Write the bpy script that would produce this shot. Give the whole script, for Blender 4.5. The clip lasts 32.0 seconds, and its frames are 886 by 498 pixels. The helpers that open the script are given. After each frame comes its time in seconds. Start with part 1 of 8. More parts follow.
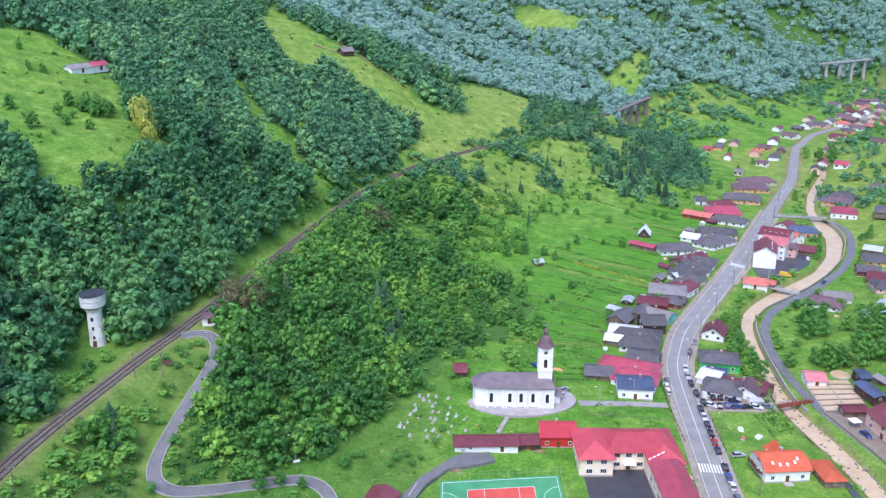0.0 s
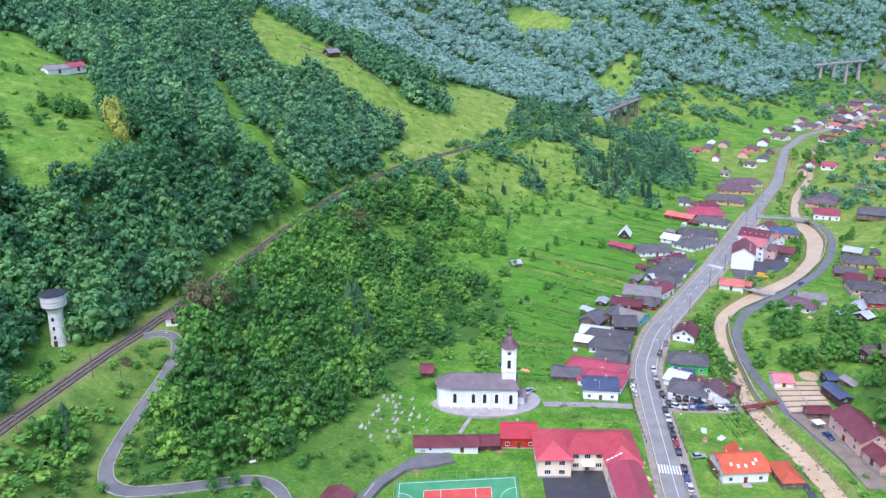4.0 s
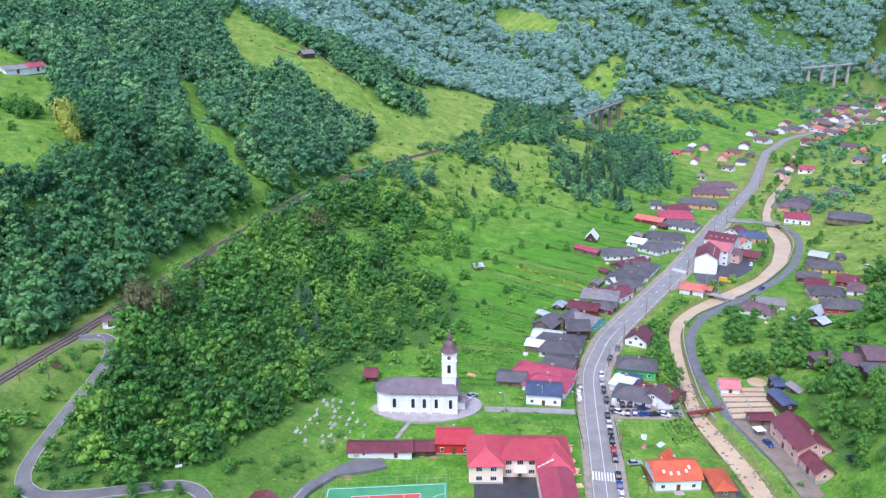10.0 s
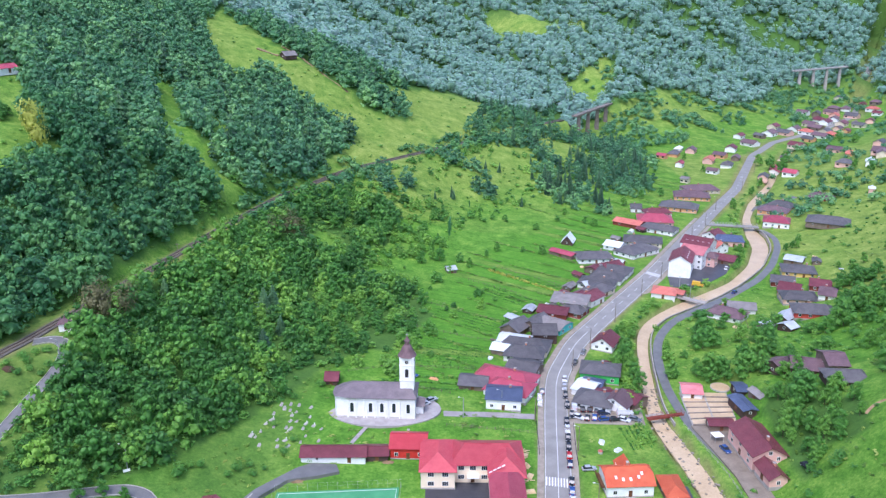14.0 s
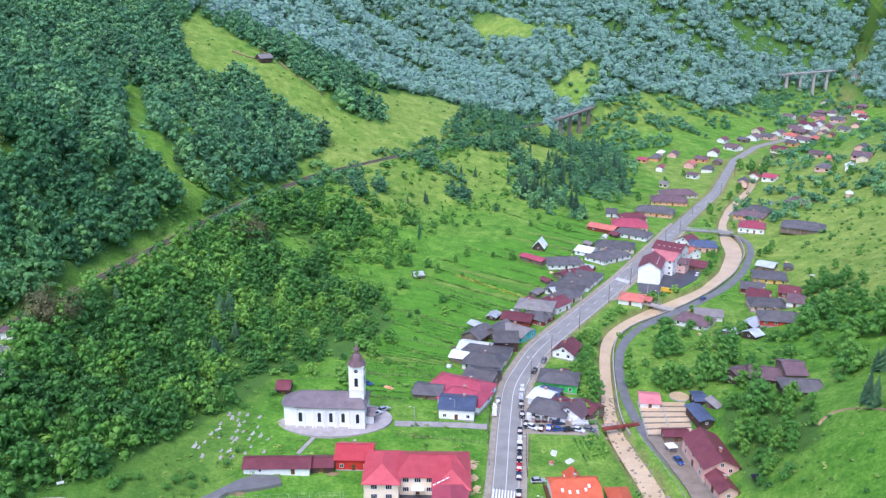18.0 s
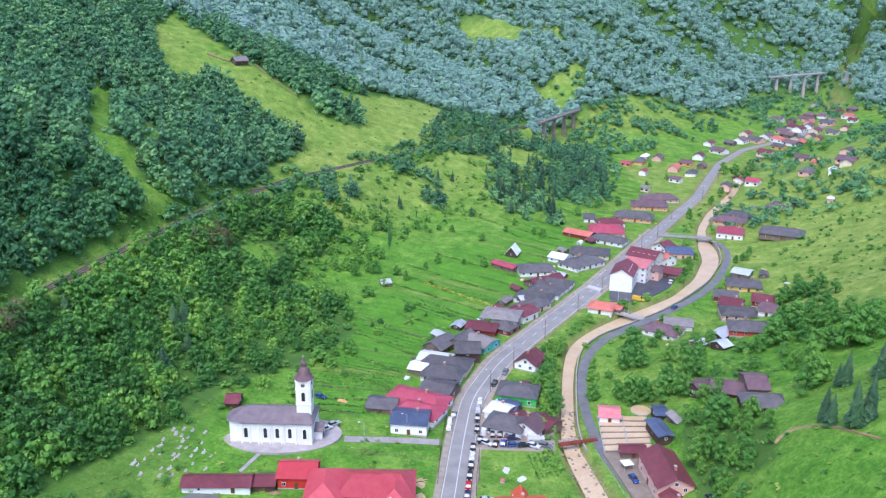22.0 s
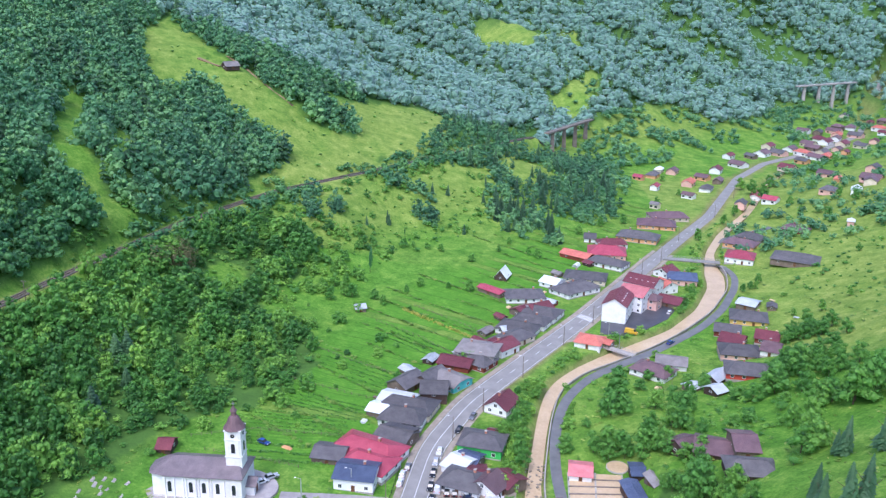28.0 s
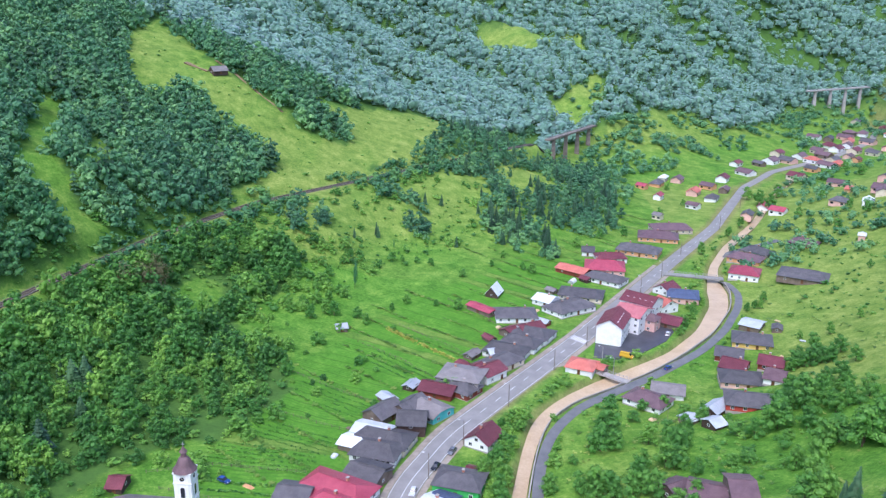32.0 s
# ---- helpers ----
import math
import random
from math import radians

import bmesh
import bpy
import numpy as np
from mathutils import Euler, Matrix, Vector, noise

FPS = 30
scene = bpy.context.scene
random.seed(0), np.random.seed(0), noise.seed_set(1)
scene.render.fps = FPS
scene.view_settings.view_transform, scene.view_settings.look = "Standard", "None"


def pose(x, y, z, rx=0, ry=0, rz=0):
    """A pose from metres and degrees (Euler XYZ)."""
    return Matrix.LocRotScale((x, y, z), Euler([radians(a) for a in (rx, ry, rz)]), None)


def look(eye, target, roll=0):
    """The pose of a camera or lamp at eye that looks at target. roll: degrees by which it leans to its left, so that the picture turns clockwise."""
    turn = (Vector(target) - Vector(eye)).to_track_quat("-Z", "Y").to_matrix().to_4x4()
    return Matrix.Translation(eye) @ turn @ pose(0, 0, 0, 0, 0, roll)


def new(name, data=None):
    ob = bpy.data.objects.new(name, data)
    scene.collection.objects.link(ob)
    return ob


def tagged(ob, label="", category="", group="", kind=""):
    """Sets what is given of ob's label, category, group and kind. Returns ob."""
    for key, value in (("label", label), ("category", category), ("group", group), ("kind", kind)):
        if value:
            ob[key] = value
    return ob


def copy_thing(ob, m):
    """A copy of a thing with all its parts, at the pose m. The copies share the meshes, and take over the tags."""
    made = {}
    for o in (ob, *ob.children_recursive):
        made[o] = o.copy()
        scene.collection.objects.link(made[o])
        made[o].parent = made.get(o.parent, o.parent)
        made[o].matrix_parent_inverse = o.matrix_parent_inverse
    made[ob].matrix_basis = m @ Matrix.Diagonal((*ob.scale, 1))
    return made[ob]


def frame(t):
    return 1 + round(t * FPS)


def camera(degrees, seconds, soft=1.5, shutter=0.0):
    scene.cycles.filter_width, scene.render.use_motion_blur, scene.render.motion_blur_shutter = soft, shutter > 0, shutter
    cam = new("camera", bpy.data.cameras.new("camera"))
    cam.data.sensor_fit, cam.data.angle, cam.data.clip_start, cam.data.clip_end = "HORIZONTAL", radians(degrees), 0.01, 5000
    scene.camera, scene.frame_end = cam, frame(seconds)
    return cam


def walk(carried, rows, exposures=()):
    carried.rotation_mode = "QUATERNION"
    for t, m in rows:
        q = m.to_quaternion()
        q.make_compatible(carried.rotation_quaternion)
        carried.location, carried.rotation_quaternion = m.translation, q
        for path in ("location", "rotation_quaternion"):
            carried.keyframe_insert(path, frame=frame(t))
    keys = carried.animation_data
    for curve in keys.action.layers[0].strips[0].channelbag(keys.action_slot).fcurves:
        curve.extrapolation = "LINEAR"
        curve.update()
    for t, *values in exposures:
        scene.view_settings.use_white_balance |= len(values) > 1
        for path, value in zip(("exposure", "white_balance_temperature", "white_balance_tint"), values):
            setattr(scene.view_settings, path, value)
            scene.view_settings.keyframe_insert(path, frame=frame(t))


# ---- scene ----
cam = camera(55.19, 32.0, soft=1.32)
walk(cam, [
    (0, look((0.00, 0.00, 135.60), (0.11, 247.46, 55.83), -0.18)),
    (1, look((2.57, -0.29, 135.46), (2.40, 247.27, 56.01), -0.19)),
    (2, look((5.98, -0.23, 135.56), (5.38, 247.30, 55.99), -0.22)),
    (3, look((9.42, -0.23, 135.42), (8.49, 247.34, 56.00), -0.23)),
    (6, look((19.65, 0.70, 135.33), (18.22, 248.29, 55.98), -0.15)),
    (7, look((22.67, 1.04, 135.36), (21.21, 248.63, 56.02), -0.06)),
    (8, look((26.20, 1.16, 135.56), (24.48, 248.79, 56.31), -0.05)),
    (9, look((29.45, 1.61, 135.35), (27.74, 249.32, 56.37), -0.04)),
    (10, look((32.74, 2.24, 135.40), (30.91, 249.93, 56.38), 0.02)),
    (11, look((36.10, 2.62, 135.47), (34.19, 250.37, 56.60), 0.05)),
    (12, look((39.81, 3.14, 135.56), (37.66, 250.92, 56.79), 0.03)),
    (13, look((42.74, 3.32, 135.82), (40.75, 251.08, 56.98), 0.18)),
    (14, look((46.44, 3.71, 135.77), (44.17, 251.53, 57.15), 0.16)),
    (16.5, look((55.15, 5.77, 135.74), (53.61, 253.78, 57.69), 0.35)),
    (17, look((57.12, 6.81, 135.34), (55.59, 254.90, 57.54), 0.39)),
    (18, look((61.10, 8.80, 135.64), (59.50, 256.87, 57.81), 0.31)),
    (19, look((65.02, 10.91, 135.90), (63.39, 258.99, 58.09), 0.33)),
    (20, look((68.70, 12.95, 135.90), (67.02, 261.08, 58.24), 0.34)),
    (21, look((72.33, 14.87, 136.08), (70.74, 263.03, 58.50), 0.27)),
    (22, look((76.02, 17.44, 135.89), (74.48, 265.63, 58.44), 0.34)),
    (22.5, look((78.19, 18.27, 136.21), (76.30, 266.46, 58.76), 0.39)),
    (23, look((80.06, 19.95, 136.15), (76.58, 268.15, 58.79), 0.40)),
    (23.5, look((81.61, 21.85, 136.25), (75.78, 270.02, 58.94), 0.49)),
    (24, look((83.99, 23.99, 136.30), (76.49, 272.15, 59.09), 0.46)),
    (24.5, look((85.56, 26.81, 136.38), (77.87, 274.95, 59.15), 0.52)),
    (25, look((87.68, 29.51, 136.52), (79.47, 277.65, 59.35), 0.49)),
    (25.5, look((89.36, 32.36, 136.87), (80.78, 280.46, 59.58), 0.57)),
    (28, look((97.29, 47.26, 137.22), (86.84, 295.37, 60.19), 0.73)),
    (29, look((99.81, 53.05, 137.33), (88.43, 301.16, 60.45), 0.82)),
    (30, look((102.56, 58.41, 137.50), (90.29, 306.53, 60.78), 0.74)),
    (31, look((104.32, 63.61, 137.35), (91.52, 311.75, 60.80), 0.84)),
    (32, look((106.35, 68.03, 137.82), (92.84, 316.11, 61.18), 0.77)),
], exposures=[(0, 1.24, 5750, 20), (32, 1.24, 5750, 20)])
SKY_STRENGTH, SUN_STRENGTH = 0.13, 0.8

# ---- light: an overcast, misty summer day ----
world = bpy.data.worlds.new("overcast_sky")
scene.world = world
world.use_nodes = True
_wn = world.node_tree.nodes
_sky = _wn.new("ShaderNodeTexSky")
_sky.sky_type = "NISHITA"
_sky.sun_disc = False
_sky.sun_elevation = radians(58)
_sky.sun_rotation = radians(200)
_sky.air_density, _sky.dust_density, _sky.ozone_density = 1.0, 2.5, 2.0
_wn["Background"].inputs["Strength"].default_value = SKY_STRENGTH
world.node_tree.links.new(_sky.outputs[0], _wn["Background"].inputs["Color"])
_sun = new("sun", bpy.data.lights.new("sun", "SUN"))
_sun.data.energy, _sun.data.angle, _sun.data.color = SUN_STRENGTH, radians(25), (1.0, 0.98, 0.95)
_sun.matrix_basis = look((0, 0, 0), (math.sin(radians(200)) * -0.6, math.cos(radians(200)) * -0.6, -1.0))


# ---- materials ----
def srgb(r, g, b):
    return tuple(((v / 255 + 0.055) / 1.055) ** 2.4 if v > 10 else v / 255 / 12.92 for v in (r, g, b)) + (1.0,)


class Nodes:
    def __init__(self, name):
        self.m = bpy.data.materials.new(name)
        self.m.use_nodes = True
        self.t = self.m.node_tree
        self.b = self.t.nodes["Principled BSDF"]

    def n(self, kind, **values):
        node = self.t.nodes.new(kind)
        for k, v in values.items():
            if k in node.inputs:
                node.inputs[k].default_value = v
        return node

    def to(self, a, b):
        self.t.links.new(a, b)

    def noise(self, scale, detail=4.0, rough=0.6, vec=None):
        node = self.n("ShaderNodeTexNoise", Scale=scale, Detail=detail, Roughness=rough)
        if vec is not None:
            self.to(vec, node.inputs["Vector"])
        return node.outputs["Fac"]

    def ramp(self, fac, stops):
        node = self.n("ShaderNodeValToRGB")
        e = node.color_ramp.elements
        while len(e) < len(stops):
            e.new(0.5)
        for el, (p, c) in zip(e, stops):
            el.position, el.color = p, c
        self.to(fac, node.inputs["Fac"])
        return node.outputs["Color"]

    def mix(self, fac, a, b, kind="MIX"):
        node = self.t.nodes.new("ShaderNodeMix")
        node.data_type, node.blend_type = "RGBA", kind
        for socket, v in ((node.inputs[0], fac), (node.inputs[6], a), (node.inputs[7], b)):
            if isinstance(v, (int, float, tuple)):
                socket.default_value = v
            else:
                self.to(v, socket)
        return node.outputs[2]

    def math(self, op, a, b=0.0):
        node = self.t.nodes.new("ShaderNodeMath")
        node.operation = op
        for socket, v in ((node.inputs[0], a), (node.inputs[1], b)):
            if isinstance(v, (int, float)):
                socket.default_value = v
            else:
                self.to(v, socket)
        return node.outputs[0]

    def bump(self, fac, strength, distance):
        node = self.n("ShaderNodeBump", Strength=strength, Distance=distance)
        self.to(fac, node.inputs["Height"])
        self.to(node.outputs[0], self.b.inputs["Normal"])

    def done(self, color, rough=0.8, metal=0.0, spec=0.3):
        if isinstance(color, tuple):
            self.b.inputs["Base Color"].default_value = color
        else:
            self.to(color, self.b.inputs["Base Color"])
        self.b.inputs["Roughness"].default_value = rough
        self.b.inputs["Metallic"].default_value = metal
        self.b.inputs["Specular IOR Level"].default_value = spec
        return self.m


def place_of(m, kind="Object"):
    return m.n("ShaderNodeTexCoord").outputs[kind]


def world_place(m):
    return m.n("ShaderNodeNewGeometry").outputs["Position"]


def plain(name, c1, c2, scale=0.6, fine=9.0, rough=0.8, bump=0.02, metal=0.0, spec=0.3, vary=0.12):
    """Two-tone weathered surface: broad stains, fine grain, and a slight change from object to object."""
    m = Nodes(name)
    p = world_place(m)
    broad, grain = m.noise(scale, 3.0, 0.6, p), m.noise(scale * fine, 4.0, 0.7, p)
    both = m.math("ADD", m.math("MULTIPLY", broad, 0.6), m.math("MULTIPLY", grain, 0.4))
    col = m.ramp(both, [(0.32, c1), (0.68, c2)])
    rnd = m.n("ShaderNodeObjectInfo").outputs["Random"]
    k = m.math("ADD", m.math("MULTIPLY", rnd, 2 * vary), 1 - vary)
    hsv = m.n("ShaderNodeHueSaturation")
    m.to(col, hsv.inputs["Color"])
    m.to(k, hsv.inputs["Value"])
    m.bump(grain, 0.5, bump)
    return m.done(hsv.outputs[0], rough, metal, spec)


def roofing(name, c1, c2, rib=3.2, rough=0.45, metal=0.0):
    """Sheet or tile roof: ribs running down the slope, courses across, rain stains."""
    m = Nodes(name)
    p, o = world_place(m), place_of(m)
    stain, grain = m.noise(0.35, 4.0, 0.65, p), m.noise(5.0, 3.0, 0.7, p)
    col = m.ramp(m.math("ADD", m.math("MULTIPLY", stain, 0.65), m.math("MULTIPLY", grain, 0.35)), [(0.3, c1), (0.7, c2)])
    wave = m.n("ShaderNodeTexWave", Scale=rib, Distortion=0.3)
    wave.bands_direction = "X"
    m.to(o, wave.inputs["Vector"])
    row = m.n("ShaderNodeTexWave", Scale=rib * 0.8, Distortion=0.3)
    row.bands_direction = "Z"
    m.to(o, row.inputs["Vector"])
    both = m.math("ADD", wave.outputs["Fac"], m.math("MULTIPLY", row.outputs["Fac"], 0.6))
    col = m.mix(m.math("MULTIPLY", both, 0.14), col, tuple(v * 0.45 for v in c1[:3]) + (1.0,))
    rnd = m.n("ShaderNodeObjectInfo").outputs["Random"]
    hsv = m.n("ShaderNodeHueSaturation")
    m.to(col, hsv.inputs["Color"])
    m.to(m.math("ADD", m.math("MULTIPLY", rnd, 0.34), 0.83), hsv.inputs["Value"])
    m.bump(both, 0.5, 0.05)
    return m.done(hsv.outputs[0], rough, metal, 0.4)


def foliage(name, dark, mid, light, haze_sheen=0.0):
    m = Nodes(name)
    geo = m.n("ShaderNodeNewGeometry")
    tint = m.n("ShaderNodeAttribute")
    tint.attribute_name = "tint"
    leaf = geo.outputs["Random Per Island"]
    rnd = m.n("ShaderNodeObjectInfo").outputs["Random"]
    patch = m.noise(0.02, 3.0, 0.6, geo.outputs["Position"])
    v = m.math("ADD", m.math("MULTIPLY", tint.outputs["Fac"], 0.62), m.math("MULTIPLY", leaf, 0.14))
    v = m.math("ADD", v, m.math("MULTIPLY", rnd, 0.22))
    v = m.math("ADD", v, m.math("MULTIPLY", m.math("SUBTRACT", patch, 0.5), 0.5))
    col = m.ramp(v, [(0.05, dark), (0.45, mid), (0.9, light)])
    m.bump(m.noise(1.6, 3.0, 0.7, geo.outputs["Position"]), 0.45, 0.3)
    m.done(col, 0.5, 0.0, 0.4)
    # bluish sheen laid over the leaves in place of haze
    m.b.inputs["Sheen Weight"].default_value, m.b.inputs["Sheen Roughness"].default_value = haze_sheen, 0.6
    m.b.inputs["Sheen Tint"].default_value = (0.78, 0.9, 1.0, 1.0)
    # light that passes through the leaves
    thin = m.n("ShaderNodeBsdfTranslucent")
    m.to(col, thin.inputs["Color"])
    both = m.n("ShaderNodeMixShader", Fac=0.3)
    m.to(m.b.outputs[0], both.inputs[1])
    m.to(thin.outputs[0], both.inputs[2])
    m.to(both.outputs[0], m.t.nodes["Material Output"].inputs["Surface"])
    return m.m


MAT = {}
MAT["leaf"] = foliage("leaf", srgb(50, 99, 46), srgb(87, 146, 57), srgb(148, 194, 77), 0.06)
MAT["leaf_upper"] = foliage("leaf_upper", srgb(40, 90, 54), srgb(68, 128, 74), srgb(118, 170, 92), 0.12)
# farther woods get paler, bluer leaves: haze put into the base colour
MAT["leaf_ridge_haze"] = foliage("leaf_ridge_haze", srgb(52, 104, 68), srgb(84, 142, 90), srgb(134, 184, 110), 0.2)
MAT["leaf_far_haze"] = foliage("leaf_far_haze", srgb(102, 146, 122), srgb(122, 166, 140), srgb(138, 180, 146), 0.7)
MAT["leaf_gold"] = foliage("leaf_gold", srgb(126, 136, 50), srgb(176, 182, 78), srgb(204, 204, 104))
MAT["leaf_brown"] = foliage("leaf_brown", srgb(78, 78, 50), srgb(112, 112, 72), srgb(138, 138, 92))
MAT["needle"] = foliage("needle", srgb(38, 74, 46), srgb(64, 106, 66), srgb(98, 140, 84), 0.12)
MAT["bark"] = plain("bark", srgb(70, 58, 44), srgb(112, 98, 78), 2.0, 6.0, 0.9, 0.05)
MAT["asphalt"] = plain("asphalt", srgb(132, 129, 122), srgb(164, 160, 152), 0.18, 24.0, 0.55, 0.01, 0, 0.5)
MAT["lane_asphalt"] = plain("lane_asphalt", srgb(96, 96, 95), srgb(130, 128, 125), 0.25, 20.0, 0.5, 0.01, 0, 0.5)
MAT["wet_asphalt"] = plain("wet_asphalt", srgb(54, 55, 60), srgb(84, 84, 90), 0.2, 14.0, 0.45, 0.01, 0, 0.35)
MAT["gravel"] = plain("gravel", srgb(128, 118, 104), srgb(170, 160, 146), 0.5, 14.0, 0.95, 0.04)
MAT["dirt"] = plain("dirt", srgb(120, 96, 70), srgb(166, 142, 110), 0.4, 9.0, 0.95, 0.05)
MAT["ballast"] = plain("ballast", srgb(82, 79, 74), srgb(120, 115, 107), 0.5, 16.0, 0.95, 0.06)
MAT["rail"] = plain("rail", srgb(80, 66, 56), srgb(120, 104, 92), 1.0, 10.0, 0.5, 0.005, 0.6)
MAT["paving"] = plain("paving", srgb(140, 134, 132), srgb(176, 170, 168), 0.4, 12.0, 0.8, 0.01)
MAT["paint_white"] = plain("paint_white", srgb(214, 214, 212), srgb(240, 240, 238), 0.7, 8.0, 0.7, 0.005, 0, 0.3, 0.04)
MAT["glass"] = plain("glass", srgb(28, 32, 38), srgb(52, 58, 66), 0.5, 3.0, 0.12, 0.0, 0, 0.6)
MAT["frame_white"] = plain("frame_white", srgb(220, 220, 218), srgb(240, 240, 238), 1.0, 6.0, 0.5, 0.0)
MAT["door_brown"] = plain("door_brown", srgb(86, 56, 36), srgb(120, 82, 54), 1.0, 9.0, 0.6, 0.01)
MAT["post"] = plain("post", srgb(96, 86, 74), srgb(140, 128, 112), 1.2, 10.0, 0.9, 0.02)
MAT["steel_pole"] = plain("steel_pole", srgb(150, 152, 152), srgb(190, 192, 192), 1.0, 8.0, 0.5, 0.0, 0.3)
MAT["old_stone"] = plain("old_stone", srgb(104, 94, 86), srgb(150, 138, 126), 0.4, 8.0, 0.9, 0.05)
MAT["stone"] = plain("stone", srgb(150, 146, 138), srgb(196, 192, 184), 0.8, 8.0, 0.9, 0.04)
MAT["rubber"] = plain("rubber", srgb(28, 28, 30), srgb(48, 48, 50), 2.0, 8.0, 0.8, 0.0)
for _n, _a, _b in (("white", (222, 222, 220), (244, 244, 242)), ("beige", (198, 184, 160), (226, 214, 192)), ("pink", (212, 166, 152), (234, 192, 178)), ("orange", (204, 146, 104), (230, 176, 132)),
                   ("yellow", (206, 170, 90), (230, 196, 120)), ("green", (60, 176, 84), (92, 206, 110)), ("turquoise", (70, 170, 166), (104, 196, 190)), ("red", (178, 62, 54), (204, 88, 76)),
                   ("redwood", (112, 52, 44), (146, 78, 64)), ("timber", (96, 84, 74), (142, 126, 112)), ("darkwood", (62, 50, 46), (96, 78, 70)), ("concrete", (150, 144, 138), (184, 178, 170)),
                   ("cream", (228, 208, 178), (242, 226, 200)), ("brick", (176, 118, 96), (204, 148, 124)), ("hall_red", (186, 46, 40), (210, 70, 58))):
    MAT[_n] = plain("wall_" + _n, srgb(*_a), srgb(*_b), 0.5, 10.0, 0.85, 0.01, 0, 0.25, 0.06)
for _n, _a, _b, _r in (("maroon", (96, 44, 52), (136, 74, 80), 0.42), ("slate", (74, 72, 74), (116, 112, 112), 0.6), ("ash", (120, 114, 112), (158, 152, 148), 0.65), ("tin", (214, 220, 222), (240, 244, 244), 0.5),
                       ("zinc", (164, 172, 178), (204, 210, 214), 0.45), ("crimson", (152, 56, 74), (188, 90, 104), 0.42), ("coral", (184, 96, 82), (212, 130, 112), 0.5), ("rose", (190, 104, 108), (220, 142, 142), 0.5), ("brown", (92, 70, 76), (132, 106, 108), 0.5),
                       ("orange_tile", (188, 80, 52), (216, 112, 76), 0.6), ("steel", (62, 72, 96), (94, 106, 132), 0.45), ("dark", (52, 54, 60), (76, 78, 84), 0.5), ("scarlet", (178, 52, 62), (204, 80, 86), 0.42)):
    MAT["roof_" + _n] = roofing("roof_" + _n, srgb(*_a), srgb(*_b), 3.2, _r)
MAT["roof_orange"], MAT["roof_timber"], MAT["roof_redwood"] = MAT["roof_orange_tile"], MAT["roof_ash"], MAT["roof_maroon"]


def ground_material():
    m = Nodes("grassland")
    p = world_place(m)
    cover = m.n("ShaderNodeAttribute")
    cover.attribute_name = "cover"
    sep = m.n("ShaderNodeSeparateColor")
    m.to(cover.outputs["Color"], sep.inputs[0])
    broad, mid, fine = m.noise(0.022, 4.0, 0.6, p), m.noise(0.14, 5.0, 0.7, p), m.noise(0.9, 5.0, 0.8, p)
    v = m.math("ADD", m.math("MULTIPLY", mid, 0.5), m.math("MULTIPLY", fine, 0.5))
    lawn = m.ramp(v, [(0.36, srgb(58, 102, 32)), (0.5, srgb(86, 134, 44)), (0.64, srgb(128, 166, 68))])
    hay = m.ramp(v, [(0.36, srgb(86, 116, 48)), (0.5, srgb(122, 146, 64)), (0.64, srgb(160, 170, 90))])
    wood = m.ramp(v, [(0.3, srgb(54, 86, 38)), (0.7, srgb(90, 128, 56))])
    soil = m.ramp(v, [(0.3, srgb(112, 92, 66)), (0.7, srgb(158, 138, 106))])
    k = m.math("ADD", sep.outputs[0], m.math("MULTIPLY", m.math("SUBTRACT", broad, 0.5), 1.7))
    k = m.math("ADD", k, m.math("MULTIPLY", m.math("SUBTRACT", mid, 0.5), 0.5))
    col = m.mix(m.math("MINIMUM", m.math("MAXIMUM", k, 0.0), 1.0), lawn, hay)
    # garden strips: a tone for each bed, planted rows in some, an uncut dark line between neighbours
    strip = m.n("ShaderNodeAttribute")
    strip.attribute_name = "strip"
    q = m.math("DIVIDE", m.math("ADD", strip.outputs["Fac"], m.math("MULTIPLY", broad, 9.0)), 4.4)
    bed = m.n("ShaderNodeTexWhiteNoise")
    bed.noise_dimensions = "1D"
    m.to(m.math("FLOOR", q), bed.inputs["W"])
    tone = bed.outputs["Value"]
    green = m.ramp(v, [(0.34, srgb(64, 114, 32)), (0.5, srgb(88, 141, 43)), (0.66, srgb(120, 166, 62))])
    beds = m.mix(m.math("MULTIPLY", m.math("GREATER_THAN", tone, 0.86), 0.75), green, hay)
    rows = m.math("MULTIPLY", m.math("SINE", m.math("MULTIPLY", q, 25.0)), m.math("MULTIPLY", m.math("LESS_THAN", tone, 0.4), 0.32))
    beds = m.mix(m.math("MAXIMUM", rows, 0.0), beds, srgb(48, 88, 30))
    beds = m.mix(m.math("MULTIPLY", tone, 0.3), beds, srgb(60, 112, 34))
    edge = m.math("LESS_THAN", m.math("FRACT", q), m.math("MULTIPLY", m.math("ADD", fine, tone), 0.14))
    beds = m.mix(m.math("MULTIPLY", edge, m.math("ADD", m.math("MULTIPLY", mid, 0.9), -0.1)), beds, srgb(54, 88, 32))
    col = m.mix(cover.outputs["Alpha"], col, beds)
    col = m.mix(sep.outputs[1], col, wood)
    col = m.mix(sep.outputs[2], col, soil)
    m.bump(v, 0.8, 0.35)
    return m.done(col, 0.92, 0.0, 0.15)


MAT["ground"] = ground_material()


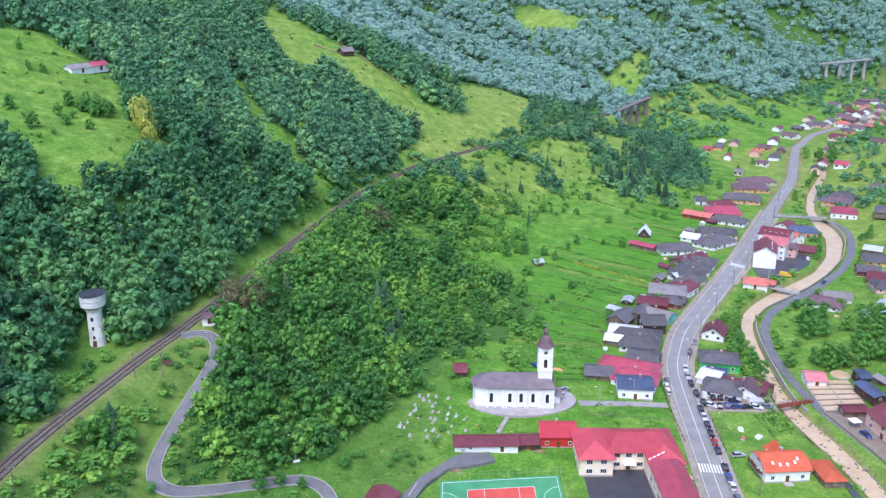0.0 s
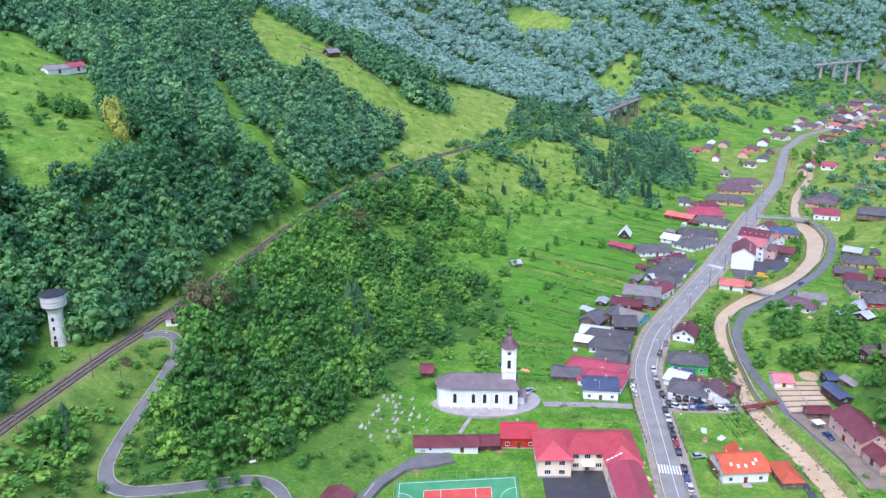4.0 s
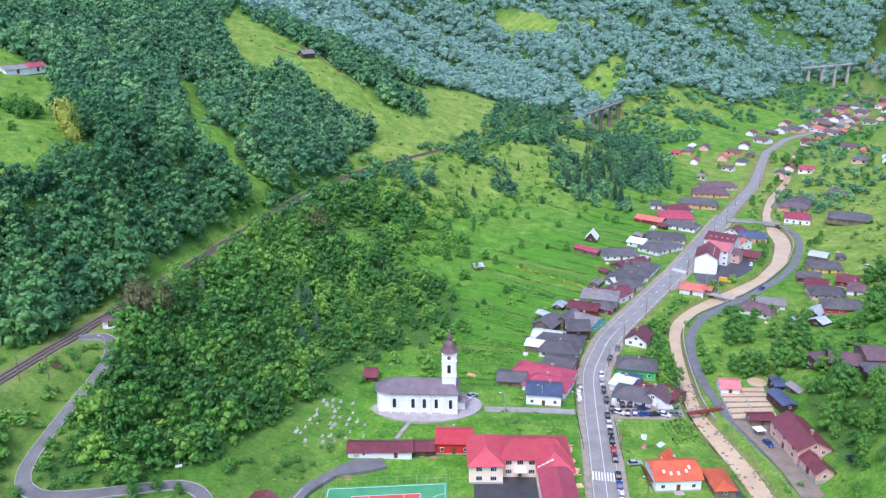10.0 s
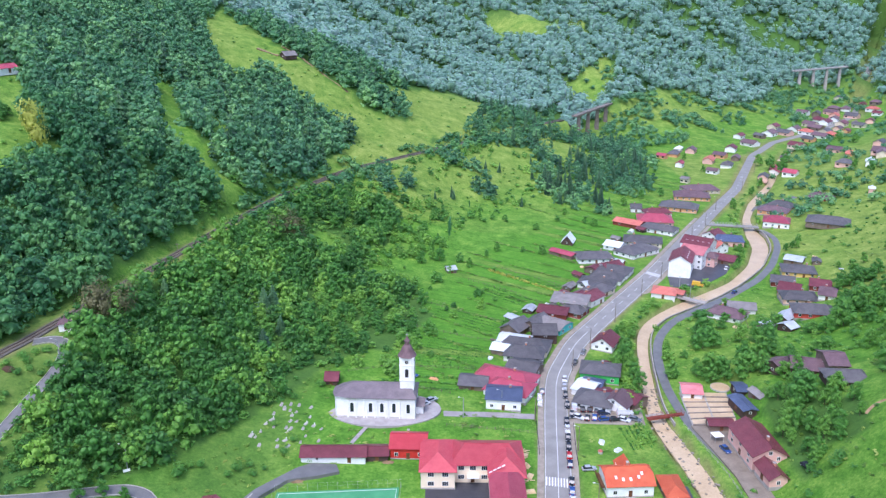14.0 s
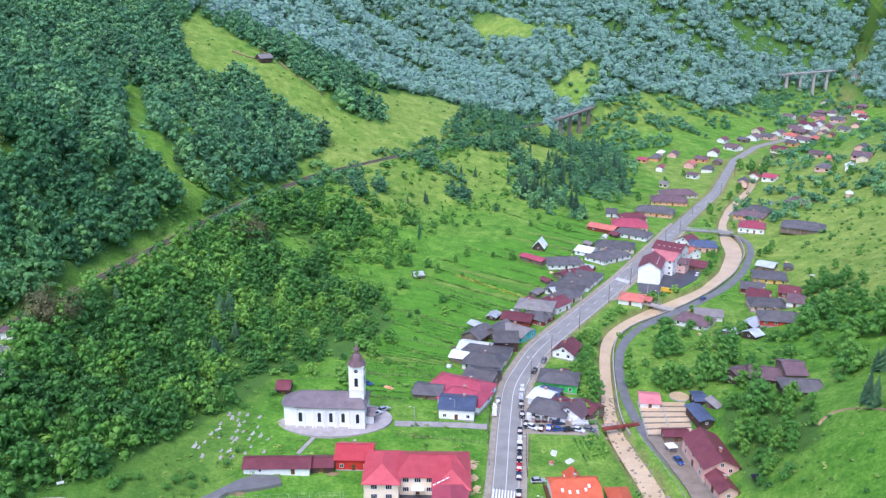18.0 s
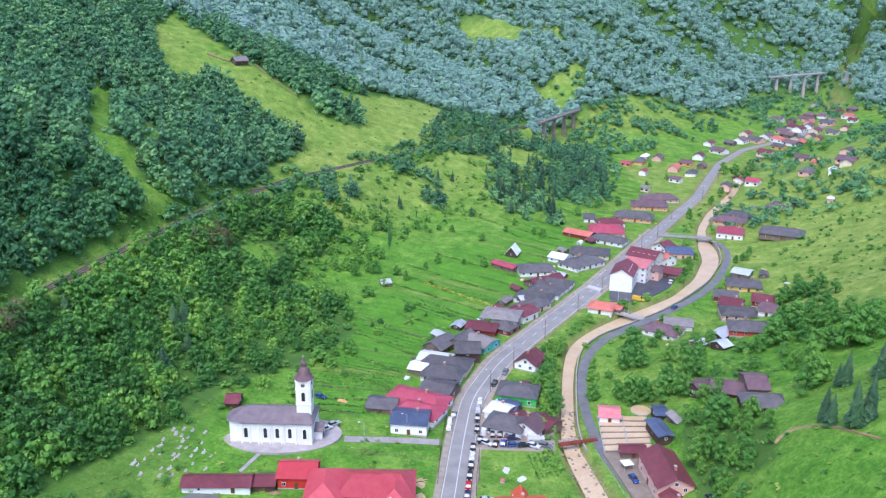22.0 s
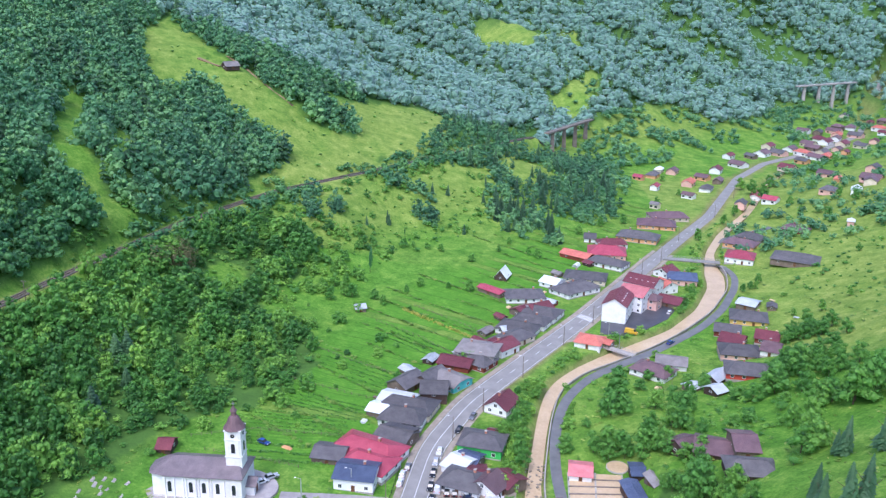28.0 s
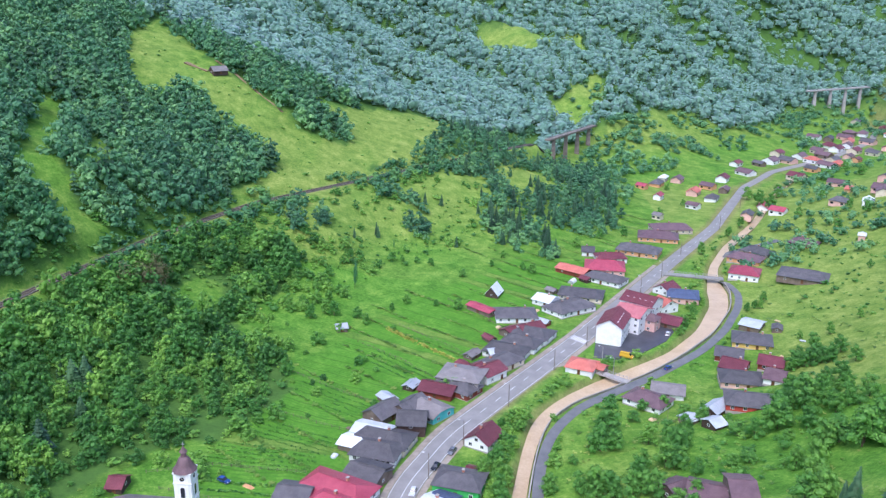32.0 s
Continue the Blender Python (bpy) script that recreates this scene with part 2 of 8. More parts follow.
def water_material():
    m = Nodes("muddy_water")
    p = world_place(m)
    broad, rip = m.noise(0.15, 4.0, 0.6, p), m.noise(1.4, 4.0, 0.7, p)
    col = m.ramp(m.math("ADD", m.math("MULTIPLY", broad, 0.5), m.math("MULTIPLY", rip, 0.5)), [(0.3, srgb(178, 150, 114)), (0.6, srgb(206, 182, 146)), (0.8, srgb(226, 210, 184))])
    m.bump(rip, 0.35, 0.15)
    return m.done(col, 0.32, 0.0, 0.4)


MAT["water"] = water_material()


# ---- from the plan, placed to fit the camera's view, to the site ----
# The plan's depth is foreshortened: site metres come from plan numbers by one fixed linear map.
SCALE, DEPTH, LEAN, RISE, TALL = 1.06, 1.4085, -0.2727, 1.1049, 0.954
DEPTH_START = 33.47


def site(x, y, z):
    """Site metres of a point of the plan; takes numbers or arrays."""
    return x * SCALE, y * DEPTH + z * LEAN + DEPTH_START, z * RISE


def placed(m, fit="true"):
    """A pose on the plan as a pose on the site: at true size, scaled evenly (solid), or with its footprint stretched like the plan."""
    p, a = m.translation, m.to_3x3().col[0]
    turn = math.atan2(a.y * DEPTH, a.x * SCALE)
    along = math.hypot(a.x * SCALE, a.y * DEPTH) / math.hypot(a.x, a.y)
    size = {"true": (1, 1, 1), "solid": (SCALE, SCALE, TALL), "plan": (along, SCALE * DEPTH / along, TALL)}[fit]
    return Matrix.Translation(site(*p)) @ Matrix.Rotation(turn, 4, "Z") @ Matrix.Diagonal((*size, 1))


# ---- mesh helpers ----
class Geo:
    """Vertices and faces of one part."""

    def __init__(self):
        self.v, self.f = [], []

    def face(self, *pts):
        i = len(self.v)
        self.v += [tuple(p) for p in pts]
        self.f.append(tuple(range(i, i + len(pts))))
        return self

    def box(self, x0, y0, z0, x1, y1, z1):
        i = len(self.v)
        self.v += [(x, y, z) for z in (z0, z1) for x, y in ((x0, y0), (x1, y0), (x1, y1), (x0, y1))]
        self.f += [tuple(i + k for k in q) for q in ((3, 2, 1, 0), (4, 5, 6, 7), (0, 1, 5, 4), (1, 2, 6, 5), (2, 3, 7, 6), (3, 0, 4, 7))]
        return self

    def solid(self, low, high):
        """Prism between two rings of equal length, closed."""
        i, n = len(self.v), len(low)
        self.v += [tuple(p) for p in low] + [tuple(p) for p in high]
        self.f.append(tuple(i + k for k in reversed(range(n))))
        self.f.append(tuple(i + n + k for k in range(n)))
        self.f += [(i + k, i + (k + 1) % n, i + n + (k + 1) % n, i + n + k) for k in range(n)]
        return self

    def tube(self, x, y, z0, z1, r0, r1, n=8):
        ring = lambda r, z: [(x + r * math.cos(2 * math.pi * k / n), y + r * math.sin(2 * math.pi * k / n), z) for k in range(n)]
        return self.solid(ring(r0, z0), ring(r1, z1))

    def rod(self, a, b, r0, r1=None, n=6):
        a, b = Vector(a), Vector(b)
        q = (b - a).to_track_quat("Z", "Y")
        r1 = r0 if r1 is None else r1
        ring = lambda c, r: [tuple(c + q @ Vector((r * math.cos(2 * math.pi * k / n), r * math.sin(2 * math.pi * k / n), 0))) for k in range(n)]
        return self.solid(ring(a, r0), ring(b, r1))

    def sited(self, z0=None):
        """Moves plan vertices to the site; with z0 the piece stays upright over the plan height z0."""
        if z0 is None:
            self.v = [site(*p) for p in self.v]
        else:
            self.v = [(*site(x, y, z0)[:2], z0 * RISE + (z - z0) * TALL) for x, y, z in self.v]
        return self

    def mesh(self, name, material=None):
        me = bpy.data.meshes.new(name)
        me.from_pydata(self.v, [], self.f)
        if material:
            me.materials.append(MAT[material])
        return me


def part(name, geo, material, parent, label="", m=None):
    """Links a Geo (or a mesh already made) as one mesh object under a thing or part."""
    ob = new(name, geo if isinstance(geo, bpy.types.Mesh) else geo.mesh(name, material))
    if parent is not None:
        ob.parent = parent
    if m is not None:
        ob.matrix_basis = m
    return tagged(ob, label)


def thing(name, label, category, m=None, group="", kind="", fit="true"):
    """A top-level thing at a pose on the plan."""
    ob = new(name)
    ob.empty_display_size = 0.2
    if m is not None:
        ob.matrix_basis = placed(m, fit)
    return tagged(ob, label, category, group, kind)


def big_mesh(name, verts, faces, material, tint=None):
    """A mesh from numpy arrays; faces all of one size."""
    me = bpy.data.meshes.new(name)
    n, k = faces.shape
    me.vertices.add(len(verts))
    me.vertices.foreach_set("co", np.ascontiguousarray(verts, dtype=np.float32).ravel())
    me.loops.add(n * k)
    me.loops.foreach_set("vertex_index", np.ascontiguousarray(faces, dtype=np.int32).ravel())
    me.polygons.add(n)
    me.polygons.foreach_set("loop_start", np.arange(0, n * k, k, dtype=np.int32))
    if tint is not None:
        me.attributes.new("tint", "FLOAT", "POINT").data.foreach_set("value", np.ascontiguousarray(tint, dtype=np.float32))
    me.update(calc_edges=True)
    me.materials.append(MAT[material])
    return me
# ---- lie of the land: breaklines (x, y, height) and a smooth sheet through them ----
ROAD = [(70.0, -150), (70.3, 60), (71.5, 117), (74, 134), (76.5, 154), (79.8, 175), (90.3, 196.5), (109.5, 221.5), (138, 258),
        (177.5, 314), (232, 389.5), (284, 481.5), (322, 527), (390, 575), (460, 641), (560, 790), (700, 1000)]
RIVER = [(128, -150), (118, 60), (114, 112), (113.5, 123), (112.8, 131), (110.8, 141), (108.8, 150), (108.2, 157), (109, 164.5), (110.5, 172.5), (112.5, 184), (115, 196), (119, 208),
         (128, 218.5), (142, 228.5), (156, 238), (172, 250), (189, 268), (203, 291), (207, 306), (209, 318), (214, 334), (230, 362), (262, 405), (300, 470), (330, 510)]
RIVER_WIDE = [7.0, 7.0, 7.0, 7.2, 7.4, 7.0, 6.6, 5.8, 5.2, 4.8, 4.6, 4.8, 5.4, 6.0, 8.0, 8.0, 6.0, 7.2, 9.6, 11.0, 7.0, 5.0, 5.0, 5.0, 5.0, 5.0]
LANE = [(123.5, 128), (119.8, 141), (116.2, 152), (115.2, 166), (115.8, 175.5), (117.6, 187), (121.8, 200), (131.5, 213), (144, 222), (158.5, 231.5),
        (168.5, 239.5), (183, 251.5), (197, 267.5), (210.5, 289.5), (215.5, 304), (212.5, 314), (211.5, 327), (222, 346.5), (236, 356), (262, 372)]
RAIL = [(-99, -60, 28.3), (-96, 60, 28.3), (-93.3, 99, 28.3), (-90.8, 111, 28.3), (-83, 138, 28.3), (-73.2, 167.5, 28.2), (-62.8, 203, 28.1), (-52.5, 239, 28),
        (-39, 282, 27.6), (-13.5, 330, 27.2), (14, 359, 26.6), (38, 385, 26), (90, 440, 25), (140, 491, 24), (188, 555, 24), (235, 604, 24), (330, 680, 26), (446, 735, 28), (520, 765, 29), (600, 790, 30)]
HAIRPIN = [(-75.6, 151.4, 27.6), (-73.4, 154.2, 27.6), (-69, 154.2, 27.5), (-65.4, 151.4, 27.2), (-63, 146, 26.4), (-63.5, 140, 25), (-66, 128, 22), (-68, 117, 19), (-69, 108.5, 16.5), (-65, 104.5, 15.4),
           (-57, 106.5, 13.5), (-49, 110.5, 11.2), (-41, 114, 9.2), (-34, 117, 7.6), (-29.5, 116, 6.6), (-26, 110, 5.4), (-25, 100, 4), (-22, 80, 2.4)]


def valley(y):
    return np.interp(y, [0, 200, 240, 350, 500, 700, 1200], [0, 0, -0.8, -1.5, -5, -5, 8])


FOOT = [(-14, -40, 1.5), (-14, 60, 1.6), (-10, 100, 1.2), (-6, 118, 1.0), (-10, 134, 3.2), (-2, 150, 3.6), (10, 165, 3.0), (18, 190, 2.6), (28, 225, 1.8), (44, 256, 0.6), (66, 285, 1.2), (92, 305, 1.4), (130, 350, 1.0), (165, 400, 0), (205, 455, -3), (240, 505, -4), (310, 590, -1), (420, 690, 3)]
CHURCH_KNOLL = [(8, 148, 2.6), (36, 149, 2.5), (24, 160, 2.7), (50, 155, 1.3), (30, 135, 1.2), (5, 128, 1.6)]
LOWER_WOOD = [(-45, 150, 18), (-38, 190, 16), (-25, 225, 15), (-8, 262, 10), (12, 295, 11), (45, 337, 10), (75, 366, 11), (107, 412, 15), (150, 440, 9)]
SPUR = [(0, 312, 21), (20, 335, 22), (41, 362, 22), (60, 395, 24)]
WATER_SHELF = [(-98, 147, 28.2), (-104, 130, 28.4), (-106, 100, 28.6), (-82, 172, 29.5)]
UPPER_WOOD = [(-140, 90, 52), (-130, 140, 45), (-112, 165, 43), (-100, 196, 52), (-86, 210, 42), (-84, 235, 48), (-80, 262, 52), (-72, 295, 56)]
LEFT_MEADOW = [(-111, 200, 61), (-112, 232, 66), (-130, 250, 74), (-153, 271, 84), (-170, 230, 80), (-190, 290, 100), (-150, 180, 66)]
GULLY = [(-60, 290, 45), (-86, 318, 58), (-108, 338, 68), (-130, 365, 82), (-170, 400, 104)]
CREST = [(-22, 372, 40), (-15, 396, 44), (-28, 410, 56), (-64, 424, 76), (-90, 445, 88), (-120, 468, 101), (-170, 500, 122), (-240, 540, 150)]
SHOULDER = [(-20, 468, 64), (20, 455, 45), (55, 445, 34), (90, 462, 30)]
DELL = [(110, 505, 14), (162, 520, 6), (190, 530, 4)]
FAR_SLOPE = [(93, 600, 38), (178, 585, 33), (265, 640, 28), (92, 685, 52), (165, 722, 78), (3, 721, 66), (330, 700, 34), (-90, 640, 112), (-40, 840, 140), (160, 850, 132), (330, 830, 105)]
FAR_DELL = [(446, 770, 12), (500, 800, 14), (430, 728, 9), (468, 738, 6), (506, 752, 8), (478, 715, 3)]
FAR_WALL = [(430, 880, 110), (560, 900, 105), (650, 880, 95), (300, 1000, 200), (550, 1080, 190), (760, 900, 80)]
RIGHT_FOOT = [(100, -60, 2), (104, 60, 2), (128, 112, 2.2), (138, 140, 4), (146, 160, 8.5), (160, 172, 9.5), (150, 190, 3.5), (172, 204, 2.5), (192, 226, 2), (205, 238, 2.2), (224, 262, 3.2), (246, 300, 4), (262, 345, 3.5), (285, 400, 3), (340, 470, 1), (400, 540, -2), (480, 600, -2)]
RIGHT_SLOPE = [(124, 60, 14), (142, 110, 16), (162, 131, 26), (180, 162, 19), (198, 190, 17), (222, 220, 17), (250, 255, 15), (284, 330, 11), (330, 400, 16), (420, 500, 14)]
RIGHT_TOP = [(190, 60, 55), (200, 120, 50), (240, 180, 42), (290, 240, 40), (350, 320, 40), (450, 420, 46), (560, 560, 40)]
RIM = [(-330, -200, 90), (-330, 60, 110), (-330, 250, 150), (-380, 500, 210), (-330, 800, 240), (0, 1200, 270), (500, 1500, 270), (1000, 1300, 210), (900, 800, 120), (600, 350, 120), (420, 100, 120), (330, -200, 110)]


def tps_fit(p, z, smooth=0.4):
    d = np.hypot(p[:, None, 0] - p[None, :, 0], p[:, None, 1] - p[None, :, 1]) / 100
    k = np.where(d > 0, d * d * np.log(np.maximum(d, 1e-9)), 0) + np.eye(len(p)) * smooth * 0.01
    q = np.column_stack([np.ones(len(p)), p / 100])
    a = np.block([[k, q], [q.T, np.zeros((3, 3))]])
    return np.linalg.solve(a, np.concatenate([z, np.zeros(3)]))


def densify(line, step):
    out = []
    for a, b in zip(line, line[1:]):
        n = max(1, int(math.dist(a[:2], b[:2]) / step))
        out += [tuple(a[i] + (b[i] - a[i]) * k / n for i in range(len(a))) for k in range(n)]
    return out + [tuple(line[-1])]


SPOTS = [(x, y, float(valley(y))) for x, y in densify(ROAD[1:14], 25)]
SPOTS += [(x, y, float(valley(y)) + 0.3) for x, y in densify(LANE, 22)]
SPOTS += densify(RAIL[1:13], 30) + densify(HAIRPIN, 20) + RAIL[15:]
for _line in (FOOT, CHURCH_KNOLL, LOWER_WOOD, SPUR, WATER_SHELF, UPPER_WOOD, LEFT_MEADOW, GULLY, CREST, SHOULDER, DELL, FAR_SLOPE, FAR_DELL, FAR_WALL, RIGHT_FOOT, RIGHT_SLOPE, RIGHT_TOP, RIM):
    SPOTS += _line
SPOTS = np.array(SPOTS, float)
SHEET = tps_fit(SPOTS[:, :2], SPOTS[:, 2])


def smooth(a, b, v):
    u = np.clip((v - a) / (b - a), 0, 1)
    return u * u * (3 - 2 * u)


def near(line, x, y):
    """Distance from points to a polyline, the other columns of the line at the nearest place, and the signed side."""
    best = np.full(x.shape, 1e9)
    rest = np.zeros(x.shape + (max(1, len(line[0]) - 2),))
    side = np.zeros(x.shape)
    for a, b in zip(line, line[1:]):
        dx, dy = b[0] - a[0], b[1] - a[1]
        u = np.clip(((x - a[0]) * dx + (y - a[1]) * dy) / (dx * dx + dy * dy), 0, 1)
        d = np.hypot(x - a[0] - u * dx, y - a[1] - u * dy)
        m = d < best
        best = np.where(m, d, best)
        side = np.where(m, np.sign(dx * (y - a[1]) - dy * (x - a[0])), side)
        for i in range(2, len(a)):
            rest[..., i - 2] = np.where(m, a[i] + u * (b[i] - a[i]), rest[..., i - 2])
    return best, rest, side


# levelled places: middle, half sizes, height
PADS = [(49, 118, 17, 21, 0.05), (125, 160, 10, 10.5, 0.3), (123, 138, 5, 16, 0.45), (159, 257, 18, 9, -0.75), (93, 155, 11, 4, 0.0), (94, 126, 13, 8, 0.0), (14, 112, 18, 12, 0.9), (32, 137, 7, 4, 1.3), (109, 120, 4, 9, -0.1)]
RIVER3 = [(p[0], p[1], w) for p, w in zip(RIVER, RIVER_WIDE)]


def waves(x, y, f, s=0.0):
    return (np.sin(x * f + 1.7 * np.sin(y * f * 0.7 + s) + s) * np.cos(y * f * 1.1 - 1.3 * np.sin(x * f * 0.6 + 2 * s)))


def height(x, y):
    x, y = np.asarray(x, float), np.asarray(y, float)
    shape = x.shape
    px, py = x.ravel(), y.ravel()
    # far out the sheet runs on as rolling high ground
    r = np.hypot(px - 150, py - 450)
    k = np.minimum(1, 1050 / np.maximum(r, 1))
    qx, qy = 150 + (px - 150) * k, 450 + (py - 450) * k
    z = np.zeros(len(px))
    for i in range(0, len(px), 20000):
        s = slice(i, i + 20000)
        d = np.hypot(qx[s, None] - SPOTS[None, :, 0], qy[s, None] - SPOTS[None, :, 1]) / 100
        z[s] = np.where(d > 0, d * d * np.log(np.maximum(d, 1e-9)), 0) @ SHEET[:-3] + SHEET[-3] + SHEET[-2] * qx[s] / 100 + SHEET[-1] * qy[s] / 100
    v = valley(py)
    # unevenness grows with height over the valley
    z = z + smooth(3, 20, z - v) * (0.8 * waves(px, py, 0.11) + 0.4 * waves(px, py, 0.27, 1.0)) + 0.12 * waves(px, py, 0.2, 2.0)
    z = z + smooth(60, 140, z - v) * smooth(560, 760, py) * (6 * waves(px, py, 0.025, 0.5) + 3 * waves(px, py, 0.055, 1.5))
    # spurs and gullies running down the far valley side
    run = 0.62 * px + 0.78 * py + 14 * np.sin((0.78 * px - 0.62 * py) * 0.02)
    z = z + smooth(14, 60, z - v) * smooth(470, 600, py) * (11 * np.sin(run * 0.052 + 0.6) + 5 * np.sin(run * 0.117 + 2.0))
    for cx, cy, rx, ry, h in PADS:
        out = np.maximum(np.abs(px - cx) - rx, np.abs(py - cy) - ry)
        z = z + (h - z) * (1 - smooth(0, 7, out))
    d, _, _ = near(ROAD, px, py)
    z = z + (v - z) * (1 - smooth(5.5, 14, d))
    d, _, _ = near(LANE, px, py)
    z = z + (v + 0.1 - z) * (1 - smooth(2.6, 6, d))
    d, h, _ = near(RAIL, px, py)
    keep = smooth(0, 30, np.hypot(px - 165, py - 523) - 28) * smooth(0, 30, np.hypot(px - 468, py - 738) - 66)
    z = z + (h[:, 0] - 0.55 - z) * (1 - smooth(3.2, 9, d)) * keep
    d, h, _ = near(HAIRPIN, px, py)
    z = z + (h[:, 0] - 0.1 - z) * (1 - smooth(2.4, 6.5, d))
    d, h, _ = near(RIVER3, px, py)
    half = h[:, 0] * 0.4
    z = z + (v - 3.0 - z) * (1 - smooth(half - 0.4, half + 1.5, d))
    return z.reshape(shape)


def ground(x, y):
    return float(height(np.array([x]), np.array([y]))[0])

# ---- the ground: one sheet, fine in the valley and coarse far out ----
def steps(lo, a, b, hi, fine, grow=1.12, top=60.0):
    out = list(np.arange(a, b + 0.01, fine))
    for edge, way in ((lo, -1), (hi, 1)):
        s, x, far = fine, (a if way < 0 else b), []
        while (x - edge) * way < 0:
            s = min(s * grow, top)
            x += s * way
            far.append(x)
        out = far[::-1] + out if way < 0 else out + far
    return np.array(out)


def inside(poly, x, y):
    hit = np.zeros(np.shape(x), bool)
    for (ax, ay), (bx, by) in zip(poly, poly[1:] + poly[:1]):
        cross = (ay > y) != (by > y)
        hit ^= cross & (x < (bx - ax) * (y - ay) / ((by - ay) or 1e-9) + ax)
    return hit


LEFT_PASTURE = [(-215, 280), (-195, 290), (-186, 297), (-170, 292), (-150, 282), (-127, 254), (-107, 214), (-116, 190), (-127, 194), (-138, 204), (-149, 203), (-175, 205)]
RIDGE_PASTURE = [(-125, 443), (-122, 472), (-93, 451), (-61, 428), (-23, 416), (-8, 405), (22, 411), (32, 400), (20, 365), (-7, 343), (-26, 327), (-13, 371), (-33, 388), (-50, 384), (-66, 404), (-79, 397), (-86, 380), (-107, 404)]
BACK_PASTURE = [(-17, 456), (3, 452), (43, 493), (87, 522), (66, 440), (70, 415), (40, 392), (26, 413), (7, 428)]
GULLY_CLEARING = [(-120, 347), (-112, 348), (-82, 292), (-72, 283), (-67, 293), (-86, 329), (-72, 321), (-63, 302), (-69, 281), (-63, 271), (-56, 270), (-47, 272), (-51, 235), (-54, 229), (-55, 258), (-62, 262), (-72, 274), (-81, 279), (-90, 287)]
SLOPE_WOOD = [(-61, 147), (-67, 157), (-71, 179), (-61, 189), (-50, 222), (-41, 257), (-24, 300), (-7, 310), (14, 299), (16, 279), (4, 253), (11, 239), (26, 238), (37, 214), (23, 187), (13, 186), (3, 177), (-8, 156), (-23, 135), (-33, 124), (-35, 121), (-49, 117), (-56, 110), (-64, 110), (-63, 116), (-59, 129)]
BELT_WOOD = [(47, 393), (60, 440), (86, 516), (137, 545), (140, 485), (186, 500), (186, 438), (179, 385), (158, 362), (131, 377), (105, 394), (95, 413), (77, 405)]
TONGUE_WOOD = [(95, 393), (112, 386), (135, 351), (138, 329), (118, 332), (101, 350)]
BRUSH_WOOD = [(36, 373), (62, 371), (73, 359), (68, 336), (55, 346), (44, 359)]
RAIL_BRUSH = [(-4, 325), (8, 340), (22, 336), (24, 318), (10, 310)]
CLEARINGS = [[(154, 591), (194, 626), (196, 603), (172, 570)], [(193, 548), (217, 576), (254, 607), (292, 611), (325, 559), (270, 508), (211, 496), (198, 520)],
             [(93, 744), (136, 753), (183, 733), (186, 703), (157, 697), (106, 712)], [(410, 693), (434, 681), (413, 605), (361, 600)]]
CLEARINGS = [[(sum(p[0] for p in c) / len(c) + 1.25 * (x - sum(p[0] for p in c) / len(c)), sum(p[1] for p in c) / len(c) + 1.3 * (y - sum(p[1] for p in c) / len(c))) for x, y in c] for c in CLEARINGS]
RIGHT_WOOD = [(190, 207), (203, 221), (214, 213), (205, 192), (194, 194)]
RIGHT_COPSE = [(142, 161), (151, 159), (155, 152), (157, 138), (151, 128), (144, 131), (137, 123), (134, 125), (137, 137), (139, 151)]

FAR_PLOTS = [(229, 493), (208, 469), (221, 480), (239, 492), (214, 446), (242, 462), (257, 478), (274, 498), (232, 429), (250, 448), (265, 468), (299, 541), (298, 517), (319, 545), (332, 554), (348, 580), (347, 557), (364, 573), (368, 559), (386, 577), (386, 561), (409, 602), (426, 617), (422, 597), (465, 665), (506, 701), (487, 654), (530, 743), (258, 408), (280, 437), (277, 410), (342, 471), (333, 439), (310, 407), (338, 414), (319, 395), (290, 346), (407, 641), (420, 639), (454, 634), (203, 403), (364, 455), (333, 406)]
# the house row that lines the road on up the valley
FAR_ROW = []
_rr = random.Random(77)
for _p, _q in zip(densify(ROAD[10:16], 10.5), densify(ROAD[10:16], 10.5)[1:]):
    _l = math.dist(_p, _q)
    for _s, _c in ((-1, 0.8), (1, 0.55)):
        _o = _rr.uniform(10, 22)
        _x, _y = _p[0] + _s * (_q[1] - _p[1]) / _l * _o, _p[1] - _s * (_q[0] - _p[0]) / _l * _o
        if _rr.random() < _c and 440 < _p[1] < 690 and all(math.dist((_x, _y), f) > 12 for f in FAR_PLOTS + FAR_ROW):
            FAR_ROW.append((_x, _y))


def above_rail(x, y):
    d, _, side = near(RAIL, x, y)
    return (side > 0) & (d > 7), d


def upland_wood(x, y, z):
    """Where the woods stand that cover the upper slopes."""
    up, _ = above_rail(x, y)
    w = up & (z - valley(y) > 9)
    w |= (y > 560) & (z - valley(y) > 12)
    for poly in [LEFT_PASTURE, RIDGE_PASTURE, BACK_PASTURE, GULLY_CLEARING, *CLEARINGS]:
        w &= ~(inside(poly, x, y) | inside(poly, x, y + 6))
    w &= (np.hypot(x + 112, y - 226) > 9)
    w &= ~((np.hypot(x + 96, y - 144) < 8.5) | (np.hypot(x + 93, y - 132) < 7))
    return w


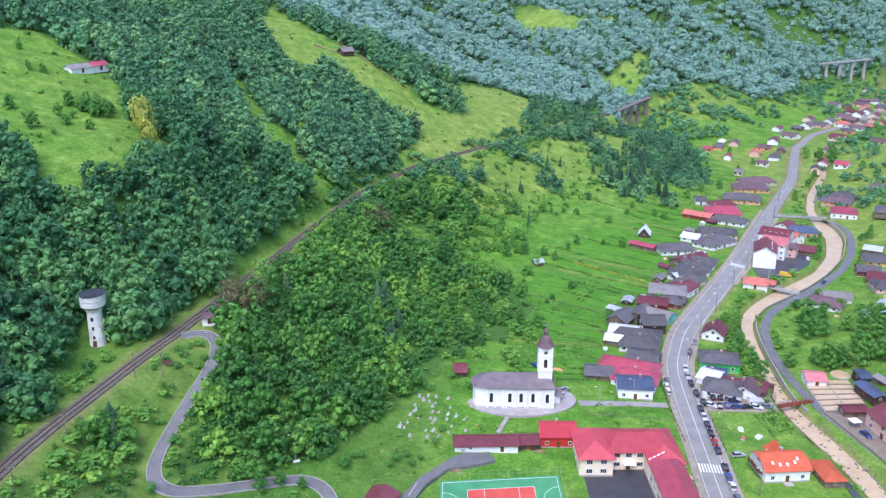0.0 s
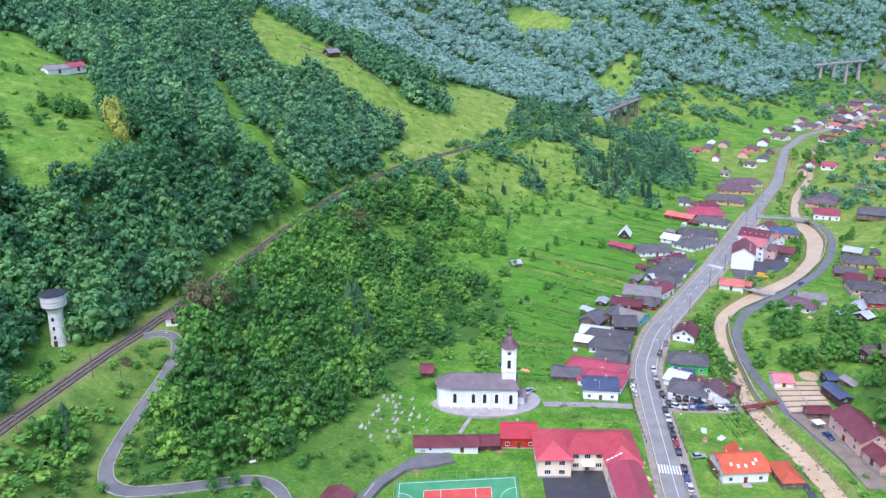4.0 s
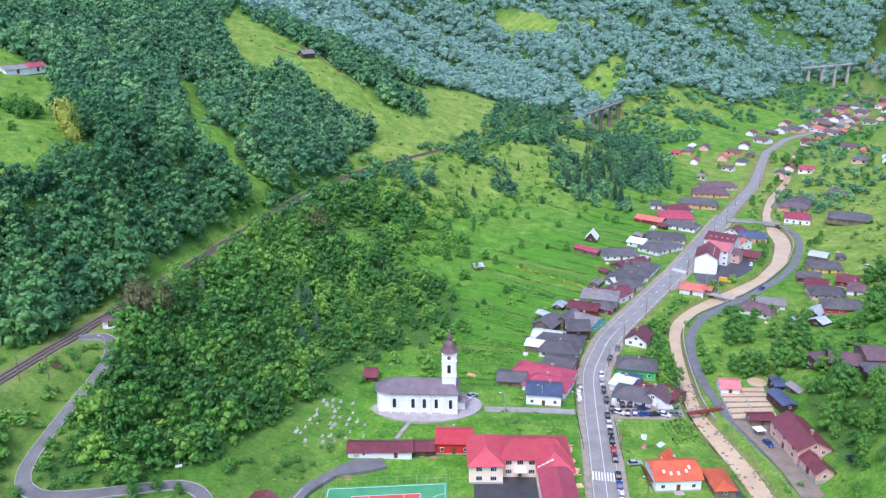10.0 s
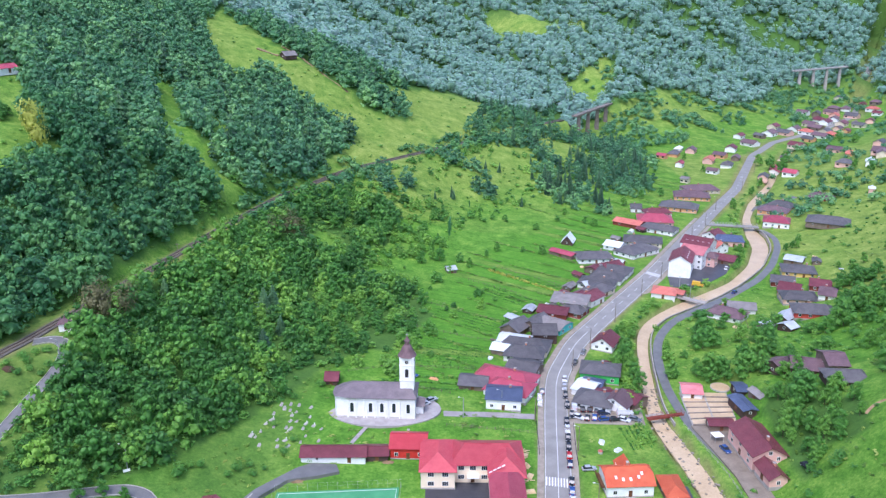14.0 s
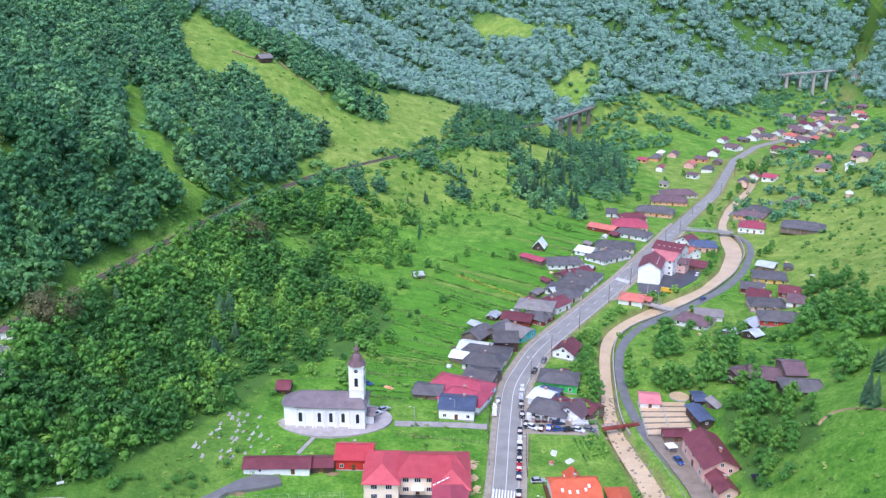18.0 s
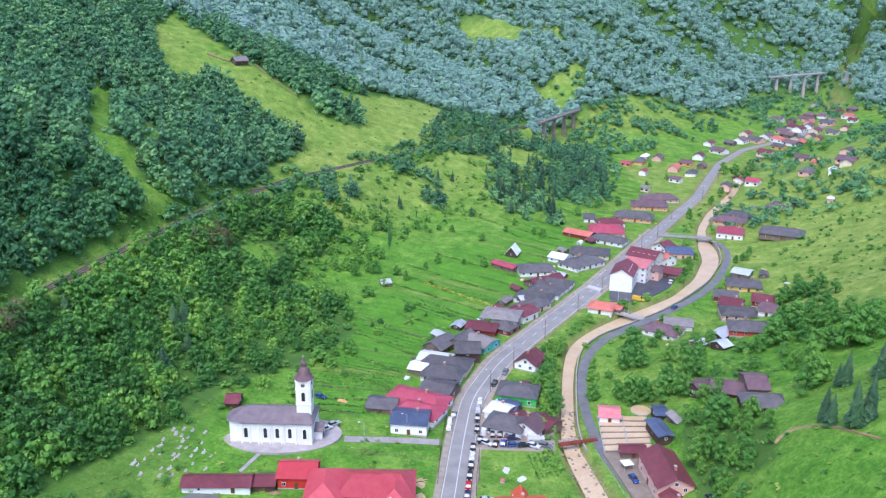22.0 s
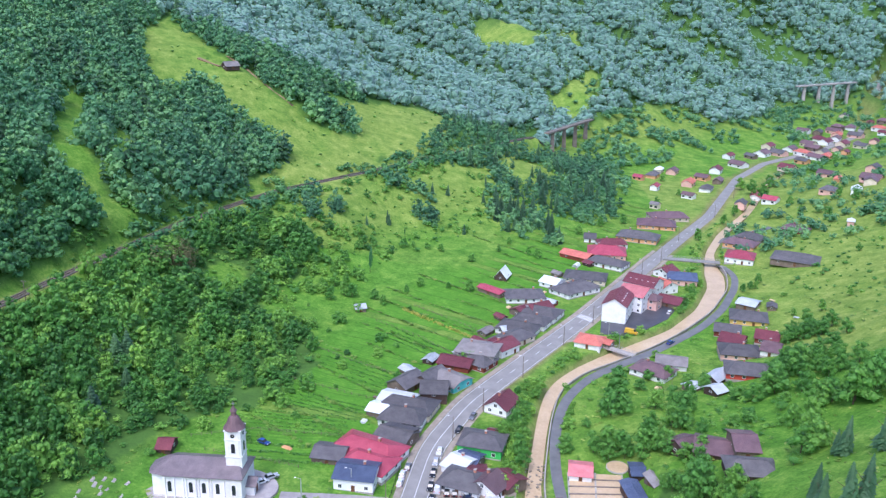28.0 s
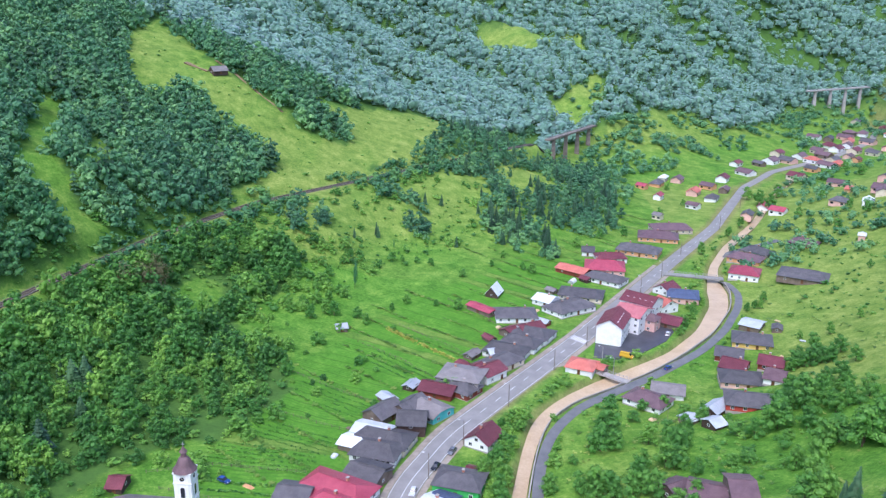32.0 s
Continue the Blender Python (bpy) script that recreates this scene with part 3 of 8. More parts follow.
gx, gy = steps(-2600, -112, 236, 2600, 2.0, 1.05), steps(-1500, 92, 340, 3600, 2.0, 1.05)
GX, GY = np.meshgrid(gx, gy)
GZ = height(GX, GY)
_nx, _ny = len(gx), len(gy)
_i = np.arange(_nx * _ny).reshape(_ny, _nx)
_faces = np.stack([_i[:-1, :-1], _i[:-1, 1:], _i[1:, 1:], _i[1:, :-1]], -1).reshape(-1, 4)
_me = big_mesh("ground", np.stack(site(GX, GY, GZ), -1).reshape(-1, 3), _faces, "ground")
_up, _dr = above_rail(GX, GY)
hay = np.where(inside(RIDGE_PASTURE, GX, GY) | inside(BACK_PASTURE, GX, GY), 0.75, 0.25)
hay = np.where(inside(LEFT_PASTURE, GX, GY), 0.35, hay)
hay = np.where((GX > 205) & (GY > 200) & (GY < 480), 0.85, hay) + smooth(4, 14, GZ - valley(GY)) * (GX > 0) * 0.5
hay = np.where((GY > 120) & (GY < 300) & (GX < 80) & (GX > 0), -0.1, hay)
hay = np.where((GX > 0.5 * GY + 62) & (GY < 215), hay - 0.75, hay)
# long narrow garden strips fanning up from the houses: each runs along y = q + slope(q) * (x - 50)
STRIP_Q, STRIP_SLOPE = (170, 193, 229, 247, 330), (0.0, -0.21, -0.32, -0.42, -0.5)
_q = GY.copy()
for _k in range(6):
    _q = GY - np.interp(_q, STRIP_Q, STRIP_SLOPE) * (GX - 50)
_dr1, _, _side = near(ROAD, GX, GY)
_field = smooth(15, 24, _dr1) * (_side > 0) * smooth(160, 170, GY) * (1 - smooth(320, 345, GY)) * smooth(0, 12, GX - np.interp(GY, (165, 190, 225, 256, 285, 305, 345), (14, 18, 28, 42, 64, 88, 120))) * (1 - smooth(7, 12, GZ - valley(GY)))
hay = np.where(_field > 0.5, 0.1, hay)
hay = np.where((GX < -50) & (GY < 175) & ~_up, 0.8, hay)
woods = upland_wood(GX, GY, GZ) | inside(SLOPE_WOOD, GX, GY) | inside(RIGHT_COPSE, GX, GY)
woods &= np.hypot((GX + 13) / 1.1, (GY - 258) / 1.6) > 8
soil = 0.55 * (1 - smooth(2.2, 4.0, _dr)) * (GY < 460)
_d, _w3, _ = near(RIVER3, GX, GY)
soil = np.maximum(soil, 0.5 * (1 - smooth(0.2, 1.4, _d - _w3[..., 0] / 2)))
_d, _, _ = near(ROAD, GX, GY)
soil = np.maximum(soil, 0.6 * (1 - smooth(4.2, 6.4, _d)))
woods = np.maximum(woods * 1.0, 0.5 * smooth(-8, -24, GX - 0.1 * GY) * (GY < 180))
cover = np.stack([np.clip(hay, 0, 1), woods, soil, _field], -1)
_me.attributes.new("cover", "FLOAT_COLOR", "POINT").data.foreach_set("color", cover.astype(np.float32).ravel())
_me.attributes.new("strip", "FLOAT", "POINT").data.foreach_set("value", (_q + 0.5 * waves(GX, GY, 0.07)).astype(np.float32).ravel())
_me.polygons.foreach_set("use_smooth", np.ones(len(_faces), bool))
tagged(new("ground", _me), "green valley floor, meadows and hillsides", "ground", "", "structure")


# ---- roads, river and railway ----
def ribbon_points(line, step=3.0):
    """Points along a softened line with its direction."""
    p = np.array([q[:2] for q in line], float)
    s = np.concatenate([[0], np.cumsum(np.hypot(*np.diff(p, axis=0).T))])
    t = np.arange(0, s[-1], step)
    x, y = np.interp(t, s, p[:, 0]), np.interp(t, s, p[:, 1])
    k = max(1, int(12 / step)) | 1
    pad = lambda v: np.convolve(np.pad(v, k // 2, mode="reflect", reflect_type="odd"), np.ones(k) / k, "valid")
    x, y = pad(x), pad(y)
    dx, dy = np.gradient(x), np.gradient(y)
    n = np.hypot(dx, dy)
    return x, y, dx / n, dy / n, t


def ribbon(line, half, lift, deep=0.4, step=3.0, offset=0.0, span=None, level=None, lanes=1):
    """A strip of ground cover with a real thickness that follows a line."""
    x, y, dx, dy, t = ribbon_points(line, step)
    keep = np.ones(len(t), bool) if span is None else (t >= span[0]) & (t <= span[1])
    x, y, dx, dy, t = x[keep], y[keep], dx[keep], dy[keep], t[keep]
    half = np.full(len(t), half) if np.isscalar(half) else np.interp(t, *half)
    z = (height(x, y) if level is None else level(x, y)) + lift
    g = Geo()
    ks = np.linspace(-1, 1, lanes + 1)
    for i in range(len(x)):
        for k in ks:
            o = offset + k * half[i]
            g.v.append((x[i] + dy[i] * o, y[i] - dx[i] * o, z[i]))
        for o in (offset - half[i], offset + half[i]):
            g.v.append((x[i] + dy[i] * o, y[i] - dx[i] * o, z[i] - deep))
    w = lanes + 3
    for i in range(len(x) - 1):
        a, b = i * w, (i + 1) * w
        for k in range(lanes):
            g.f.append((a + k, a + k + 1, b + k + 1, b + k))
        g.f.append((a + lanes + 1, a, b, b + lanes + 1))
        g.f.append((a + lanes, a + lanes + 2, b + lanes + 2, b + lanes))
    return g.sited()


def span_of(line, y0, y1):
    p = np.array([q[:2] for q in line], float)
    s = np.concatenate([[0], np.cumsum(np.hypot(*np.diff(p, axis=0).T))])
    return float(np.interp(y0, p[:, 1], s)), float(np.interp(y1, p[:, 1], s))


_far = span_of(ROAD, 260, 480)
road = part("road", ribbon(ROAD, ((0, *_far, 2000), (3.7, 3.7, 2.8, 2.8)), 0.09, step=2.0, span=span_of(ROAD, -140, 900)), "asphalt", None, "grey two-lane asphalt main road through the village")
tagged(road, "", "road", "", "structure")
for _s, _side in ((-1, "left"), (1, "right")):
    _g = ribbon(ROAD, 0.9, 0.05, step=2.0, offset=_s * 4.7, span=span_of(ROAD, -140, 330))
    tagged(part("road_shoulder", _g, "gravel", None, "worn gravel shoulder beside the main road"), "", "shoulder", "", "structure")
    _g = ribbon(ROAD, 0.05, 0.105, deep=0.01, step=2.0, offset=_s * 3.4, span=span_of(ROAD, -140, 275))
    part("edge_line", _g, "paint_white", road, "white edge line")
_lo, _hi = span_of(ROAD, 60, 420)
_mid = span_of(ROAD, -140, 205)
part("centre_line", ribbon(ROAD, 0.08, 0.105, deep=0.01, step=2.0, span=_mid), "paint_white", road, "solid white centre line")
_k = _mid[1] + 4.0
while _k < _hi:
    part("centre_dash", ribbon(ROAD, 0.08, 0.105, deep=0.01, step=1.0, span=(_k, _k + 4.2)), "paint_white", road)
    _k += 8.0
lane = part("riverside_lane", ribbon(LANE, 1.55, 0.12, step=2.0), "lane_asphalt", None, "narrow dark asphalt lane along the river bank")
tagged(lane, "", "lane", "", "structure")
hairpin = part("hairpin_road", ribbon(HAIRPIN, 1.45, 0.28, deep=0.9, step=2.0), "lane_asphalt", None, "narrow asphalt hairpin road up to the railway")
tagged(hairpin, "", "road", "", "structure")
for _line, _half, _name, _label in (([(154, 134), (159, 138), (162, 136), (163, 127), (167, 118)], 0.5, "meadow_footpath", "trodden brown footpath across the steep meadow"), ([(-72, 439), (-59, 430), (-43, 422), (-24, 414)], 0.8, "hill_track", "brown earth track along the edge of the ridge pasture"),
                                    ([(-84, 425), (-77, 424), (-69, 422)], 2.2, "bare_plot", "bare trampled ground beside the hill barn")):
    tagged(part(_name, ribbon(_line, _half, 0.12, 0.6, 1.0, lanes=4), "dirt", None, _label), "", "path", "", "structure")
_len = np.concatenate([[0], np.cumsum(np.hypot(*np.diff(np.array(RIVER), axis=0).T))])
river = part("river", ribbon(RIVER, (_len, np.array(RIVER_WIDE) * 0.4), -1.7, deep=0.5, step=2.0, level=lambda x, y: valley(y), lanes=4), "water", None, "swollen muddy brown river in its stone-lined bed")
tagged(river, "", "water", "", "structure")
bed = part("track_bed", ribbon(RAIL, 1.95, 0.3, deep=0.9, step=3.0, span=span_of(RAIL, -55, 495)), "ballast", None, "grey-brown ballast bed of the single-track railway")
tagged(bed, "", "railway", "", "structure")
for _s in (-0.72, 0.72):
    part("rail", ribbon(RAIL, 0.05, 0.56, deep=0.2, step=3.0, offset=_s, span=span_of(RAIL, -55, 495)), "rail", bed, "rusty steel rail")
_g = Geo()
x, y, dx, dy, t = ribbon_points(RAIL, 0.65)
keep = (y > 90) & (y < 360)
z = height(x[keep], y[keep]) + 0.38
for px, py, pz, ux, uy in zip(x[keep], y[keep], z, dx[keep], dy[keep]):
    c = [(px + uy * a + ux * b, py - ux * a + uy * b) for a, b in ((-1.25, -0.12), (1.25, -0.12), (1.25, 0.12), (-1.25, 0.12))]
    _g.solid([(*q, pz - 0.2) for q in c], [(*q, pz) for q in c])
tagged(part("sleepers", _g.sited(), "post", bed, "weathered wooden sleepers"), "", "", "", "stuff")

# ---- trees: leaf sprays on lobed crowns, built once as numpy templates ----
ICO_V = np.array([(0, 0, 1), (0.894, 0, 0.447), (0.276, 0.851, 0.447), (-0.724, 0.526, 0.447), (-0.724, -0.526, 0.447), (0.276, -0.851, 0.447),
                  (0.724, 0.526, -0.447), (-0.276, 0.851, -0.447), (-0.894, 0, -0.447), (-0.276, -0.851, -0.447), (0.724, -0.526, -0.447), (0, 0, -1)])
ICO_F = np.array([(0, 1, 2), (0, 2, 3), (0, 3, 4), (0, 4, 5), (0, 5, 1), (1, 6, 2), (2, 7, 3), (3, 8, 4), (4, 9, 5), (5, 10, 1),
                  (6, 7, 2), (7, 8, 3), (8, 9, 4), (9, 10, 5), (10, 6, 1), (11, 7, 6), (11, 8, 7), (11, 9, 8), (11, 10, 9), (11, 6, 10)])


def sprays(rng, centres, normals, size):
    """A bent diamond of two triangles for each spray of leaves."""
    n = len(centres)
    a = rng.normal(size=(n, 3))
    u = np.cross(normals, a)
    u /= np.linalg.norm(u, axis=1)[:, None] + 1e-9
    w = np.cross(normals, u)
    s = size * rng.uniform(0.65, 1.3, (n, 1))
    v = np.stack([centres - u * s, centres + w * s * 0.55 - normals * s * 0.28, centres + u * s, centres - w * s * 0.55 - normals * s * 0.28], 1).reshape(-1, 3)
    b = np.arange(n)[:, None] * 4
    return v, np.concatenate([b + [0, 3, 1], b + [1, 3, 2]])


def broadleaf(seed, lobes, leaves, size, tall=1.0, core=0.8):
    """Crown about 1 wide and 1 high, its foot at 0: boughs climbing in a spiral, each a lobe under leaf sprays."""
    rng = np.random.default_rng(seed)
    vs, fs, n = [], [], 0
    put = []
    lean = rng.uniform(-0.06, 0.06, 2)
    for k in range(lobes):
        a = 2.4 * k + rng.uniform(-0.5, 0.5)
        h = 0.16 + 0.68 * (k / max(1, lobes - 1)) + rng.uniform(-0.05, 0.05)
        wide = rng.uniform(0.22, 0.36) * math.sqrt(max(0.04, 1 - ((h - 0.36) / 0.56) ** 2))
        put.append((wide * math.cos(a) + lean[0] * h, wide * math.sin(a) + lean[1] * h, h * tall, rng.uniform(0.13, 0.24) * (1.12 - 0.45 * h)))
    put.append((lean[0] / 2, lean[1] / 2, 0.45 * tall, 0.27))
    put.append((lean[0], lean[1], 0.86 * tall, 0.12))
    for x, y, z, r in put:
        c = np.array((x, y, z))
        stretch = np.array((1, 1, 0.85))
        vs.append(ICO_V * r * core * stretch * rng.uniform(0.8, 1.2, (12, 1)) + c)
        fs.append(ICO_F + n)
        n += 12
        m = max(3, int(leaves * r * r / sum(q[3] ** 2 for q in put)))
        d = rng.normal(size=(m, 3))
        d[:, 2] = np.abs(d[:, 2]) * 0.95 - 0.22
        d /= np.linalg.norm(d, axis=1)[:, None]
        nn = d + rng.normal(size=(m, 3)) * 0.2
        nn[:, 2] += 0.25
        nn /= np.linalg.norm(nn, axis=1)[:, None]
        v, f = sprays(rng, c + d * r * stretch * rng.uniform(0.76, 1.2, (m, 1)), nn, size)
        vs.append(v)
        fs.append(f + n)
        n += len(v)
    return np.concatenate(vs), np.concatenate(fs)


def shell(seed, leaves, size, core=0.8, lumps=9, top=0.8):
    """Lumpy crown 1 wide and 1 high: leaf sprays over a swelling shell with boughs standing out, round a dark heart."""
    rng = np.random.default_rng(seed)
    knob = rng.normal(size=(lumps, 3))
    knob[:, 2] = np.abs(knob[:, 2]) * 0.8 - 0.3
    knob /= np.linalg.norm(knob, axis=1)[:, None]
    push = rng.uniform(0.14, 0.32, lumps)

    def reach(n):
        r = 0.27 + (1.25 * push * np.exp(9.0 * (n @ knob.T - 1))).max(axis=1)
        return r[:, None] * np.array((0.9, 0.9, top)) * (1 + 0.25 * np.clip(n[:, 2:3], 0, 1))

    d = rng.normal(size=(leaves, 3))
    d[:, 2] = d[:, 2] * 0.9 + 0.28
    d /= np.linalg.norm(d, axis=1)[:, None]
    n = d + rng.normal(size=(leaves, 3)) * 0.24
    n[:, 2] += 0.35
    n /= np.linalg.norm(n, axis=1)[:, None]
    mid = np.array((0, 0, 0.46))
    v, f = sprays(rng, d * reach(d) * rng.uniform(0.82, 1.08, (leaves, 1)) + mid, n, size)
    return np.concatenate([ICO_V * reach(ICO_V) * core + mid, v]), np.concatenate([ICO_F, f + 12])


def conifer(seed, tiers, arms, wide=0.17):
    """Spruce: whorls of drooping, pointed boughs round a thin spire, 1 high."""
    rng = np.random.default_rng(seed)
    vs, fs, n = [], [], 0
    for t in range(tiers):
        z = 0.1 + 0.86 * t / (tiers - 1)
        r = wide * (1 - t / tiers) ** 0.85 + 0.012
        for k in range(arms):
            a = 2 * math.pi * (k + rng.uniform(-0.25, 0.25)) / arms + t * 0.7
            q = r * rng.uniform(0.75, 1.2)
            u, w = np.array((math.cos(a), math.sin(a), 0)), np.array((-math.sin(a), math.cos(a), 0))
            up = np.array((0, 0, 1.0))
            hub, tip = up * (z + 0.05), u * q + up * (z - q * 0.45)
            side = w * q * 0.42
            vs.append(np.array([hub, u * q * 0.55 - side + up * (z - q * 0.14), tip, u * q * 0.55 + side + up * (z - q * 0.14)]))
            fs.append(np.array([(0, 1, 2), (0, 2, 3)]) + n)
            n += 4
    ring = np.array([(0.03 * math.cos(a), 0.03 * math.sin(a), 0.05) for a in np.arange(6) * math.pi / 3] + [(0, 0, 1.0)])
    vs.append(ring)
    fs.append(np.array([(k, (k + 1) % 6, 6) for k in range(6)]) + n)
    return np.concatenate(vs), np.concatenate(fs)


NEAR = [broadleaf(s, 12, 250, 0.06, 1.0, 0.6) for s in range(9)]
MIDDLE = [broadleaf(20 + s, 7, 105, 0.082, 1.0, 0.64) for s in range(8)]
DISTANT = [shell(40 + s, 38, 0.115, 0.68, 8, 1.0) for s in range(7)]
LOW = [shell(50 + s, 44, 0.125, 0.55, 7, 0.75) for s in range(6)]
SPRUCE = [conifer(60 + s, 13, 9) for s in range(3)]
SPRUCE_FAR = [conifer(70 + s, 7, 6, 0.2) for s in range(3)]


def stand(name, x, y, high, wide, templates, material, label, tone=0.5, spread=0.25, seed=0, sink=0.12):
    """Many trees as one mesh of kind stuff."""
    rng = np.random.default_rng(seed)
    x, y, z = site(x, y, height(x, y))
    high, wide = high * TALL, wide * SCALE * 1.08
    pick = rng.integers(0, len(templates), len(x))
    turn = rng.uniform(0, 2 * math.pi, len(x))
    tint = np.clip(rng.normal(tone, spread, len(x)), 0, 1)
    V, F, T, n = [], [], [], 0
    for k, (tv, tf) in enumerate(templates):
        s = np.where(pick == k)[0]
        if not len(s):
            continue
        c, d = np.cos(turn[s])[:, None], np.sin(turn[s])[:, None]
        v = np.stack([(tv[:, 0] * c - tv[:, 1] * d) * wide[s, None] + x[s, None], (tv[:, 0] * d + tv[:, 1] * c) * wide[s, None] + y[s, None],
                      tv[:, 2] * high[s, None] + (z[s] - sink * high[s])[:, None]], -1).reshape(-1, 3)
        F.append((tf[None] + (np.arange(len(s)) * len(tv))[:, None, None]).reshape(-1, 3) + n)
        V.append(v)
        T.append(np.repeat(tint[s], len(tv)))
        n += len(v)
    me = big_mesh(name, np.concatenate(V), np.concatenate(F), material, np.concatenate(T))
    me.polygons.foreach_set("use_smooth", np.full(len(me.polygons), material != "needle"))
    return tagged(new(name, me), label, "trees", "", "stuff")


def scatter(x0, x1, y0, y1, gap, seed):
    """Evenly jittered places."""
    rng = np.random.default_rng(seed)
    xs, ys = np.meshgrid(np.arange(x0, x1, gap), np.arange(y0, y1, gap * 0.74))
    xs = xs + (np.arange(len(ys)) % 2)[:, None] * gap / 2
    return (xs + rng.uniform(-0.42, 0.42, xs.shape) * gap).ravel(), (ys + rng.uniform(-0.42, 0.42, ys.shape) * gap).ravel(), rng


def grow():
    # mixed young wood on the slope under the railway, opening into grass towards the gardens
    x, y, rng = scatter(-75, 45, 100, 315, 5.3, 1)
    d, _, _ = near(RAIL, x, y)
    e, _, _ = near(HAIRPIN, x, y)
    open_ = smooth(-30, 25, x + 0.2 * (190 - y)) * 0.9
    k = inside(SLOPE_WOOD, x, y) & (d > 5) & (e > 4.5) & (np.hypot((x + 13) / 1.1, (y - 258) / 1.6) > 9) & (np.hypot(x - 5.7, y - 167) > 6) & (np.hypot(x + 28, y - 253) > 6)
    k &= (waves(x, y, 0.085, 0.4) + 0.6 * waves(x, y, 0.2, 1.1) > -1.25 + open_) & (rng.uniform(0, 1, len(x)) < 0.93)
    x, y = x[k], y[k]
    h = rng.uniform(5.5, 14, len(x)) * (0.62 + 0.5 * smooth(10, 70, np.hypot(x - 30, y - 190)))
    wd = np.maximum(h * rng.uniform(0.58, 0.85, len(x)), 4.6)
    c = rng.uniform(0, 1, len(x)) < 0.02
    stand("slope_wood", x[~c], y[~c], h[~c], wd[~c], NEAR, "leaf", "dense mixed young broadleaf wood on the slope below the railway", 0.3, 0.28, 1)
    stand("slope_spruces", x[c], y[c], h[c] * 1.05, h[c] * 1.7, SPRUCE, "needle", "young spruces scattered through the slope wood", 0.5, 0.25, 11)
    # bushes filling the floor of that wood
    x, y, rng = scatter(-72, 45, 102, 312, 4.0, 21)
    d, _, _ = near(RAIL, x, y)
    e, _, _ = near(HAIRPIN, x, y)
    k = inside(SLOPE_WOOD, x, y) & (d > 4.5) & (e > 3.6) & (np.hypot(x - 5.7, y - 167) > 5) & (rng.uniform(0, 1, len(x)) < 0.6) & (np.hypot((x + 13) / 1.1, (y - 258) / 1.6) > 8)
    x, y = x[k], y[k]
    h = rng.uniform(1.4, 4.2, len(x))
    stand("slope_bushes", x, y, h, h * rng.uniform(1.0, 1.5, len(x)), LOW, "leaf", "hazel and bramble bushes under the slope wood", 0.55, 0.3, 22)
    # loose fringe where the wood thins out into the meadows
    x, y, rng = scatter(-25, 75, 120, 330, 4.6, 25)
    e = np.full(x.shape, 1e9)
    for a, b in zip(SLOPE_WOOD, SLOPE_WOOD[1:]):
        e = np.minimum(e, near([a, b], x, y)[0])
    k = ~inside(SLOPE_WOOD, x, y) & (e < 26) & (rng.uniform(0, 1, len(x)) < 0.62 * np.exp(-e / 11) + 0.1 * (waves(x, y, 0.2, 0.5) > 0.4)) & (y > 176 - 0.2 * x) & ~above_rail(x, y)[0] & (near(RAIL, x, y)[0] > 6) & (near(ROAD, x, y)[0] > 40)
    k &= np.hypot((x + 13) / 1.1, (y - 258) / 1.6) > 9
    x, y = x[k], y[k]
    h = rng.uniform(1.8, 7.5, len(x))
    stand("wood_fringe", x, y, h, h * rng.uniform(0.75, 1.1, len(x)), NEAR, "leaf", "young trees and bushes at the edge of the wood", 0.68, 0.28, 26)
    # tall beech wood above the railway
    x, y, rng = scatter(-330, 20, 60, 470, 5.9, 2)
    z = height(x, y)
    k = upland_wood(x, y, z) & (x > -0.68 * y - 12 - 0.5 * np.maximum(0, 240 - y)) & (y < 470) & (x < 60) & (z < 122)
    x, y = x[k], y[k]
    h = rng.uniform(9, 19, len(x))
    n = y < 262
    c = rng.uniform(0, 1, len(x)) < 0.07
    wd = h * rng.uniform(0.6, 0.85, len(x))
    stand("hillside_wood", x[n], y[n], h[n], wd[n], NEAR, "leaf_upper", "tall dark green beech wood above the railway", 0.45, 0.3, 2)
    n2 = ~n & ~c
    stand("upper_wood", x[n2], y[n2], h[n2], wd[n2], MIDDLE, "leaf_ridge_haze", "beech wood climbing to the ridge pasture", 0.45, 0.28, 3)
    n3 = ~n & c
    stand("upper_spruces", x[n3], y[n3], h[n3] * 1.2, h[n3] * 1.1, SPRUCE_FAR, "needle", "scattered dark spruces in the beech wood", 0.4, 0.2, 4)
    # woods on the far hills
    x, y, rng = scatter(-300, 920, 430, 1120, 7.2, 5)
    z = height(x, y)
    k = upland_wood(x, y, z) & ~((y < 470) & (x < 60)) & (x > -0.5 * y) & (x < 0.74 * y + 130) & (z < 126)
    k &= ~(inside(BELT_WOOD, x, y) & (y < 545)) & ~inside(VIADUCT_GAP, x, y)
    x, y = x[k], y[k]
    h = rng.uniform(10, 18, len(x))
    c = rng.uniform(0, 1, len(x)) < 0.1
    wd = h * rng.uniform(0.8, 1.05, len(h))
    stand("far_woods", x[~c], y[~c], h[~c], wd[~c], DISTANT, "leaf_far_haze", "dense green mixed woods on the far hills", 0.48, 0.16, 5)
    stand("far_spruces", x[c], y[c], h[c] * 1.25, h[c] * 1.15, SPRUCE_FAR, "needle", "dark spruces among the far woods", 0.6, 0.2, 6)
    # loose groves on the valley sides beyond the bridge
    x, y, rng = scatter(170, 600, 330, 790, 6.2, 16)
    q, _, _ = near(ROAD, x, y)
    g = waves(x, y, 0.045, 0.7) + 0.8 * waves(x, y, 0.11, 1.9)
    right = x > 0.6 * y + 10
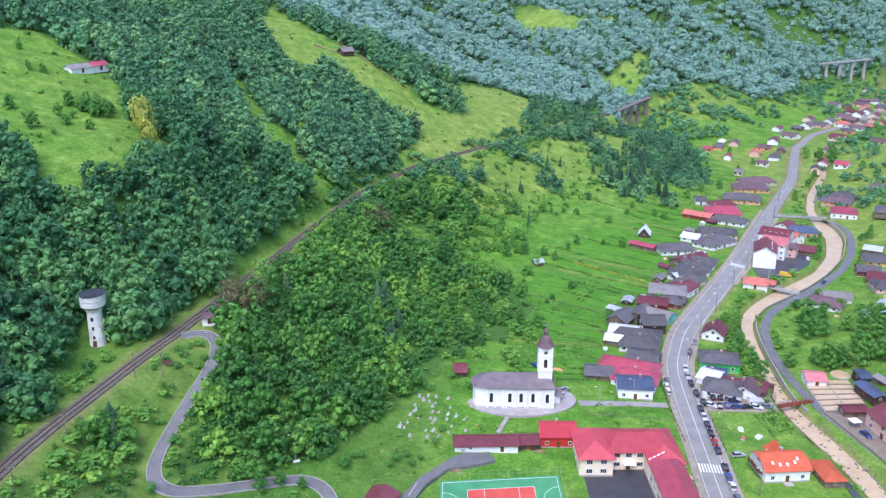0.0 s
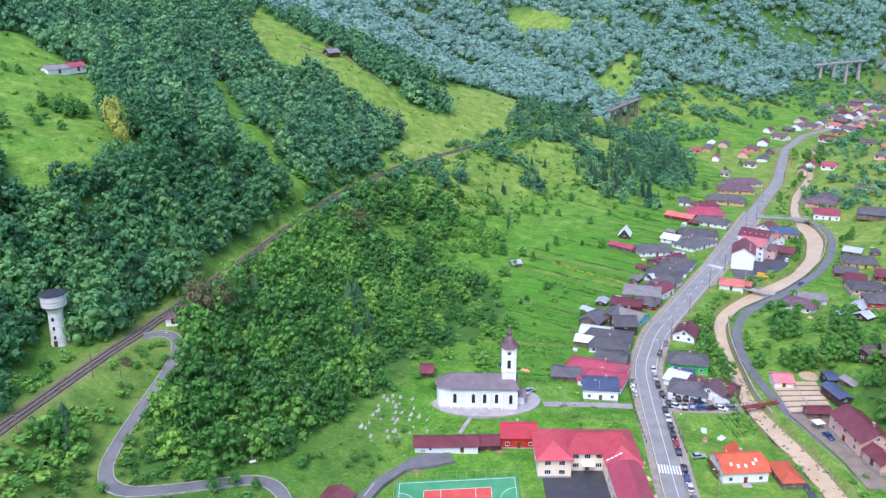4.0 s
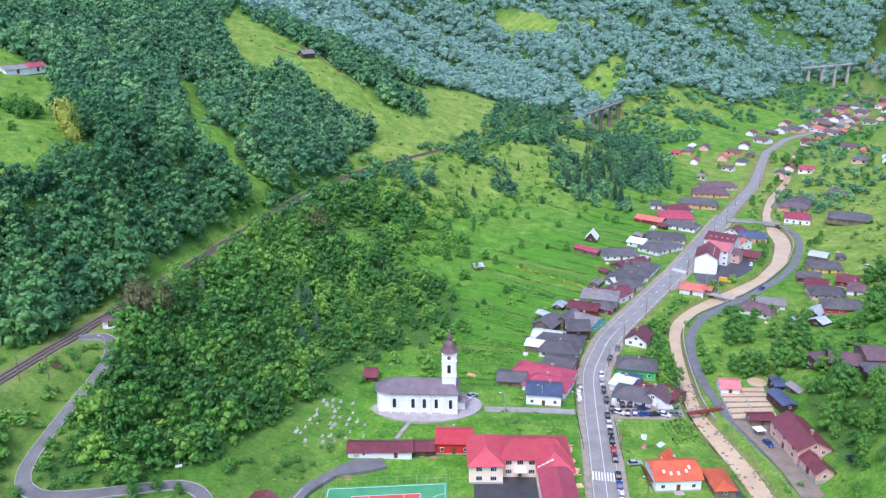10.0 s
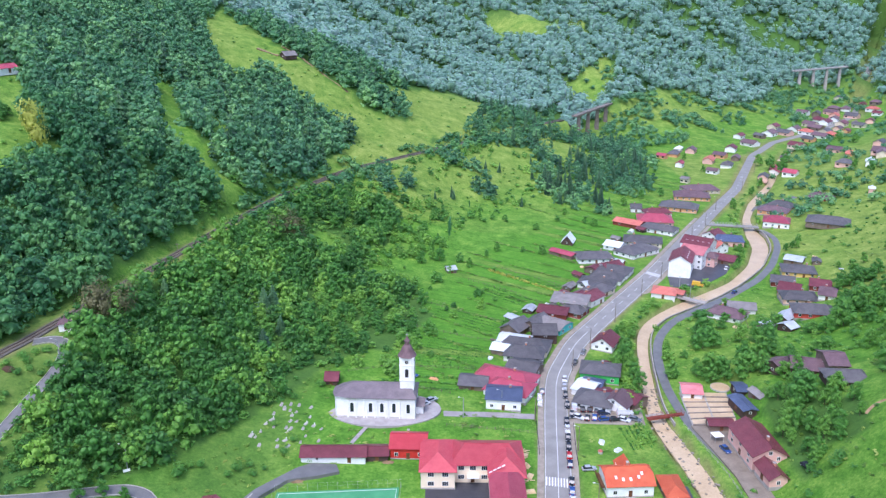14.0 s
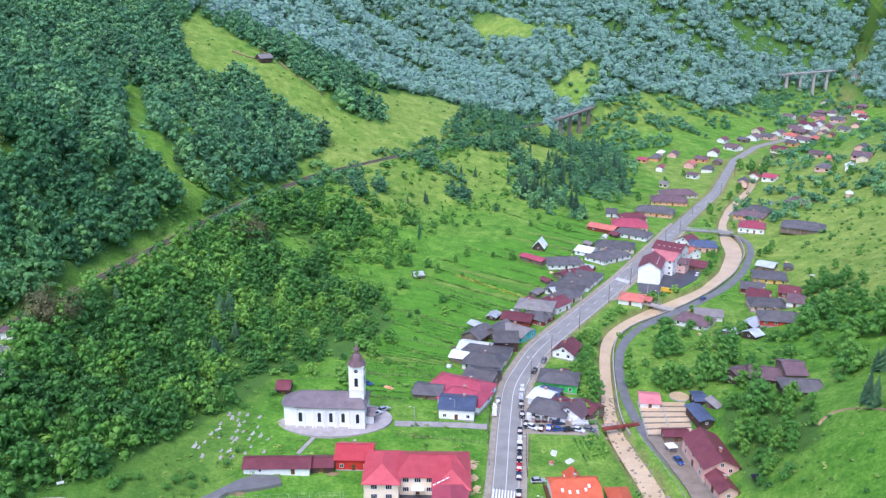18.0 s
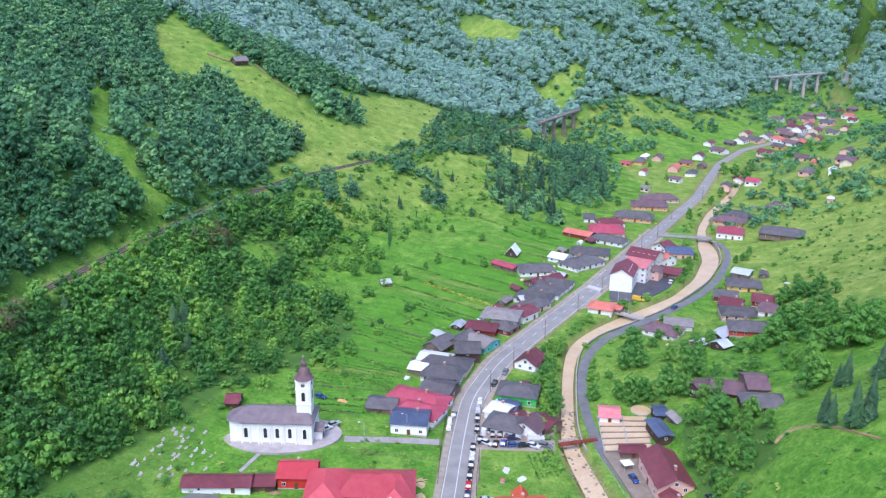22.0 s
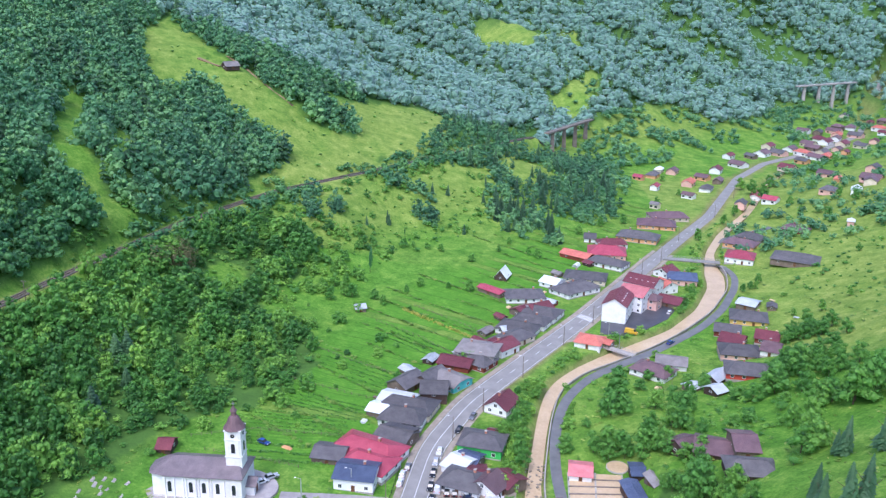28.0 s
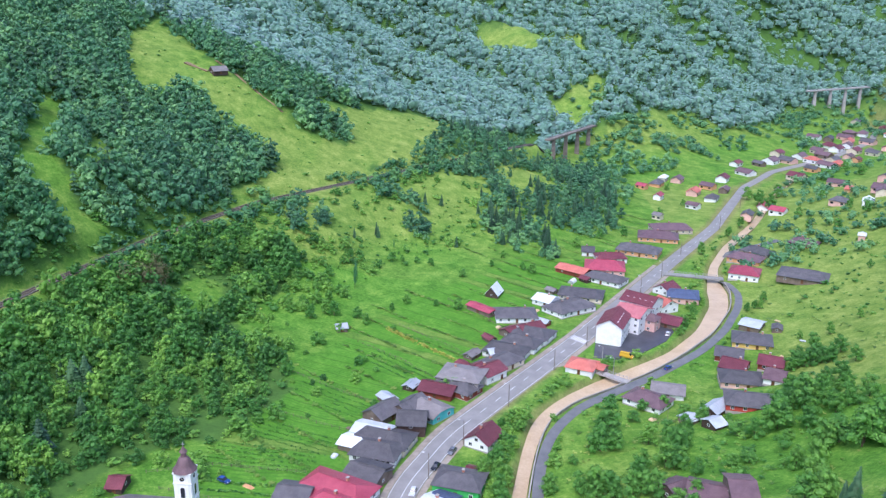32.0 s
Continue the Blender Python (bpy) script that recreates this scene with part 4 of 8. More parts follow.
    k = (q > np.where(right, 15, 30)) & (g > np.where(right, -0.1, -0.25)) & (right | (height(x, y) - valley(y) > 2)) & ~upland_wood(x, y, height(x, y)) & ~inside(BELT_WOOD, x, y) & (x < 0.85 * y + 40)
    k |= inside(VIADUCT_GAP, x, y)
    k &= rng.uniform(0, 1, len(x)) < np.where(right, 0.55, 0.85)
    for hx, hy in FAR_PLOTS + FAR_ROW:
        k &= np.hypot(x - hx, y - hy) > 11
    x, y = x[k], y[k]
    hh = rng.uniform(4, 11, len(x))
    stand("valley_groves", x, y, hh, hh * rng.uniform(0.75, 1.05, len(x)), LOW, "leaf_ridge_haze", "loose groves of trees on the valley sides", 0.55, 0.28, 17)
    # belts and brush between the pastures
    for poly, gap, nm, share, lab, bare in ((BELT_WOOD, 5.6, "belt_wood", 0.2, "mixed spruce and beech belt above the village", -0.45), (TONGUE_WOOD, 5.0, "tongue_wood", 0.35, "spruces and beeches running down to the gardens", -0.4),
                                            (BRUSH_WOOD, 5.0, "brush_wood", 0.08, "brush strip across the hillside pasture", -0.35), (RAIL_BRUSH, 5.0, "rail_brush", 0.05, "bushy trees below the railway bank", -0.4)):
        q = np.array(poly)
        x, y, rng = scatter(q[:, 0].min(), q[:, 0].max(), q[:, 1].min(), q[:, 1].max(), gap, 7)
        d, _, _ = near(RAIL, x, y)
        k = inside(poly, x, y) & (d > 5) & (waves(x, y, 0.06, 0.8) + 0.7 * waves(x, y, 0.15, 0.3) + rng.uniform(-0.4, 0.4, len(x)) > bare)
        x, y = x[k], y[k]
        c = rng.uniform(0, 1, len(x)) < share * smooth(330, 400, y + x * 0.4)
        h = rng.uniform(5, 13, len(x))
        stand(nm, x[~c], y[~c], h[~c], h[~c] * rng.uniform(0.6, 0.9, (~c).sum()), MIDDLE, "leaf_ridge_haze", lab, 0.5, 0.28, 8)
        if c.sum() > 3:
            stand(nm + "_spruces", x[c], y[c], h[c] * 1.45, h[c] * 1.6, SPRUCE, "needle", "dark spruces of the " + lab.split(" ", 1)[1], 0.4, 0.2, 9)
    # growth hiding the line where it rounds the spur
    x, y, rng = scatter(-50, 110, 228, 470, 3.6, 23)
    up, d = above_rail(x, y)
    k = (d > 3.6) & (d < np.where(up, 7, 11)) & (rng.uniform(0, 1, len(x)) < np.where(up, 0.35, np.where(y > 250, 0.9, 0.35))) & ~((y > 340) & (y < 366))
    x, y = x[k], y[k]
    h = rng.uniform(3.2, 7.5, len(x)) * np.where(y > 250, 1.1, 0.7)
    stand("line_side_growth", x, y, h, h * rng.uniform(0.8, 1.2, len(x)), LOW, "leaf_upper", "thick growth along the railway round the spur", 0.6, 0.28, 24)


VIADUCT_GAP = [(402, 706), (530, 768), (536, 715), (500, 670), (440, 650)]
grow()


# ---- single trees: a trunk with limbs and a crown, copied over the place ----
def tree_kind(name, label, crown, material, trunk_h, trunk_r, base_h, category="tree", tone=0.5):
    """A tree 1 m high; copies are scaled."""
    v, f = crown
    ob = thing(name, label, category)
    g = Geo().tube(0, 0, -0.06, trunk_h, trunk_r, trunk_r * 0.55, 7)
    for k in range(4):
        a = 1.6 * k
        g.rod((0, 0, trunk_h * (0.6 + 0.1 * k)), (0.2 * math.cos(a), 0.2 * math.sin(a), trunk_h + 0.12), trunk_r * 0.45, trunk_r * 0.15, 5)
    part("trunk", g, "bark", ob)
    me = big_mesh("crown", v * np.array((1, 1, 1 - base_h)) + np.array((0, 0, base_h)), f, material, np.full(len(v), tone))
    me.polygons.foreach_set("use_smooth", np.full(len(me.polygons), material != "needle"))
    part("crown", me, None, ob)
    ob.matrix_basis = pose(0, 0, -50)
    return ob


KINDS = {}
for _k in range(4):
    KINDS["broad%d" % _k] = tree_kind("broadleaf_tree", "rounded green broadleaf tree standing in grass", broadleaf(100 + _k, 13, 720, 0.043, 1.0, 0.66), "leaf", 0.35, 0.022, 0.04)
for _k in range(2):
    KINDS["fruit%d" % _k] = tree_kind("fruit_tree", "low spreading garden fruit tree", broadleaf(110 + _k, 11, 460, 0.054, 0.9, 0.6), "leaf", 0.32, 0.02, 0.12)
for _k in range(2):
    KINDS["spruce%d" % _k] = tree_kind("spruce", "dark green pointed spruce standing alone", conifer(120 + _k, 18, 9, 0.2), "needle", 0.5, 0.018, 0.02)
KINDS["poplar"] = tree_kind("poplar", "slim dark columnar poplar in the pasture", shell(130, 280, 0.06, 0.8, 10, 1.0), "leaf_upper", 0.5, 0.03, 0.04)
KINDS["bush0"] = tree_kind("bush", "rounded green bush growing in grass", shell(140, 420, 0.05, 0.58, 9, 0.8), "leaf", 0.2, 0.02, 0.0, "bush")
KINDS["bush1"] = tree_kind("bush", "loose leafy green bush in grass", shell(141, 380, 0.053, 0.55, 8, 0.75), "leaf", 0.2, 0.02, 0.0, "bush")
KINDS["gold"] = tree_kind("golden_tree", "yellow-green flowering tree on the pasture edge", shell(150, 520, 0.045, 0.58, 11, 0.95), "leaf_gold", 0.35, 0.022, 0.04)
KINDS["bare"] = tree_kind("withered_tree", "thin brown half-bare tree above the wood", shell(151, 620, 0.034, 0.4, 12, 1.0), "leaf_brown", 0.6, 0.02, 0.06)
_trng = random.Random(5)


def tree(kind, x, y, h, wide=0.8, z=None, group=""):
    """A single tree; nothing grows in the carriageways."""
    p = np.array([x]), np.array([y])
    wet, room, _ = near(RIVER3, *p)
    if near(ROAD, *p)[0][0] < 6.0 or near(LANE, *p)[0][0] < 3.0 or wet[0] < room[0, 0] / 2 + 1.0:
        return None
    h, wide = (h * 0.75, wide) if kind.startswith("spruce") and h > 9.5 else (h * 0.98, wide * 0.88)
    m = pose(x, y, (ground(x, y) if z is None else z) - 0.1, _trng.uniform(-3, 3), _trng.uniform(-3, 3), _trng.uniform(0, 360))
    m.translation = site(*m.translation)
    ob = copy_thing(KINDS[kind], m @ Matrix.Diagonal((h * wide * SCALE, h * wide * SCALE, h * TALL, 1)))
    if group:
        ob["group"] = group
    return ob

# ---- houses ----
def window_mesh(w, h, bars):
    f = Geo()
    t = 0.09
    f.box(-w / 2 - t, -0.05, -t, w / 2 + t, 0.04, 0).box(-w / 2 - t, -0.05, h, w / 2 + t, 0.04, h + t)
    f.box(-w / 2 - t, -0.05, 0, -w / 2, 0.04, h).box(w / 2, -0.05, 0, w / 2 + t, 0.04, h)
    for k in range(bars):
        x = -w / 2 + w * (k + 1) / (bars + 1)
        f.box(x - 0.03, -0.045, 0, x + 0.03, 0.03, h)
    return f.mesh("window_frame", "frame_white"), Geo().box(-w / 2, -0.02, 0, w / 2, 0.02, h).mesh("pane", "glass")


WINDOW = {"small": window_mesh(0.9, 1.1, 1), "wide": window_mesh(1.5, 1.3, 2), "tall": window_mesh(1.0, 1.7, 1), "mini": window_mesh(0.6, 0.7, 0)}
DOOR = Geo().box(-0.5, -0.06, 0, 0.5, 0.03, 2.05).mesh("door", "door_brown")
KNOB = Geo().box(0.3, -0.11, 0.98, 0.42, -0.06, 1.04).mesh("handle", "steel_pole")


def window(parent, kind, x, y, z, turn):
    """A window in a wall; turn 0 looks towards -y."""
    frame_mesh, pane_mesh = WINDOW[kind]
    w = part("window", frame_mesh, None, parent, "", pose(x, y, z, 0, 0, turn))
    part("pane", pane_mesh, None, w)
    return w


def door(parent, x, y, z, turn):
    d = part("door", DOOR, None, parent, "", pose(x, y, z, 0, 0, turn))
    part("handle", KNOB, None, d)
    return d


def roof_geo(kind, L, W, he, hr, over=0.45, thick=0.16):
    """A pitched roof with eaves and thickness; the ridge runs along x."""
    a, b = L / 2 + over, W / 2 + over
    drop = (hr - he) / (W / 2) * over
    e = he - drop
    inset = {"gable": 0.0, "half": W * 0.18, "hip": min(W * 0.45, L * 0.4)}[kind]
    r = a - inset if kind != "gable" else a
    g = Geo()
    ridge = [(-r, 0, hr), (r, 0, hr)]
    eave = [(-a, -b, e), (a, -b, e), (a, b, e), (-a, b, e)]
    up = lambda p: (p[0], p[1], p[2] + thick)
    top = [up(p) for p in eave] + [up(p) for p in ridge]
    low = eave + ridge
    if kind == "half":
        hz = hr - (hr - he) * 0.42
        hb = b * (hr - hz) / (hr - e)
        ends = [(-a, -hb, hz), (-a, hb, hz), (a, -hb, hz), (a, hb, hz)]
        for s, flip in ((top, False), (low, True)):
            q = [up(p) for p in ends] if s is top else ends
            fs = [(s[0], s[1], q[2], s[5], s[4], q[0]), (s[2], s[3], q[1], s[4], s[5], q[3]), (q[0], s[4], q[1]), (q[2], q[3], s[5])]
            for f in fs:
                g.face(*(reversed(f) if flip else f))
        rim = [eave[0], eave[1], ends[2], ends[3], eave[2], eave[3], ends[1], ends[0]]
    else:
        for s, flip in ((top, False), (low, True)):
            fs = [(s[0], s[1], s[5], s[4]), (s[2], s[3], s[4], s[5])]
            if kind == "hip":
                fs += [(s[3], s[0], s[4]), (s[1], s[2], s[5])]
            for f in fs:
                g.face(*(reversed(f) if flip else f))
        rim = eave if kind == "hip" else [eave[0], eave[1], ridge[1], eave[2], eave[3], ridge[0]]
    for p, q in zip(rim, rim[1:] + rim[:1]):
        g.face(p, q, up(q), up(p))
    g.box(-r, -0.12, hr + thick - 0.03, r, 0.12, hr + thick + 0.08)
    return g


def wall_geo(kind, L, W, he, hr):
    g = Geo()
    l, w, d = L / 2, W / 2, -0.9
    if kind == "hip":
        return g.box(-l, -w, d, l, w, he)
    top = hr if kind == "gable" else hr - (hr - he) * 0.42
    tw = 0.0 if kind == "gable" else w * 0.42
    ring = lambda x: [(x, -w, d), (x, w, d), (x, w, he), (x, tw, top - 0.02), (x, -tw, top - 0.02), (x, -w, he)]
    if kind == "gable":
        ring = lambda x: [(x, -w, d), (x, w, d), (x, w, he), (x, 0, top - 0.02), (x, -w, he)]
    return g.solid(ring(-l), ring(l))


WALL_WORDS = {"white": "white-plastered", "beige": "beige-plastered", "pink": "pink-plastered", "orange": "orange-plastered", "yellow": "yellow-plastered", "green": "bright green", "turquoise": "grey and turquoise", "red": "red-painted",
              "redwood": "red-brown timber", "timber": "weathered timber", "darkwood": "dark timber", "concrete": "bare concrete", "cream": "cream-plastered", "brick": "brick-coloured", "hall_red": "red"}
ROOF_WORDS = {"maroon": "maroon sheet roof", "slate": "dark grey roof", "ash": "weathered light grey roof", "tin": "white sheet-metal roof", "zinc": "silver metal roof", "crimson": "crimson metal roof", "coral": "faded red roof", "rose": "faded rose-red roof",
              "brown": "brown-grey roof", "orange": "orange tiled roof", "steel": "blue-grey roof", "timber": "grey shingle roof", "redwood": "rust-red roof", "dark": "near-black roof", "scarlet": "bright red roof"}
_hrng = random.Random(11)
PLOTS = []


def keep_off(x, y, turn, a, b):
    """Moves a plot back until its corners clear the main road and the lane."""
    c, s = math.cos(math.radians(turn)), math.sin(math.radians(turn))
    for line, room in ((ROAD, 5.6), (LANE, 3.0)):
        for _ in range(4):
            px = np.array([x + c * u * a - s * v * b for u in (-1, 0, 1) for v in (-1, 0, 1)])
            py = np.array([y + s * u * a + c * v * b for u in (-1, 0, 1) for v in (-1, 0, 1)])
            d, _, side = near(line, px, py)
            _, _, own = near(line, np.array([x]), np.array([y]))
            d = np.where(side == own[0], d, -d)
            k = int(np.argmin(d))
            if d[k] >= room or d[k] < -6:
                break
            i = min(range(len(line) - 1), key=lambda q: math.dist((x, y), ((line[q][0] + line[q + 1][0]) / 2, (line[q][1] + line[q + 1][1]) / 2)))
            ux, uy = line[i + 1][0] - line[i][0], line[i + 1][1] - line[i][1]
            n = math.hypot(ux, uy)
            x, y = x - uy / n * own[0] * (room - d[k]), y + ux / n * own[0] * (room - d[k])
    return x, y


def house(x, y, turn, L, W, he, hr, kind, roof, wall, z=None, lit=1.0, chimney=None):
    """A village house or shed: walls, eaved roof, windows, door, chimney."""
    L = max(L, 6.0) if W > 5 else max(L, 4.0)
    W *= 0.9
    he, hr = he * 0.92, he * 0.92 + (hr - he) * 0.82
    x, y = keep_off(x, y, turn, L / 2 + 0.3, W / 2 + 0.3)
    PLOTS.append((x, y))
    shed = he < 2.7 or wall in ("timber", "darkwood")
    noun = "shed" if shed else "house"
    ob = thing(noun, "%s %s with a %s" % (WALL_WORDS[wall], noun, ROOF_WORDS[roof]), noun, pose(x, y, ground(x, y) if z is None else z, 0, 0, turn), "village houses", "", "plan")
    part("wall", wall_geo(kind, L, W, he, hr), wall, ob)
    part("roof", roof_geo(kind, L, W, he, hr), "roof_" + roof, ob)
    if wall != "concrete" and not shed:
        part("plinth", Geo().box(-L / 2 - 0.06, -W / 2 - 0.06, -0.9, L / 2 + 0.06, W / 2 + 0.06, 0.35), "concrete", ob)
    two = he > 4.4
    for side, length, depth, turn_w in ((0, L, W, 0), (1, L, W, 180), (2, W, L, 90), (3, W, L, -90)):
        n = max(1, int(length / 3.2)) if not shed else max(1, int(length / 6))
        for k in range(n):
            u = (k + 0.5) / n * length - length / 2
            s = -1 if turn_w in (0, -90) else 1
            px, py = (u, s * (depth / 2 + 0.01)) if turn_w in (0, 180) else (s * (depth / 2 + 0.01), u)
            if side == 0 and k == n // 2:
                door(ob, px, py, 0.1, turn_w)
            else:
                window(ob, "mini" if shed else "small", px, py, 1.1, turn_w)
            if two:
                window(ob, "small", px, py, 3.3, turn_w)
        if kind != "hip" and side >= 2 and not shed and hr - he > 2.2:
            s = -1 if turn_w == -90 else 1
            window(ob, "small", s * (L / 2 + 0.01), 0, he + 0.25, turn_w)
    if chimney or (chimney is None and not shed):
        c = part("chimney", Geo().box(-0.3, -0.3, he, 0.3, 0.3, hr + 0.7), "brick", ob, "", pose(L * _hrng.uniform(-0.25, 0.25), W * 0.12, 0))
        part("chimney_cap", Geo().box(-0.38, -0.38, hr + 0.7, 0.38, 0.38, hr + 0.8), "concrete", c)
    return ob


def far_house(x, y, size, roof):
    """A house far up the valley: smaller detail, turned to the road."""
    k = np.argmin([math.dist((x, y), p) for p in ROAD])
    a, b = ROAD[max(0, k - 1)], ROAD[min(len(ROAD) - 1, k + 1)]
    turn = math.degrees(math.atan2(b[1] - a[1], b[0] - a[0])) + _hrng.choice((0, 90))
    wall = _hrng.choice(("white", "beige", "white", "pink", "timber", "orange"))
    size *= 0.8
    W = size * _hrng.uniform(0.62, 0.8)
    he = _hrng.uniform(2.8, 3.6)
    ob = thing("house", "%s house with a %s far up the valley" % (WALL_WORDS[wall], ROOF_WORDS[roof]), "house", pose(x, y, ground(x, y), 0, 0, turn), "village houses", "", "plan")
    kind = _hrng.choice(("gable", "hip", "gable"))
    hr = he + W * 0.33
    part("wall", wall_geo(kind, size, W, he, hr), wall, ob)
    part("roof", roof_geo(kind, size, W, he, hr), "roof_" + roof, ob)
    for s, t in ((-1, 0), (1, 180)):
        for u in (-0.3, 0.3):
            part("window", WINDOW["wide"][1], None, ob, "", pose(u * size, s * (W / 2 + 0.03), 1.0, 0, 0, t))
    return ob

# ---- slabs, yards and walls ----
def slab(name, poly, top, deep, material, label, category, kind="structure", parent=None):
    g = Geo().solid([(x, y, top - deep) for x, y in poly], [(x, y, top) for x, y in poly])
    ob = part(name, g.sited(top), material, parent, label)
    return tagged(ob, "", category, "", kind) if parent is None else ob


def spot(poly):
    """Highest ground under a polygon's corners and middle."""
    xs = [p[0] for p in poly] + [sum(p[0] for p in poly) / len(poly)]
    ys = [p[1] for p in poly] + [sum(p[1] for p in poly) / len(poly)]
    return float(height(np.array(xs), np.array(ys)).max())


def oval(cx, cy, rx, ry, n=36):
    return [(cx + rx * math.cos(2 * math.pi * k / n), cy + ry * math.sin(2 * math.pi * k / n)) for k in range(n)]


# ---- the church ----
def arch_window(parent, x, z, w, h, y, turn=0, name="arched_window"):
    ring = [(-w / 2, 0, 0), (w / 2, 0, 0)] + [(w / 2 * math.cos(a), 0, h - w / 2 + w / 2 * math.sin(a)) for a in [math.pi * k / 8 for k in range(9)]]
    pane_ring = [(p[0], -0.03, p[2]) for p in ring]
    win = part(name, Geo().solid([(p[0] * 1.35, 0.03, p[2] * 1.06 - 0.15) for p in ring], [(p[0] * 1.35, -0.06, p[2] * 1.06 - 0.15) for p in ring]), "frame_white", parent, "", pose(x, y, z, 0, 0, turn))
    part("pane", Geo().solid([(p[0], 0.0, p[2]) for p in ring], [(p[0], -0.09, p[2]) for p in ring]), "glass", win)
    return win


def church():
    z = 2.65
    MAT["roof_church"] = roofing("roof_church", srgb(98, 88, 92), srgb(138, 126, 128), 2.4, 0.4)
    ob = thing("church", "white-walled village church with a slim clock tower", "church", pose(9.6, 150.3, z, 0, 0, -1.5), "", "", "solid")
    D, L, H = 10.6, 24.0, 7.6
    part("nave_wall", Geo().box(3.6, 0.3, -1.5, 20.2, D - 0.3, H), "white", ob)
    part("porch_wall", Geo().box(19.8, 0, -1.5, L, D, H), "white", ob)
    apse = [(4.0, 0.7), (4.0, D - 0.7), (1.2, D - 1.6), (-0.6, D - 4.0), (-0.6, 3.4), (0.2, 1.0)][::-1]
    part("apse_wall", Geo().solid([(x, y, -1.5) for x, y in apse], [(x, y, H - 0.1) for x, y in apse]), "white", ob)
    part("cornice", Geo().box(3.4, 0.02, H - 0.35, L + 0.15, D - 0.02, H + 0.05), "frame_white", ob)
    part("plinth", Geo().box(0.5, 0.12, -1.5, L + 0.08, D - 0.12, 0.55), "stone", ob)
    for x in (3.8, 6.2, 8.6, 9.4, 11.9, 12.7, 15.2, 16.0, 19.3, 20.1, 23.7):
        part("pilaster", Geo().box(x - 0.22, -0.02, 0, x + 0.22, 0.34, H - 0.35), "frame_white", ob)
    for x, w in ((4.9, 1.0), (10.6, 1.0), (14.0, 1.0), (17.6, 1.0), (21.9, 1.0)):
        y = 0.29 if 4 < x < 19.8 else -0.01
        arch_window(ob, x if x > 5 else 5.0, 2.2, w, 3.3, y)
        arch_window(ob, x, 2.2, w, 3.3, D - y, 180)
    r, e = 10.6, H
    o = 0.45
    roof = Geo()
    ridge = [(5.2, D / 2, r), (L - 2.2, D / 2, r)]
    cor = [(3.6, -o, e), (L + o, -o, e), (L + o, D + o, e), (3.6, D + o, e)]
    roof.face(cor[0], cor[1], ridge[1], ridge[0]).face(cor[2], cor[3], ridge[0], ridge[1]).face(cor[1], cor[2], ridge[1])
    ring = [(3.6, D + o), (0.9, D - 1.2), (-1.1, D - 3.8), (-1.1, 3.2), (-0.3, 0.5), (3.6, -o)]
    for a, b in zip(ring, ring[1:]):
        roof.face((*b, e), ridge[0], (*a, e))
    for a, b in zip([(x, y) for x, y, _ in cor], [(x, y) for x, y, _ in cor][1:]):
        roof.face((*a, e - 0.2), (*b, e - 0.2), (*b, e), (*a, e))
    part("roof", roof, "roof_church", ob, "brown-grey sheet-metal roof")
    # tower
    tx, ty, s = 21.3, D / 2, 2.1
    tower = part("tower", Geo().box(tx - s, ty - s, H - 1, tx + s, ty + s, 20.6), "white", ob)
    for h in (12.2, 17.6, 20.4):
        part("band", Geo().box(tx - s - 0.15, ty - s - 0.15, h, tx + s + 0.15, ty + s + 0.15, h + 0.28), "frame_white", ob)
    for t, dx, dy in ((0, 0, -1), (90, 1, 0), (180, 0, 1), (-90, -1, 0)):
        w = arch_window(ob, tx + dx * (s + 0.02), 13.6, 1.0, 3.0, ty + dy * (s + 0.02), t, "belfry_window")
        ring = [(0.55 * math.cos(2 * math.pi * k / 16), 0.0, 0.55 * math.sin(2 * math.pi * k / 16)) for k in range(16)]
        c = part("clock_face", Geo().solid([(p[0], -0.02, p[2]) for p in ring], [(p[0], -0.1, p[2]) for p in ring]), "rubber", ob, "dark round clock face", pose(tx + dx * s, ty + dy * s, 19.0, 0, 0, t))
        part("clock_pointer", Geo().box(-0.03, -0.13, 0, 0.03, -0.1, 0.42).box(0, -0.13, -0.03, 0.3, -0.1, 0.03), "frame_white", c)
        for u in (-1.6, 1.6):
            part("tower_pilaster", Geo().box(-0.2, -0.1, 0, 0.2, 0.05, 8.4), "frame_white", ob, "", pose(tx + dx * s + abs(dy) * u, ty + dy * s + abs(dx) * u, 12.0, 0, 0, t))
    prof = [(2.9, 20.65), (2.6, 21.1), (2.0, 22.1), (1.6, 23.2), (1.2, 24.0), (0.85, 24.4)]
    cap = Geo()
    for (r0, z0), (r1, z1) in zip(prof, prof[1:]):
        cap.tube(tx, ty, z0, z1, r0, r1, 12)
    part("tower_roof", cap, "roof_brown", ob, "bell-shaped brown metal tower roof")
    part("lantern", Geo().tube(tx, ty, 24.3, 25.8, 0.74, 0.66, 8), "roof_brown", ob)
    part("spire", Geo().tube(tx, ty, 25.8, 26.3, 1.0, 0.62, 8).tube(tx, ty, 26.3, 27.5, 0.62, 0.06, 8), "roof_brown", ob)
    part("cross", Geo().box(tx - 0.05, ty - 0.05, 27.3, tx + 0.05, ty + 0.05, 28.6).box(tx - 0.38, ty - 0.05, 27.9, tx + 0.38, ty + 0.05, 28.02), "steel_pole", ob)
    part("porch", Geo().box(L, 3.2, -1.0, L + 2.2, D - 3.2, 3.4), "white", ob)
    part("porch_roof", roof_geo("gable", 2.6, 4.4, 3.3, 4.8, 0.35), "roof_church", ob, "", pose(L + 1.1, D / 2, 0))
